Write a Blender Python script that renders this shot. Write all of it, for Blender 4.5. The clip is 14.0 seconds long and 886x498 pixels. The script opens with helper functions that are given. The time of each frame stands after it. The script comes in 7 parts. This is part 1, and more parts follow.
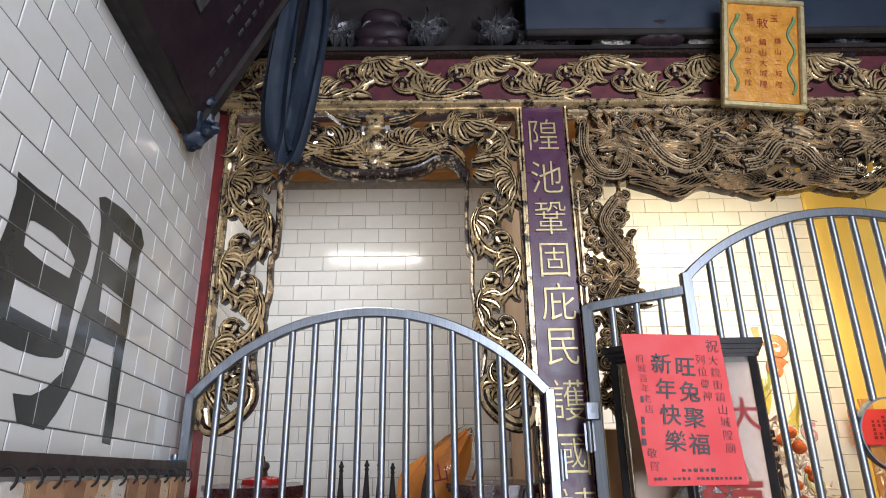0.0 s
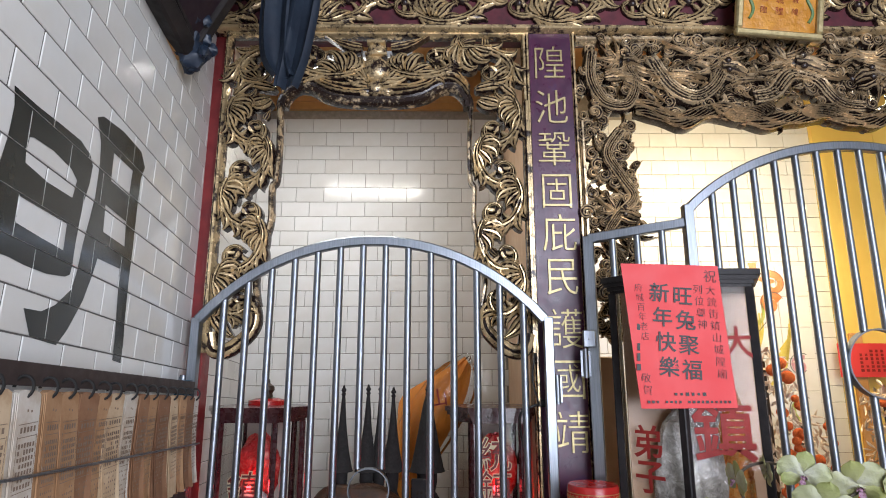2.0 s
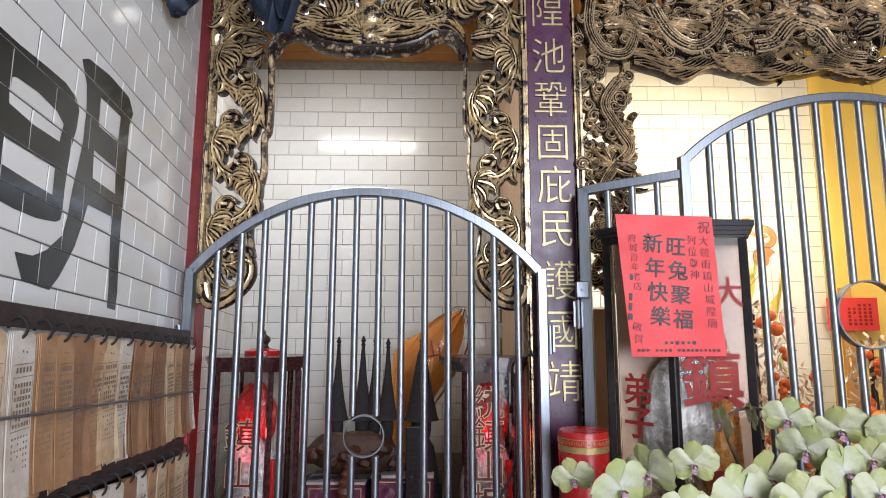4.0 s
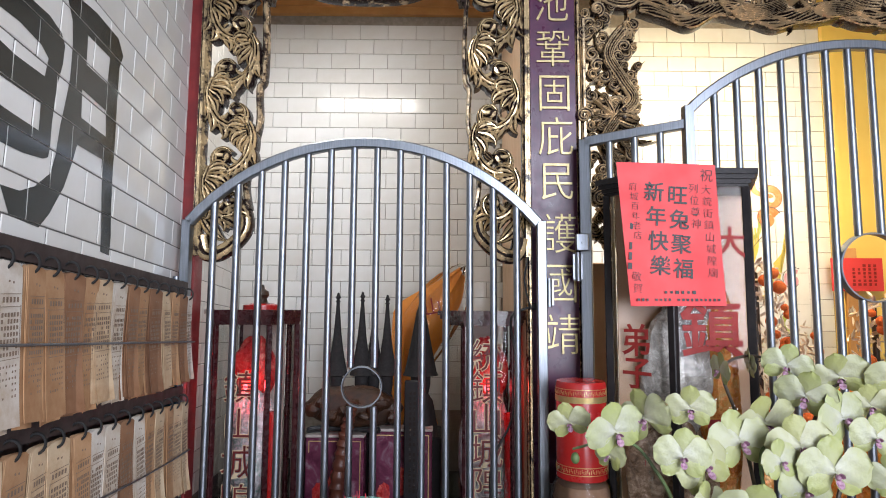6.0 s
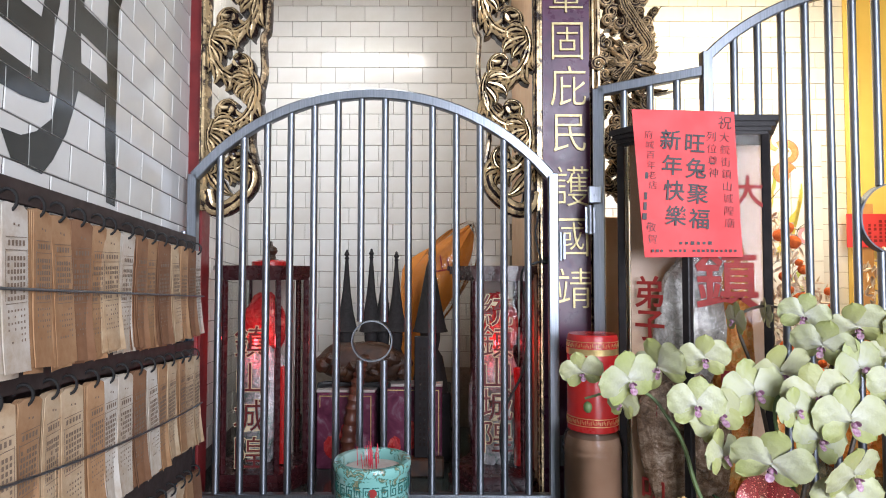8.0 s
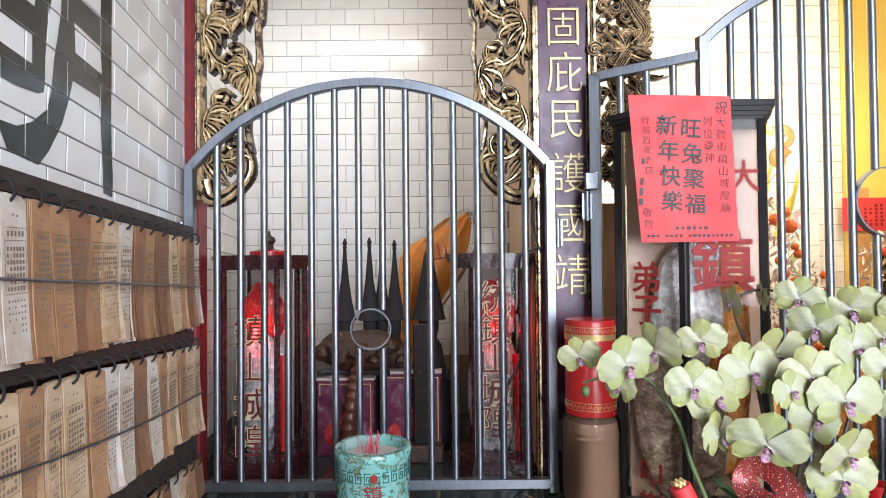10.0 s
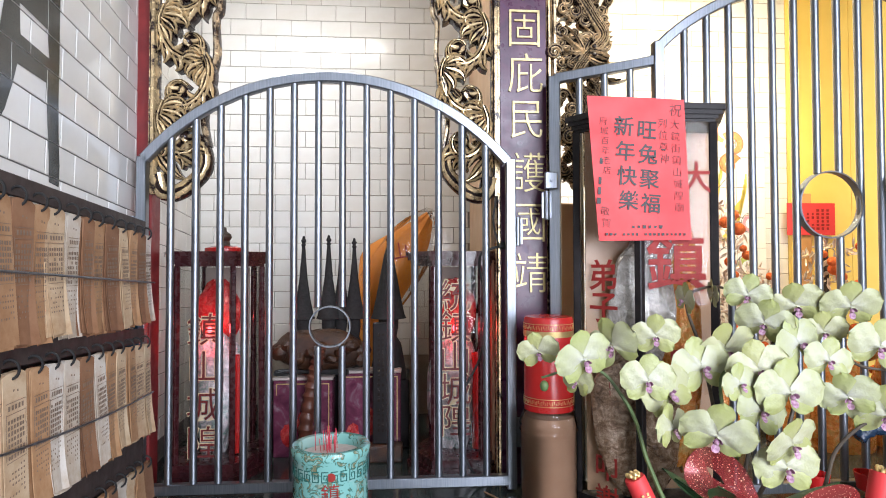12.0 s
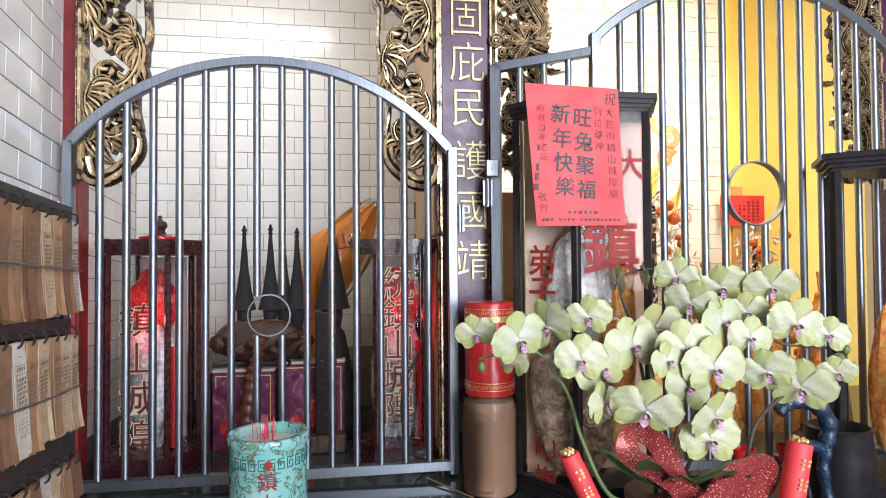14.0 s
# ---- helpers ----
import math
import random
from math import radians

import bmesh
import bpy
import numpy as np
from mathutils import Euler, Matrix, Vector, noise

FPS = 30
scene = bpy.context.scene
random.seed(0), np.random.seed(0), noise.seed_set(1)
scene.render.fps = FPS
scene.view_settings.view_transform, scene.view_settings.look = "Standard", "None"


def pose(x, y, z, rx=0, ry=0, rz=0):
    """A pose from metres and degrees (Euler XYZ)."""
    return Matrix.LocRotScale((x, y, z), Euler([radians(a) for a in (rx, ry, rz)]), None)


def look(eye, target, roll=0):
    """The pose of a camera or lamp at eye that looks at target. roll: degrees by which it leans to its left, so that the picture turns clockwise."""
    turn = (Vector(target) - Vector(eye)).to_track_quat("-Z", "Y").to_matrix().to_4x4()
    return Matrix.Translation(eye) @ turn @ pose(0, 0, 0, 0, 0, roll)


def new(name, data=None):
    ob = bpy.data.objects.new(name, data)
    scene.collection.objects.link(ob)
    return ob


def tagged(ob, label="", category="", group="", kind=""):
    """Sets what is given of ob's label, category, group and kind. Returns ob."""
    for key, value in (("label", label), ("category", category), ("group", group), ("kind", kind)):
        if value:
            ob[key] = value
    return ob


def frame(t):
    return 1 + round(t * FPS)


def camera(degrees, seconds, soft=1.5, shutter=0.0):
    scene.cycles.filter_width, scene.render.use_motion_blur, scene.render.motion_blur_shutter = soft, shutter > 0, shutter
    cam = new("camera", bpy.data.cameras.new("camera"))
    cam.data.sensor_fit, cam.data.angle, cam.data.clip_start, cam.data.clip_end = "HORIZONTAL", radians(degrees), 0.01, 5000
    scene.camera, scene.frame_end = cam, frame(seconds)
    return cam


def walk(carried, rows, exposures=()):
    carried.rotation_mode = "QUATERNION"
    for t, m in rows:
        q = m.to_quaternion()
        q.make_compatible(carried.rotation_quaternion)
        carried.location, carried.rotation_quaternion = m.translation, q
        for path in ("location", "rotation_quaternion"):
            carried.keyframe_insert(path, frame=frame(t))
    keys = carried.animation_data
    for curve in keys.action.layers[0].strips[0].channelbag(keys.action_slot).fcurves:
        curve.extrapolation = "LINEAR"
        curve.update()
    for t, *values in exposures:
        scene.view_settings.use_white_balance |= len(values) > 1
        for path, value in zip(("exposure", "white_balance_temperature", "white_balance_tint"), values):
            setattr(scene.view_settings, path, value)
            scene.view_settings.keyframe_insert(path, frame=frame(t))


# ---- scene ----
cam = camera(74.4, 14.0, soft=1.0)
PATH = [
    (0, (0.289, -2.11, 1.938), (0.265, -0.212, 2.567), -0.7),
    (0.5, (0.288, -2.104, 1.927), (0.263, -0.187, 2.496), -0.5),
    (1, (0.289, -2.105, 1.924), (0.256, -0.176, 2.45), -0.3),
    (1.5, (0.284, -2.106, 1.917), (0.25, -0.163, 2.39), -0.2),
    (2, (0.28, -2.104, 1.908), (0.256, -0.15, 2.332), 0.0),
    (2.5, (0.281, -2.102, 1.902), (0.263, -0.14, 2.291), -0.1),
    (3, (0.285, -2.095, 1.892), (0.271, -0.128, 2.254), 0.1),
    (3.2, (0.281, -2.098, 1.892), (0.272, -0.128, 2.237), -0.0),
    (5.5, (0.297, -2.072, 1.828), (0.286, -0.083, 2.046), 0.4),
    (6, (0.305, -2.062, 1.811), (0.282, -0.072, 2.005), 0.3),
    (6.5, (0.307, -2.051, 1.794), (0.28, -0.057, 1.95), 0.3),
    (7, (0.304, -2.039, 1.782), (0.268, -0.042, 1.893), 0.3),
    (7.5, (0.297, -2.037, 1.776), (0.257, -0.04, 1.867), -0.0),
    (8, (0.293, -2.031, 1.771), (0.248, -0.033, 1.848), 0.1),
    (10.5, (0.292, -2.037, 1.762), (0.257, -0.038, 1.8), -0.6),
    (11, (0.29, -2.037, 1.75), (0.279, -0.038, 1.806), 0.0),
    (11.5, (0.299, -2.036, 1.737), (0.33, -0.038, 1.809), 0.2),
    (12, (0.289, -2.034, 1.744), (0.39, -0.038, 1.796), -0.1),
    (12.5, (0.32, -2.036, 1.721), (0.502, -0.045, 1.777), -0.4),
    (13, (0.323, -2.038, 1.712), (0.53, -0.049, 1.763), -0.2),
    (13.5, (0.33, -2.037, 1.708), (0.556, -0.051, 1.754), -0.4),
    (14, (0.331, -2.039, 1.705), (0.588, -0.057, 1.75), -0.4),
]
walk(cam, [(t, look(e, g, r)) for t, e, g, r in PATH], [(0, -0.1), (3, 0.0), (6, 0.17), (7.5, 0.2), (8.3, 0.38), (10.5, 0.47), (11.2, 0.55), (13, 0.47), (14, 0.5)])

# ---------------------------------------------------------------- light
world = bpy.data.worlds.new("sky")
scene.world = world
world.use_nodes = True
wn = world.node_tree
sky = wn.nodes.new("ShaderNodeTexSky")
sky.sky_type = "NISHITA"
sky.sun_disc = False
sky.sun_elevation = radians(40)
sky.sun_rotation = radians(200)
wn.links.new(sky.outputs[0], wn.nodes["Background"].inputs[0])
wn.nodes["Background"].inputs[1].default_value = 0.06


def area(name, m, sx, sy, watts, colour, spread=180):
    d = bpy.data.lights.new(name, "AREA")
    d.shape, d.size, d.size_y, d.energy, d.color, d.spread = "RECTANGLE", sx, sy, watts, colour, radians(spread)
    ob = new(name, d)
    ob.matrix_world = m
    return ob


# daylight through the open front of the hall
area("daylight_front", look((1.9, -4.3, 2.45), (-0.4, -0.1, 1.8)), 2.4, 3.2, 272, (0.82, 0.865, 1.0))
# tubes in the two shrine niches, hung behind the carved lintels
area("niche_tube", look((-0.22, 0.24, 3.2), (-0.15, 0.7, 1.4)), 0.64, 0.05, 7.5, (1.0, 0.96, 0.9))
area("shrine_tube", look((1.6, 0.36, 3.15), (1.75, 1.1, 2.1)), 1.1, 0.08, 24, (1.0, 0.84, 0.56))
# square fill lamp added below the lintel to brighten the lower shrine, no fixture
area("shrine_fill_low", look((2.3, 0.42, 2.6), (1.9, 0.9, 1.5)), 0.3, 0.3, 6, (1.0, 0.74, 0.38))

# ---------------------------------------------------------------- materials


class Mat:
    """A node material in the making."""

    def __init__(self, name):
        self.m = bpy.data.materials.new(name)
        self.m.use_nodes = True
        self.t = self.m.node_tree
        self.p = self.t.nodes["Principled BSDF"]

    def node(self, kind, **sets):
        n = self.t.nodes.new(kind)
        for k, v in sets.items():
            n.inputs[k].default_value = v
        return n

    def link(self, a, b):
        self.t.links.new(a, b)

    def coord(self):
        return self.node("ShaderNodeTexCoord").outputs["Object"]

    def noise(self, scale, detail=4, rough=0.6, vec=None, dist=0.0):
        n = self.node("ShaderNodeTexNoise", Scale=scale, Detail=detail, Roughness=rough, Distortion=dist)
        self.link(vec if vec else self.coord(), n.inputs["Vector"])
        return n.outputs["Fac"]

    def ramp(self, fac, stops):
        n = self.node("ShaderNodeValToRGB")
        while len(n.color_ramp.elements) < len(stops):
            n.color_ramp.elements.new(0.5)
        for e, (at, col) in zip(n.color_ramp.elements, stops):
            e.position = at
            e.color = (*col, 1) if len(col) == 3 else col
        self.link(fac, n.inputs[0])
        return n.outputs[0]

    def mix(self, fac, a, b):
        n = self.t.nodes.new("ShaderNodeMix")
        n.data_type = "RGBA"
        if isinstance(fac, float):
            n.inputs[0].default_value = fac
        else:
            self.link(fac, n.inputs[0])
        for s, v in ((6, a), (7, b)):
            if isinstance(v, tuple):
                n.inputs[s].default_value = (*v, 1)
            else:
                self.link(v, n.inputs[s])
        return n.outputs[2]

    def base(self, col, rough=0.5, metal=0.0):
        if isinstance(col, tuple):
            self.p.inputs["Base Color"].default_value = (*col, 1)
        else:
            self.link(col, self.p.inputs["Base Color"])
        for k, v in (("Roughness", rough), ("Metallic", metal)):
            if isinstance(v, (int, float)):
                self.p.inputs[k].default_value = v
            else:
                self.link(v, self.p.inputs[k])
        return self

    def bump(self, height, strength=0.3, dist=0.002):
        b = self.node("ShaderNodeBump", Strength=strength, Distance=dist)
        self.link(height, b.inputs["Height"])
        self.link(b.outputs[0], self.p.inputs["Normal"])
        return self

    def random(self):
        return self.t.nodes.new("ShaderNodeObjectInfo").outputs["Random"]

    def island(self):
        return self.t.nodes.new("ShaderNodeNewGeometry").outputs["Random Per Island"]

    def gray(self, fac, lo, hi):
        return self.ramp(fac, [(0.3, (lo,) * 3), (0.7, (hi,) * 3)])


def simple(name, a, b, scale=20.0, rough=(0.35, 0.6), metal=0.0, bump=0.15, coat=0.0, dist=0.002, fine=8.0):
    """Two tones by noise at one scale, fine relief at another."""
    m = Mat(name)
    n = m.noise(scale, 5)
    m.base(m.ramp(n, [(0.3, a), (0.7, b)]), m.gray(m.noise(scale * 2.3, 3), *rough), metal)
    m.bump(m.noise(scale * fine, 3), bump, dist)
    m.p.inputs["Coat Weight"].default_value = coat
    return m.m


def tile_material(name, tints, random_from):
    m = Mat(name)
    r = m.random() if random_from == "object" else m.island()
    col = m.ramp(r, [(0.0, tints[0]), (0.5, tints[1]), (1.0, tints[2])])
    stain = m.ramp(m.noise(3.5, 6), [(0.45, (1, 1, 1)), (0.8, (0.86, 0.83, 0.78))])
    mul = m.t.nodes.new("ShaderNodeMix")
    mul.data_type, mul.blend_type = "RGBA", "MULTIPLY"
    mul.inputs[0].default_value = 1.0
    m.link(col, mul.inputs[6])
    m.link(stain, mul.inputs[7])
    m.base(mul.outputs[2], m.gray(m.noise(9, 3), 0.10, 0.2))
    m.bump(m.noise(11, 2), 0.12, 0.003)
    return m.m


TILE = tile_material("glazed_tile", ((0.70, 0.70, 0.67), (0.74, 0.735, 0.70), (0.68, 0.67, 0.63)), "object")
TILE_REST = tile_material("glazed_tile_rest", ((0.70, 0.70, 0.67), (0.74, 0.735, 0.70), (0.68, 0.67, 0.63)), "island")
GROUT = simple("grout", (0.07, 0.065, 0.06), (0.14, 0.13, 0.12), 40, (0.8, 0.95))
GROUT_PALE = simple("pale_grout", (0.24, 0.21, 0.17), (0.36, 0.32, 0.27), 40, (0.8, 0.95))
INK = simple("black_glaze", (0.018, 0.02, 0.019), (0.035, 0.04, 0.036), 8, (0.12, 0.22), bump=0.08, fine=3)
TAN_PANEL = simple("tan_panelling", (0.56, 0.37, 0.22), (0.66, 0.46, 0.29), 6, (0.4, 0.6))
YELLOW = simple("yellow_paint", (0.80, 0.55, 0.12), (0.86, 0.63, 0.17), 3, (0.3, 0.45), bump=0.05)
RED_PAINT = simple("red_lacquer_wood", (0.13, 0.012, 0.014), (0.21, 0.022, 0.022), 14, (0.35, 0.55))
RED_BOARD = simple("red_carving_ground", (0.05, 0.012, 0.018), (0.13, 0.022, 0.032), 18, (0.4, 0.6))
DARK = simple("smoked_timber", (0.012, 0.010, 0.010), (0.03, 0.024, 0.022), 10, (0.5, 0.75))
BLUEBLACK = simple("blueblack_board", (0.008, 0.016, 0.032), (0.015, 0.027, 0.048), 5, (0.35, 0.5), bump=0.06)
PLUM = simple("plum_board", (0.016, 0.009, 0.014), (0.028, 0.015, 0.02), 12, (0.4, 0.6))
CEDAR = simple("orange_wood", (0.45, 0.22, 0.07), (0.58, 0.31, 0.11), 8, (0.4, 0.6))
for dull in (DARK, PLUM):
    dull.node_tree.nodes["Principled BSDF"].inputs["Specular IOR Level"].default_value = 0.25
SOOT = simple("sooty_carving", (0.04, 0.042, 0.05), (0.14, 0.135, 0.14), 40, (0.25, 0.45), 0.5)


def purple_lacquer():
    m = Mat("purple_lacquer")
    # the blue-violet stop puts a blue daylight sheen into the colour
    m.base(m.ramp(m.noise(7, 7, 0.7, dist=0.6), [(0.35, (0.040, 0.010, 0.036)), (0.55, (0.080, 0.018, 0.050)), (0.75, (0.042, 0.020, 0.090))]),
           m.gray(m.noise(25, 3), 0.25, 0.42))
    return m.bump(m.noise(90, 3), 0.1).m


PURPLE = purple_lacquer()


def steel():
    m = Mat("brushed_steel")
    mp = m.node("ShaderNodeMapping")
    mp.inputs["Scale"].default_value = (60, 60, 1.5)
    m.link(m.coord(), mp.inputs[0])
    n = m.noise(6, 4, 0.6, mp.outputs[0])
    m.base(m.ramp(n, [(0.3, (0.20, 0.22, 0.25)), (0.7, (0.30, 0.325, 0.36))]), m.gray(m.noise(14, 4, vec=mp.outputs[0]), 0.30, 0.46), 1.0)
    return m.bump(n, 0.05, 0.0005).m


STEEL = steel()


def gilding(name, gold, lacquer, wear_shade):
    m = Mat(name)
    # vertex mask paints shade into the grooves, noise adds worn patches
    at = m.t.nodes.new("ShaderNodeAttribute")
    at.attribute_name = "gild_shade"
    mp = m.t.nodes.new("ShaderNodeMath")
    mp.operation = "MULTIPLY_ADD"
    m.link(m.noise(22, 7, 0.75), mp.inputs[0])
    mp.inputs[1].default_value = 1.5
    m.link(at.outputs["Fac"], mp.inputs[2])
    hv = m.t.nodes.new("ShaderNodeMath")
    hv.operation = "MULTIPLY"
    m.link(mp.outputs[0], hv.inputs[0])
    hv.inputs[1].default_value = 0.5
    fac = m.ramp(hv.outputs[0], [(wear_shade, (0, 0, 0)), (wear_shade + 0.07, (1, 1, 1))])
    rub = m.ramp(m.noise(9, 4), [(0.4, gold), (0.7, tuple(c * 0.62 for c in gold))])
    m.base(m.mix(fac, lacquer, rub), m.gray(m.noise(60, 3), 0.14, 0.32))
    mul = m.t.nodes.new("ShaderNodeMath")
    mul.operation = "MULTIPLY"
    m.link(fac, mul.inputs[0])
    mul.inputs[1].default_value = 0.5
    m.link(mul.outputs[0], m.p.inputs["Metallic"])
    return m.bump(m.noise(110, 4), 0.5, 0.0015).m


GILT = gilding("worn_shaded_gilding", (0.74, 0.55, 0.30), (0.024, 0.014, 0.012), 0.485)
GILT_DARK = gilding("smoked_shaded_gilding", (0.72, 0.55, 0.34), (0.024, 0.015, 0.012), 0.455)
GOLD = simple("gold_leaf", (0.62, 0.45, 0.17), (0.80, 0.62, 0.30), 60, (0.3, 0.45), 0.8)
OLDGOLD = simple("aged_gold_letters", (0.36, 0.28, 0.13), (0.58, 0.48, 0.26), 50, (0.35, 0.5), 0.6)
WHITE_CARVE = simple("silvered_carving", (0.45, 0.45, 0.42), (0.7, 0.68, 0.6), 40, (0.35, 0.5), 0.6)
MARBLE = simple("dark_green_marble", (0.012, 0.02, 0.018), (0.05, 0.065, 0.06), 9, (0.06, 0.14), bump=0.02)
FLOOR = simple("floor_stone", (0.16, 0.15, 0.14), (0.26, 0.24, 0.22), 5, (0.3, 0.5))
HALL = simple("hall_plaster", (0.35, 0.33, 0.31), (0.48, 0.46, 0.43), 3, (0.7, 0.9))

# ---------------------------------------------------------------- mesh tools


def thing(name, at=(0, 0, 0), label="", category="", group="", kind=""):
    ob = new(name)
    ob.location = at
    ob.empty_display_size = 0.05
    return tagged(ob, label, category, group, kind)


def to_mesh(name, bm, material, smooth=False):
    me = bpy.data.meshes.new(name)
    bmesh.ops.recalc_face_normals(bm, faces=bm.faces)
    bm.to_mesh(me)
    bm.free()
    for mt in (material if isinstance(material, (list, tuple)) else [material]):
        me.materials.append(mt)
    if smooth:
        me.shade_smooth()
        me.set_sharp_from_angle(angle=radians(smooth if smooth > 1 else 40))
    return me


def part(name, bm, material, parent=None, label="", smooth=False):
    """Link a bmesh in world coordinates as one mesh under a thing or a part."""
    ob = new(name, to_mesh(name, bm, material, smooth))
    if parent:
        ob.parent = parent
        ob.matrix_parent_inverse = Matrix.Translation(-world_place(parent))
    return tagged(ob, label)


def world_place(ob):
    p = Vector(ob.location)
    while ob.parent:
        p = p + ob.matrix_parent_inverse.translation
        ob = ob.parent
        p = p + Vector(ob.location)
    return p


def solid(name, bm, material, label="", category="", kind="", smooth=False, group=""):
    ob = new(name, to_mesh(name, bm, material, smooth))
    return tagged(ob, label, category, group, kind)


def face(bm, vs, mi=0):
    try:
        f = bm.faces.new(vs)
        f.material_index = mi
        return f
    except ValueError:
        return None


def cbox(bm, a, b, c=0.0, m=None, mi=0):
    """A box from corner a to corner b, edges chamfered by c."""
    lo, hi = Vector([min(a[i], b[i]) for i in range(3)]), Vector([max(a[i], b[i]) for i in range(3)])
    c = min(c, *[(hi[i] - lo[i]) * 0.45 for i in range(3)])
    t = (lambda v: m @ Vector(v)) if m else Vector
    if c <= 0:
        v = [bm.verts.new(t((x, y, z))) for x in (lo[0], hi[0]) for y in (lo[1], hi[1]) for z in (lo[2], hi[2])]
        for q in ((0, 1, 3, 2), (4, 6, 7, 5), (0, 4, 5, 1), (2, 3, 7, 6), (0, 2, 6, 4), (1, 5, 7, 3)):
            face(bm, [v[i] for i in q], mi)
        return
    V = {}
    for i in range(8):
        s = [(i >> k) & 1 for k in range(3)]
        for ax in range(3):
            p = [(hi[k] - (0 if k == ax else c)) if s[k] else (lo[k] + (0 if k == ax else c)) for k in range(3)]
            V[(tuple(s), ax)] = bm.verts.new(t(p))
    for ax in range(3):
        o = [k for k in range(3) if k != ax]
        for sd in (0, 1):
            q = []
            for p, r in ((0, 0), (1, 0), (1, 1), (0, 1)):
                s = [0, 0, 0]
                s[ax], s[o[0]], s[o[1]] = sd, p, r
                q.append(V[(tuple(s), ax)])
            face(bm, q, mi)
        for p in (0, 1):
            for r in (0, 1):
                s0, s1 = [0, 0, 0], [0, 0, 0]
                s0[o[0]] = s1[o[0]] = p
                s0[o[1]] = s1[o[1]] = r
                s1[ax] = 1
                face(bm, [V[(tuple(s0), o[0])], V[(tuple(s1), o[0])], V[(tuple(s1), o[1])], V[(tuple(s0), o[1])]], mi)
    for i in range(8):
        s = tuple((i >> k) & 1 for k in range(3))
        face(bm, [V[(s, 0)], V[(s, 1)], V[(s, 2)]], mi)


def lathe(bm, profile, n=24, m=None, mi=0, a0=0.0):
    """Turn (radius, height) pairs round the z axis."""
    t = (lambda v: m @ Vector(v)) if m else Vector
    rings = []
    for r, z in profile:
        if r < 1e-5:
            rings.append([bm.verts.new(t((0, 0, z)))])
        else:
            rings.append([bm.verts.new(t((r * math.cos(a0 + 2 * math.pi * i / n), r * math.sin(a0 + 2 * math.pi * i / n), z))) for i in range(n)])
    for p, q in zip(rings, rings[1:]):
        for i in range(n):
            j = (i + 1) % n
            if len(p) == 1 and len(q) > 1:
                face(bm, [p[0], q[i], q[j]], mi)
            elif len(q) == 1 and len(p) > 1:
                face(bm, [p[i], p[j], q[0]], mi)
            elif len(p) > 1:
                face(bm, [p[i], p[j], q[j], q[i]], mi)
    return rings


def sweep(bm, pts, radius, n=8, cap=True, mi=0, flat=1.0):
    """A tube along points; radius is a number or a function of 0..1."""
    pts = [Vector(p) for p in pts]
    rad = radius if callable(radius) else (lambda s: radius)
    up, rings = None, []
    for i, p in enumerate(pts):
        d = (pts[min(i + 1, len(pts) - 1)] - pts[max(i - 1, 0)]).normalized()
        if up is None:
            up = d.orthogonal().normalized()
        up = (up - d * up.dot(d)).normalized()
        side = d.cross(up)
        r = rad(i / (len(pts) - 1))
        rings.append([bm.verts.new(p + up * (r * math.cos(2 * math.pi * k / n)) + side * (r * flat * math.sin(2 * math.pi * k / n))) for k in range(n)])
    for p, q in zip(rings, rings[1:]):
        for k in range(n):
            face(bm, [p[k], p[(k + 1) % n], q[(k + 1) % n], q[k]], mi)
    if cap:
        face(bm, rings[0], mi)
        face(bm, rings[-1], mi)


def prism(bm, poly, d0, d1, to, mi=0):
    """A slab with the outline poly (pairs), between depths d0 and d1; to(u, v, d) gives the place."""
    p = [bm.verts.new(to(u, v, d0)) for u, v in poly]
    q = [bm.verts.new(to(u, v, d1)) for u, v in poly]
    face(bm, p, mi)
    face(bm, q, mi)
    for i in range(len(p)):
        j = (i + 1) % len(p)
        face(bm, [p[i], p[j], q[j], q[i]], mi)


def smooth_line(pts, n=6, closed=False):
    """Catmull-Rom through points of any dimension."""
    P = [np.array(p, float) for p in pts]
    out, N = [], len(P)
    for i in range(N if closed else N - 1):
        a, b, c, d = (P[(i - 1) % N] if closed or i else P[0]), P[i], P[(i + 1) % N], (P[(i + 2) % N] if closed or i + 2 < N else P[-1])
        for k in range(n):
            t = k / n
            out.append(tuple(0.5 * (2 * b + (c - a) * t + (2 * a - 5 * b + 4 * c - d) * t * t + (3 * b - a - 3 * c + d) * t ** 3)))
    if not closed:
        out.append(tuple(P[-1]))
    return out


def words(name, text, material, m, size, parent=None, label="", depth=0.002, align="CENTER", squeeze=1.0, bold=0.0):
    """A line of built-in lettering as a mesh; m carries its x-y plane to the place."""
    cu = bpy.data.curves.new(name, "FONT")
    cu.body, cu.size, cu.extrude, cu.align_x, cu.align_y, cu.offset = text, size, depth, align, "CENTER", bold
    cu.resolution_u = 3
    tmp = bpy.data.objects.new(name, cu)
    scene.collection.objects.link(tmp)
    dg = bpy.context.evaluated_depsgraph_get()
    me = bpy.data.meshes.new_from_object(tmp.evaluated_get(dg))
    bpy.data.objects.remove(tmp)
    me.transform(m @ Matrix.Diagonal((squeeze, 1, 1, 1)))
    me.materials.clear()
    me.materials.append(material)
    ob = new(name, me)
    if parent:
        ob.parent = parent
        ob.matrix_parent_inverse = Matrix.Translation(-world_place(parent))
    return tagged(ob, label)


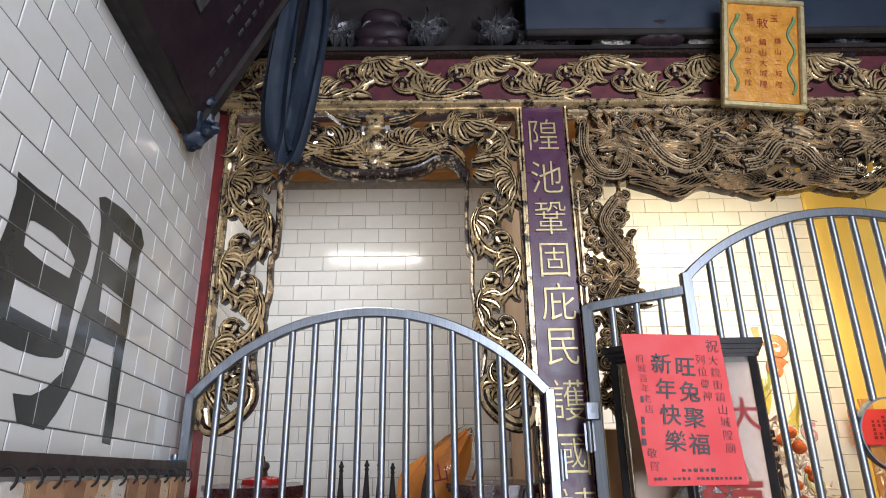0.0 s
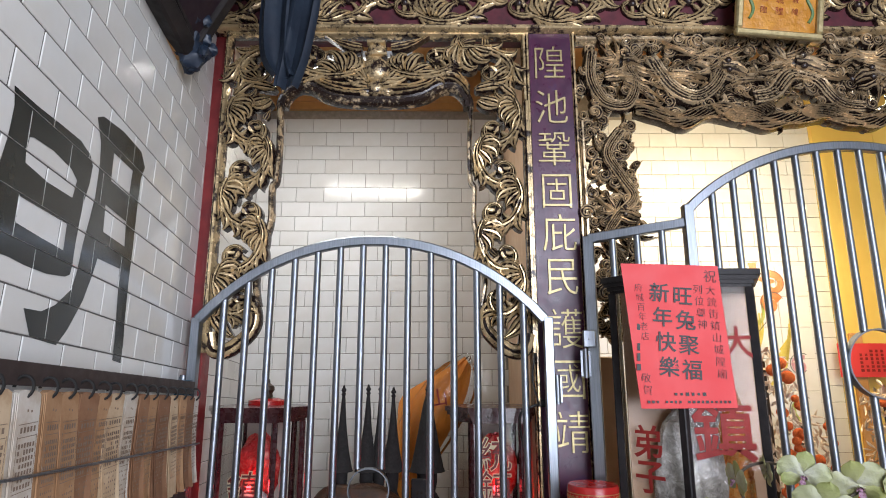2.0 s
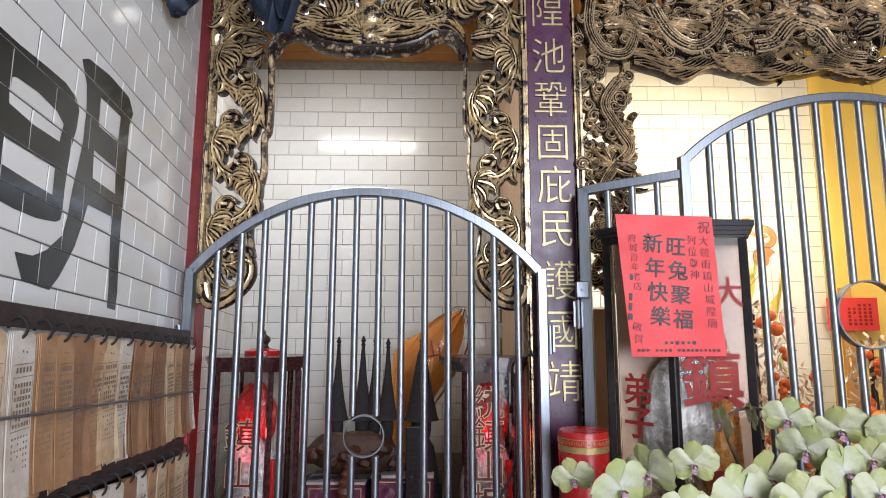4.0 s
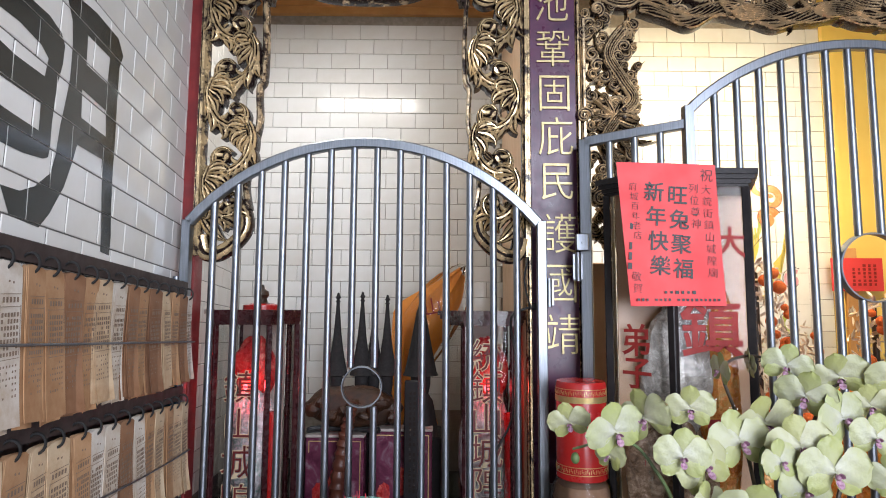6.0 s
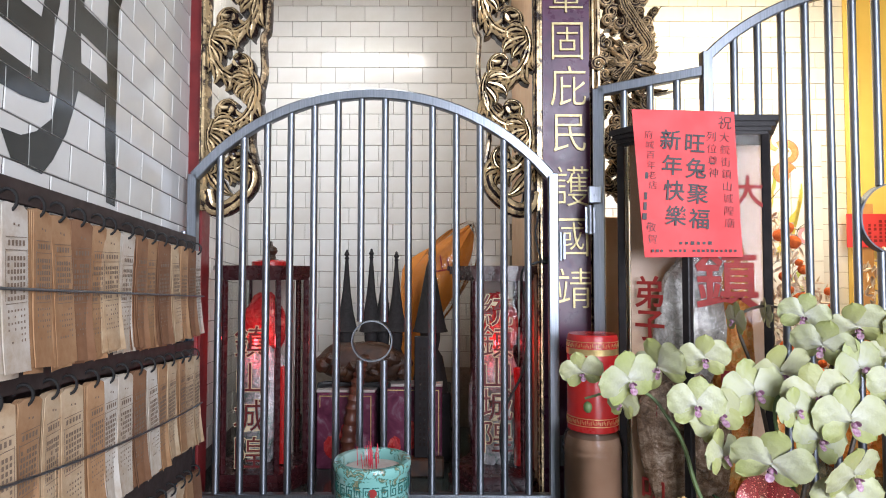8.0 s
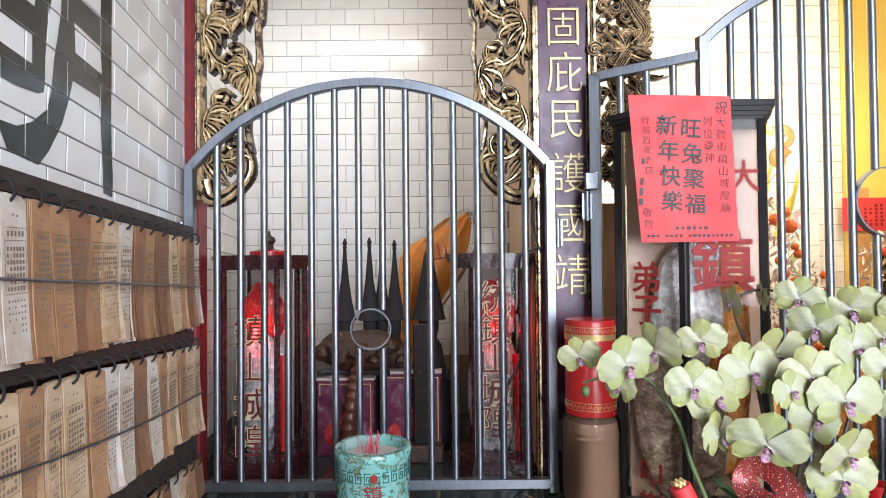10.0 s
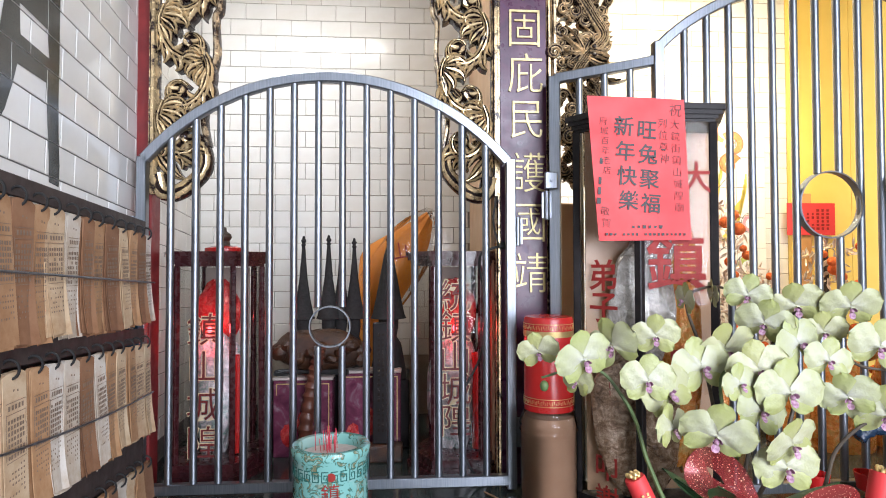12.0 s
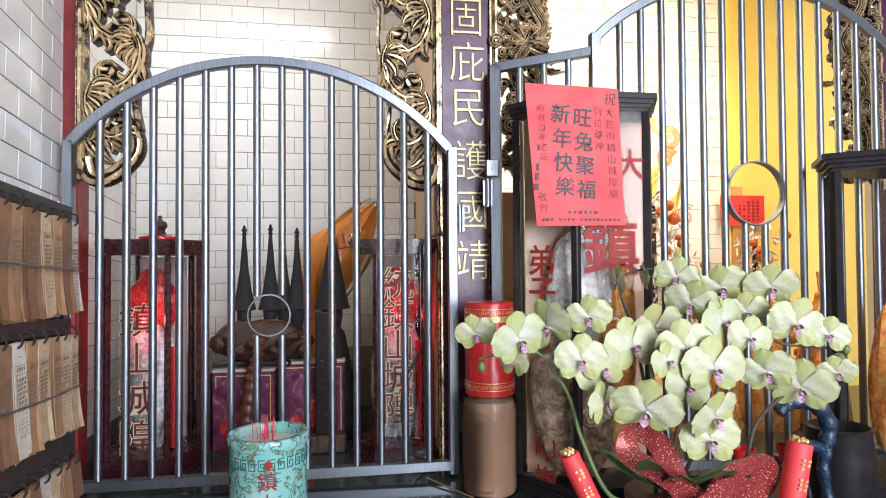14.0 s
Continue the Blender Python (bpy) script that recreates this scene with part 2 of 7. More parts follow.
def facing(x, y, z, yaw=0.0, tilt=0.0, roll=0.0):
    """The plane of lettering that faces -y at a place, turned by yaw about z, leant by tilt, rolled by roll."""
    return pose(x, y, z, 0, 0, yaw) @ pose(0, 0, 0, 90 + tilt, 0, 0) @ pose(0, 0, 0, 0, 0, roll)


FY, FS = 0.066, 0.02                  # facade: y = FY + FS * x
FYAW = math.degrees(math.atan(FS))


def fac(u, z, d=0.0):
    """A point of the carved front: u along it, z up, d out of it towards the hall."""
    return Vector((u, FY + FS * u - d, z))


def back(u, z, d=0.0):
    """A point of the tiled back wall of the niches, d in front of it."""
    return Vector((u, 1.06 + FS * u - d, z))


COUNTER = 0.955


def parts_by_island(name, bm, material, parent, smooth=False):
    """Every loose island of a bmesh as a part of its own."""
    groups, left_over = [], set(bm.verts)
    while left_over:
        stack, isl = [left_over.pop()], set()
        while stack:
            v = stack.pop()
            isl.add(v)
            for e in v.link_edges:
                w = e.other_vert(v)
                if w in left_over:
                    left_over.discard(w)
                    stack.append(w)
        groups.append(isl)
    groups.sort(key=lambda g: tuple(round(c, 4) for c in min((v.co for v in g), key=lambda c: (c.z, c.x, c.y))))
    for g in groups:
        b_ = bmesh.new()
        new_v = {v: b_.verts.new(v.co) for v in sorted(g, key=lambda v: tuple(v.co))}
        for f in bm.faces:
            if f.verts[0] in g:
                face(b_, [new_v[v] for v in f.verts])
        part(name, b_, material, parent, smooth=smooth)
    bm.free()

# ---------------------------------------------------------------- structure
bm = bmesh.new()
cbox(bm, (-4, -9, -0.1), (6, 4, 0))
solid("floor", bm, FLOOR, kind="structure")
bm = bmesh.new()
prism(bm, [(-0.6822 + 0.13 * 2.5, -2.5), (-0.6822 - 0.13 * 1.3, 1.3), (-1.1, 1.3), (-1.1, -6), (-0.3572, -6)], 0, 4.6, lambda u, v, d: Vector((u, v, d)))
wall_left = solid("wall_left", bm, GROUT, kind="structure")
bm = bmesh.new()
prism(bm, [(-0.86, 0), (3.6, 0), (3.6, 4.6), (-0.86, 4.6)], -0.008, -0.2, back)
wall_back = solid("wall_back", bm, GROUT_PALE, kind="structure")
bm = bmesh.new()
cbox(bm, (3.3, -6, 0), (3.5, 1.3, 4.6))
solid("wall_right", bm, HALL, kind="structure")
bm = bmesh.new()
cbox(bm, (-1.1, -6, 4.6), (3.5, 1.6, 4.75))
solid("ceiling", bm, DARK, kind="structure")
# ceiling of the niches
bm = bmesh.new()
prism(bm, [(-0.84, 0.2), (3.3, 0.28), (3.3, 1.12), (-0.84, 1.04)], 3.66, 3.7, lambda u, v, d: Vector((u, v, d)))
solid("niche_ceiling", bm, CEDAR, kind="structure")
# wall above the carved front
bm = bmesh.new()
prism(bm, [(-0.738, 3.5), (3.3, 3.5), (3.3, 4.6), (-0.738, 4.6)], -0.22, -0.12, fac)
solid("wall_over_front", bm, DARK, kind="structure")
# side wall between the two niches
bm = bmesh.new()
cbox(bm, (0.588, 0.2, COUNTER), (0.72, 1.055, 3.66))
solid("wall_between", bm, TAN_PANEL, kind="structure")
# low wooden board added beside it to cover the bright tiles behind
bm = bmesh.new()
cbox(bm, (0.722, 0.2, COUNTER), (0.93, 0.235, 1.98), 0.004)
solid("cover_board", bm, TAN_PANEL, kind="structure")
# wooden cornice over the tiles at the back
bm = bmesh.new()
prism(bm, [(-0.82, 3.42), (0.586, 3.42), (0.586, 3.66), (-0.82, 3.66)], 0.0, 0.03, back)
prism(bm, [(-0.82, 3.46), (0.586, 3.46), (0.586, 3.475), (-0.82, 3.475)], 0.03, 0.045, back)
solid("cornice", bm, CEDAR, kind="structure")
# stone shelf that carries gates and altar things
bm = bmesh.new()
cbox(bm, (-0.745, -0.75, COUNTER - 0.06), (3.3, 1.3, COUNTER), 0.006)
solid("stone_shelf", bm, MARBLE, kind="structure")
bm = bmesh.new()
cbox(bm, (-0.745, -0.68, 0), (3.3, 1.3, COUNTER - 0.06))
solid("shelf_base", bm, RED_PAINT, kind="structure")
# red post and trim beside the left wall
bm = bmesh.new()
cbox(bm, (-0.73, 0.075, COUNTER), (-0.637, 0.15, 3.6), 0.004)
solid("trim", bm, RED_PAINT, kind="structure")

# yellow panelling at the back of the large shrine
for u0, u1, d in ((2.37, 2.43, 0.03), (2.432, 2.73, 0.018), (2.733, 3.3, 0.018)):
    bm = bmesh.new()
    prism(bm, [(u0, COUNTER), (u1, COUNTER), (u1, 3.66), (u0, 3.66)], 0.0, d, back)
    solid("yellow_panelling", bm, YELLOW, kind="structure")

TW, TH = 0.156, 0.0842


def tile_mesh(w, h, name):
    b = bmesh.new()
    cbox(b, (-w / 2, -0.008, -h / 2), (w / 2, 0, h / 2), 0.0014)
    return to_mesh(name, b, TILE)




def tile_rows(z_ref, lo, hi):
    k = math.ceil((lo - z_ref) / TH)
    while z_ref + (k + 1) * TH <= hi + 0.03:
        yield k, z_ref + (k + 0.5) * TH
        k += 1


def brick_spans(offset, lo, hi):
    """Joint to joint along a course, cut at the ends."""
    u = lo - ((lo - offset) % TW)
    while u < hi - 0.012:
        a, b = max(u, lo), min(u + TW, hi)
        if b - a > 0.012:
            yield a, b
        u += TW

# ---------------------------------------------------------------- big brushed character on the left wall
LW, LH, LS = 0.158, 0.0869, -0.0545   # tile length, course height, fall of the courses along the wall
LZ, LJ = 1.9327, -0.098               # a course joint, and an upright joint of the even courses
LYAW = math.degrees(math.atan(0.13))  # the wall runs in towards the hall


def left(y, z, d=0.0):
    """A point of the left wall, d out of it."""
    return Vector((-0.68 - 0.13 * y + 0.9917 * d, y + 0.1289 * d, z))


def char_sheet(outer, holes):
    b = bmesh.new()
    for loop in [outer] + holes:
        vs = [b.verts.new(left(y, z, 0.0012)) for y, z in loop]
        for i in range(len(vs)):
            b.edges.new((vs[i], vs[(i + 1) % len(vs)]))
    bmesh.ops.triangle_fill(b, edges=b.edges[:], use_beauty=True)
    # the joints of the tiles run through the brushwork
    up = Vector((0, -LS, 1)).normalized()

    def cut(geom_faces, co, no):
        ge = list({e for f in geom_faces for e in f.edges}) + list({v for f in geom_faces for v in f.verts}) + list(geom_faces)
        bmesh.ops.bisect_plane(b, geom=ge, plane_co=co, plane_no=no, dist=1e-5)

    rows = [LZ + k * LH for k in range(-3, 10)]
    for z in rows:
        for s in (-0.0013, 0.0013):
            cut(b.faces[:], left(0, z + s), up)
    course = lambda f: (f.calc_center_median().z - LS * f.calc_center_median().y - LZ) / LH
    for k in range(-3, 10):
        for j in range(-9, 3):
            y = LJ + (LW / 2 if k % 2 else 0) + j * LW
            for s in (-0.0012, 0.0012):
                fs = [f for f in b.faces if math.floor(course(f)) == k]
                if fs:
                    cut(fs, left(y + s, 0), Vector((0, 1, 0)))
    gone = []
    for f in b.faces:
        c = course(f)
        k = math.floor(c)
        fr = (c - k) * LH
        dy = (f.calc_center_median().y - LJ - (LW / 2 if k % 2 else 0) + LW / 2) % LW - LW / 2
        if fr < 0.0012 or fr > LH - 0.0012 or abs(dy) < 0.0011:
            gone.append(f)
    bmesh.ops.delete(b, geom=gone, context="FACES")
    return b


sun_outer = [(-1.111, 2.44), (-1.032, 2.436), (-0.935, 2.437), (-0.856, 2.436), (-0.807, 2.421), (-0.788, 2.399), (-0.792, 2.354), (-0.808, 2.301), (-0.814, 2.258), (-0.819, 2.205), (-0.82, 2.15), (-0.825, 2.129), (-0.845, 2.121), (-0.917, 2.115), (-0.997, 2.118), (-1.047, 2.124), (-1.113, 2.126), (-1.134, 2.209), (-1.116, 2.288), (-1.106, 2.34), (-1.102, 2.403)]
sun_holes = [[(-1.042, 2.365), (-1.028, 2.37), (-0.956, 2.371), (-0.879, 2.359), (-0.849, 2.342), (-0.859, 2.298), (-0.96, 2.3), (-1.043, 2.312), (-1.046, 2.331)], [(-1.046, 2.244), (-0.866, 2.236), (-0.866, 2.176), (-0.965, 2.184), (-1.044, 2.192)]]
moon_outer = [(-0.796, 2.522), (-0.766, 2.538), (-0.653, 2.548), (-0.527, 2.54), (-0.491, 2.505), (-0.51, 2.464), (-0.512, 2.374), (-0.511, 2.256), (-0.513, 2.171), (-0.51, 2.072), (-0.502, 1.994), (-0.505, 1.941), (-0.557, 1.947), (-0.558, 2.003), (-0.569, 2.097), (-0.577, 2.187), (-0.707, 2.19), (-0.724, 2.142), (-0.753, 2.078), (-0.804, 2.008), (-0.842, 1.972), (-0.944, 1.983), (-0.978, 2.037), (-0.916, 2.037), (-0.867, 2.056), (-0.811, 2.097), (-0.796, 2.142), (-0.786, 2.211), (-0.772, 2.268), (-0.758, 2.333), (-0.756, 2.416), (-0.764, 2.471)]
moon_holes = [[(-0.69, 2.471), (-0.569, 2.467), (-0.574, 2.392), (-0.688, 2.397)], [(-0.701, 2.329), (-0.574, 2.319), (-0.565, 2.251), (-0.696, 2.26)]]
wall_character = thing("wall_character", (-0.60, -0.8, 2.2), "large black brushed character glazed on white wall tiles", "wall writing")
parts_by_island("brushstroke", char_sheet(sun_outer, sun_holes), INK, wall_character)
parts_by_island("brushstroke", char_sheet(moon_outer, moon_holes), INK, wall_character)

# ---------------------------------------------------------------- steel gates


def tube_box(b, p, q, w, d, m=None):
    """A square tube along the line p-q in the plane of a gate."""
    p, q = Vector(p), Vector(q)
    ax = (q - p).normalized()
    L = (q - p).length
    n = Vector((0, 1, 0))
    s = ax.cross(n).normalized()
    mat = Matrix((s, n, ax)).transposed().to_4x4()
    mat.translation = p
    cbox(b, (-w / 2, -d / 2, 0), (w / 2, d / 2, L), 0.003, (m @ mat) if m else mat)


def arch_rail(b, pts, w, d, m):
    """A rectangular rail bent along points of the gate's plane (u, z)."""
    pts = [Vector((u, 0, z)) for u, z in pts]
    rings = []
    for i, p in enumerate(pts):
        t = (pts[min(i + 1, len(pts) - 1)] - pts[max(i - 1, 0)]).normalized()
        s = t.cross(Vector((0, 1, 0)))
        c = 0.004
        prof = [(-w / 2 + c, -d / 2), (w / 2 - c, -d / 2), (w / 2, -d / 2 + c), (w / 2, d / 2 - c), (w / 2 - c, d / 2), (-w / 2 + c, d / 2), (-w / 2, d / 2 - c), (-w / 2, -d / 2 + c)]
        rings.append([b.verts.new(m @ (p + s * a + Vector((0, e, 0)))) for a, e in prof])
    for p, q in zip(rings, rings[1:]):
        for k in range(8):
            face(b, [p[k], p[(k + 1) % 8], q[(k + 1) % 8], q[k]])
    face(b, rings[0])
    face(b, rings[-1])


def torus(b, m, R, r, h, n=48):
    """A flat hoop: a band of radius R, thickness r, depth h along its axis y."""
    lathe(b, [(R - r, -h / 2), (R + r, -h / 2), (R + r, h / 2), (R - r, h / 2), (R - r, -h / 2)], n, m @ pose(0, 0, 0, 90, 0, 0))


def hinge(parent, at):
    h = bmesh.new()
    x, y, z = at
    lathe(h, [(0, -0.05), (0.011, -0.05), (0.011, -0.002), (0.012, -0.002), (0.012, 0.002), (0.011, 0.002), (0.011, 0.05), (0, 0.05)], 12, pose(x, y, z))
    cbox(h, (x - 0.018, y - 0.002, z - 0.045), (x + 0.018, y + 0.002, z + 0.045), 0.0008)
    part("hinge", h, STEEL, parent, "polished steel barrel hinge", smooth=True)


gate = thing("steel_gate", (-0.65, 0, COUNTER), "arched brushed steel bar gate before the side shrine", "gate")
I4 = Matrix.Identity(4)
# shallow arch through the three known heights
AR = 0.815
gate_arch = lambda x: 2.395 - AR + math.sqrt(max(AR * AR - (x + 0.005) ** 2, 0))
b = bmesh.new()
arch_rail(b, [(x, gate_arch(x)) for x in np.linspace(-0.628, 0.618, 29)], 0.036, 0.03, I4)
part("arch_rail", b, STEEL, gate, smooth=True)
for x in (-0.634, 0.63):
    b = bmesh.new()
    tube_box(b, (x, 0, COUNTER + 0.01), (x, 0, gate_arch(0.62) + 0.01), 0.034, 0.03)
    part("post", b, STEEL, gate, smooth=True)
b = bmesh.new()
tube_box(b, (-0.62, 0, COUNTER + 0.03), (0.62, 0, COUNTER + 0.042), 0.036, 0.03)
part("bottom_rail", b, STEEL, gate, smooth=True)
GX = [-0.539 + i * 0.0832 for i in range(14)]
for i, x in enumerate(GX):
    b = bmesh.new()
    top = gate_arch(x) - 0.015
    if i in (6, 7):
        for z0, z1 in ((COUNTER + 0.04, 1.463), (1.597, top)):
            sweep(b, [(x, 0, z0), (x, 0, z1)], 0.0125, 14)
    else:
        sweep(b, [(x, 0, COUNTER + 0.04), (x, 0, top)], 0.0125, 14)
    part("bar", b, STEEL, gate, smooth=True)
b = bmesh.new()
torus(b, pose(0.002, -0.002, 1.53), 0.069, 0.0022, 0.024)
part("ring", b, STEEL, gate, "round steel ring let into the bars", smooth=True)
for z in (1.86, 1.15):
    hinge(gate, (-0.664, -0.004, z))
    hinge(gate, (0.66, 0.03, z))

big_gate = thing("steel_gate", (0.755, 0, COUNTER), "large arched brushed steel bar gate before the main shrine", "gate")
# side leaf, swung a little forward
sw = math.degrees(math.atan2(-0.108, 0.329))
ml = pose(0.789, 0.0, 0, 0, 0, sw)
LL = 0.346
b = bmesh.new()
tube_box(b, (0, 0, 2.40), (LL, 0, 2.435), 0.034, 0.03, ml)
part("top_rail", b, STEEL, big_gate, smooth=True)
b = bmesh.new()
tube_box(b, (0, 0, COUNTER + 0.03), (LL, 0, COUNTER + 0.03), 0.034, 0.03, ml)
part("bottom_rail", b, STEEL, big_gate, smooth=True)
b = bmesh.new()
tube_box(b, (0, 0, COUNTER + 0.005), (0, 0, 2.41), 0.040, 0.03, ml)
part("post", b, STEEL, big_gate, smooth=True)
for i in range(3):
    b = bmesh.new()
    u = 0.086 + i * 0.085
    sweep(b, [ml @ Vector((u, 0, COUNTER + 0.04)), ml @ Vector((u, 0, 2.395 + 0.1 * u))], 0.0125, 14)
    part("bar", b, STEEL, big_gate, smooth=True)
# arched leaf
mr = pose(1.118, -0.108, 0, 0, 0, 2.2)
RW = 1.22
rise = lambda u: 2.435 + 0.29 * math.sqrt(max(1 - ((u - RW / 2) / (RW / 2 + 0.03)) ** 2, 0)) ** 1.6
b = bmesh.new()
arch_rail(b, [(u, rise(u)) for u in (RW / 2 - RW / 2 * math.cos(math.pi * k / 40) for k in range(41))], 0.034, 0.03, mr)
part("arch_rail", b, STEEL, big_gate, smooth=True)
for u in (0.0, RW):
    b = bmesh.new()
    tube_box(b, (u, 0, COUNTER + 0.005), (u, 0, rise(0) + 0.02), 0.036, 0.032, mr)
    part("post", b, STEEL, big_gate, smooth=True)
b = bmesh.new()
tube_box(b, (0, 0, COUNTER + 0.03), (RW, 0, COUNTER + 0.03), 0.034, 0.03, mr)
part("bottom_rail", b, STEEL, big_gate, smooth=True)
for i in range(14):
    u = 0.0935 + i * (RW - 0.187) / 13
    b = bmesh.new()
    top = rise(u) - 0.012
    if i in (6, 7):
        for z0, z1 in ((COUNTER + 0.04, 1.838), (2.056, top)):
            sweep(b, [mr @ Vector((u, 0, z0)), mr @ Vector((u, 0, z1))], 0.0125, 14)
    else:
        sweep(b, [mr @ Vector((u, 0, COUNTER + 0.04)), mr @ Vector((u, 0, top))], 0.0125, 14)
    part("bar", b, STEEL, big_gate, smooth=True)
b = bmesh.new()
torus(b, mr @ pose(RW / 2, -0.002, 1.947), 0.115, 0.0025, 0.03)
part("ring", b, STEEL, big_gate, "large round steel ring let into the bars", smooth=True)
b = bmesh.new()
cbox(b, (0.746, -0.035, 2.005), (0.79, -0.016, 2.065), 0.003)
lathe(b, [(0, 0), (0.006, 0), (0.006, 0.004), (0, 0.005)], 10, pose(0.768, -0.035, 2.035, 90))
part("latch", b, STEEL, big_gate, "flat steel latch plate", smooth=True)
hinge(big_gate, (0.756, -0.01, 1.95))
hinge(big_gate, (0.756, -0.01, 1.2))

# ---------------------------------------------------------------- carving


class Carve:
    """Collects ridged, tapering strands that lie on the carved front."""

    def __init__(self, to=fac):
        self.b = bmesh.new()
        self.g = self.b.verts.layers.float.new("gild_shade")
        self.to = to

    def strand(self, pts, w0, w1, h, ridges=3, base=0.0, back_d=-0.02, belly=0.35):
        """A strand along points (u, z): widths w0 to w1, raised h over base, with fine ridges along it."""
        P = [np.array(p, float) for p in pts]
        n, k = len(P), 2 * ridges + 1
        rows = []
        for i, p in enumerate(P):
            s = i / (n - 1)
            t = P[min(i + 1, n - 1)] - P[max(i - 1, 0)]
            t = t / (np.linalg.norm(t) + 1e-9)
            o = np.array([-t[1], t[0]])
            w = (w0 + (w1 - w0) * s) * (1 + belly * math.sin(math.pi * min(s * 1.25, 1))) * 0.5
            row = []
            for j in range(k):
                a = -1 + 2 * j / (k - 1)
                q = p + o * (a * w)
                ridge = 1 if j % 2 else 0
                d = base + h * (math.sqrt(max(1 - a * a * 0.85, 0)) * 0.68 + 0.34 * ridge)
                v = self.b.verts.new(self.to(q[0], q[1], d))
                # crests take gold, valleys and rims a painted shade
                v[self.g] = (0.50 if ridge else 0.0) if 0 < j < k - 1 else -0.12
                row.append(v)
            lo = self.b.verts.new(self.to(*(p - o * w), back_d))
            hi = self.b.verts.new(self.to(*(p + o * w), back_d))
            rows.append([lo] + row + [hi])
        for p, q in zip(rows, rows[1:]):
            for j in range(len(p) - 1):
                face(self.b, [p[j], p[j + 1], q[j + 1], q[j]])
        face(self.b, rows[0])
        face(self.b, rows[-1])

    def blade(self, pts, wide, h, ridges=3, base=0.0, back_d=-0.022):
        """A fleshy acanthus band: wide(s) gives its breadth, rounded gilt ribs run along it, the grooves between
        coloured dark as shade.
        """
        P = [np.array(p, float) for p in pts]
        n, rows = len(P), []
        for i, p in enumerate(P):
            s = i / (n - 1)
            t = P[min(i + 1, n - 1)] - P[max(i - 1, 0)]
            t = t / (np.linalg.norm(t) + 1e-9)
            o = np.array([-t[1], t[0]]) * wide(s) / 2
            row = []
            for j in range(ridges * 3 + 1):
                groove = j % 3 == 0
                a = -1 + 2 * (j // 3 + (0, 0.28, 0.72)[j % 3]) / ridges
                lift = h * (0.62 * math.sqrt(max(1 - a * a * 0.9, 0)) + (0.0 if groove else 0.38)) * (1 - 0.35 * s)
                v = self.b.verts.new(self.to(*(p + o * a), base + lift))
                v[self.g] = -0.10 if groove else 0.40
                row.append(v)
            rows.append([self.b.verts.new(self.to(*(p - o), back_d))] + row + [self.b.verts.new(self.to(*(p + o), back_d))])
        for p, q in zip(rows, rows[1:]):
            for j in range(len(p) - 1):
                face(self.b, [p[j], p[j + 1], q[j + 1], q[j]])
        face(self.b, rows[0])
        face(self.b, rows[-1])

    def lobe(self, p, aim, L, w, curl, h, base=0.0, ridges=2):
        """A leaf lobe from p towards aim (radians), swelling and hooked at its tip."""
        pts, q, a = [], np.array(p, float), aim
        for i in range(11):
            pts.append(q.copy())
            a += curl * (0.04 + 0.32 * (i / 10) ** 2)
            q = q + np.array((math.cos(a), math.sin(a))) * L / 10
        self.blade(pts, lambda s: w * (0.5 + 0.9 * math.sin(math.pi * min(1, s * 1.05)) ** 0.8) * (1 - 0.75 * s ** 3), h, ridges, base)

    def knob(self, u, z, r, d=0.0, flat=0.7, gild_shade=0.45):
        rings = []
        for i in range(5):
            a = math.pi / 2 * i / 4
            if i == 4:
                rings.append([self.b.verts.new(self.to(u, z, d + r * flat))])
            else:
                rings.append([self.b.verts.new(self.to(u + r * math.cos(a) * math.cos(2 * math.pi * k / 10), z + r * math.cos(a) * math.sin(2 * math.pi * k / 10), d + r * flat * math.sin(a))) for k in range(10)])
            for v in rings[-1]:
                v[self.g] = gild_shade
        for p, q in zip(rings, rings[1:]):
            for k in range(10):
                if len(q) == 1:
                    face(self.b, [p[k], p[(k + 1) % 10], q[0]])
                else:
                    face(self.b, [p[k], p[(k + 1) % 10], q[(k + 1) % 10], q[k]])

    def scroll(self, u, z, R, a0, turn, w, h, base=0.0, lobes=4, turns=1.35, reach=0.9, rng=random):
        """A curling acanthus: a spiral stem that ends in a knob, with leaf lobes thrown off its outer side."""
        N = 26
        pts = []
        for i in range(N):
            s = i / (N - 1)
            a = a0 + turn * 2 * math.pi * turns * s
            r = R * (1 - 0.8 * s ** 0.8)
            pts.append((u + r * math.cos(a), z + r * math.sin(a)))
        self.strand(pts, w, w * 0.4, h, 2, base, belly=0.3)
        self.knob(*pts[-1], w * 0.42, base + h * 0.5)
        for k in range(lobes):
            s = (k + 0.4) / lobes * 0.62
            i = int(s * N)
            a = a0 + turn * 2 * math.pi * turns * s
            p = np.array(pts[i])
            out = np.array([math.cos(a), math.sin(a)])
            tan = np.array([-math.sin(a), math.cos(a)]) * turn
            L = R * reach * rng.uniform(0.75, 1.15)
            bend = rng.uniform(0.35, 0.8)
            lp = [p + tan * (L * 0.75 * q) + out * (L * bend * (q ** 1.6)) - tan * (L * 0.35 * q ** 3) for q in np.linspace(0, 1, 9)]
            self.strand(lp, w * 0.8, w * 0.12, h * rng.uniform(0.8, 1.1), 2, base + rng.uniform(-0.004, 0.006), belly=0.7)

    def leaf(self, p, ang, L, w, h, curl=0.5, base=0.0, ridges=3):
        d = np.array([math.cos(ang), math.sin(ang)])
        o = np.array([-d[1], d[0]])
        pts = [np.array(p) + d * L * q + o * (L * curl * q * q) for q in np.linspace(0, 1, 10)]
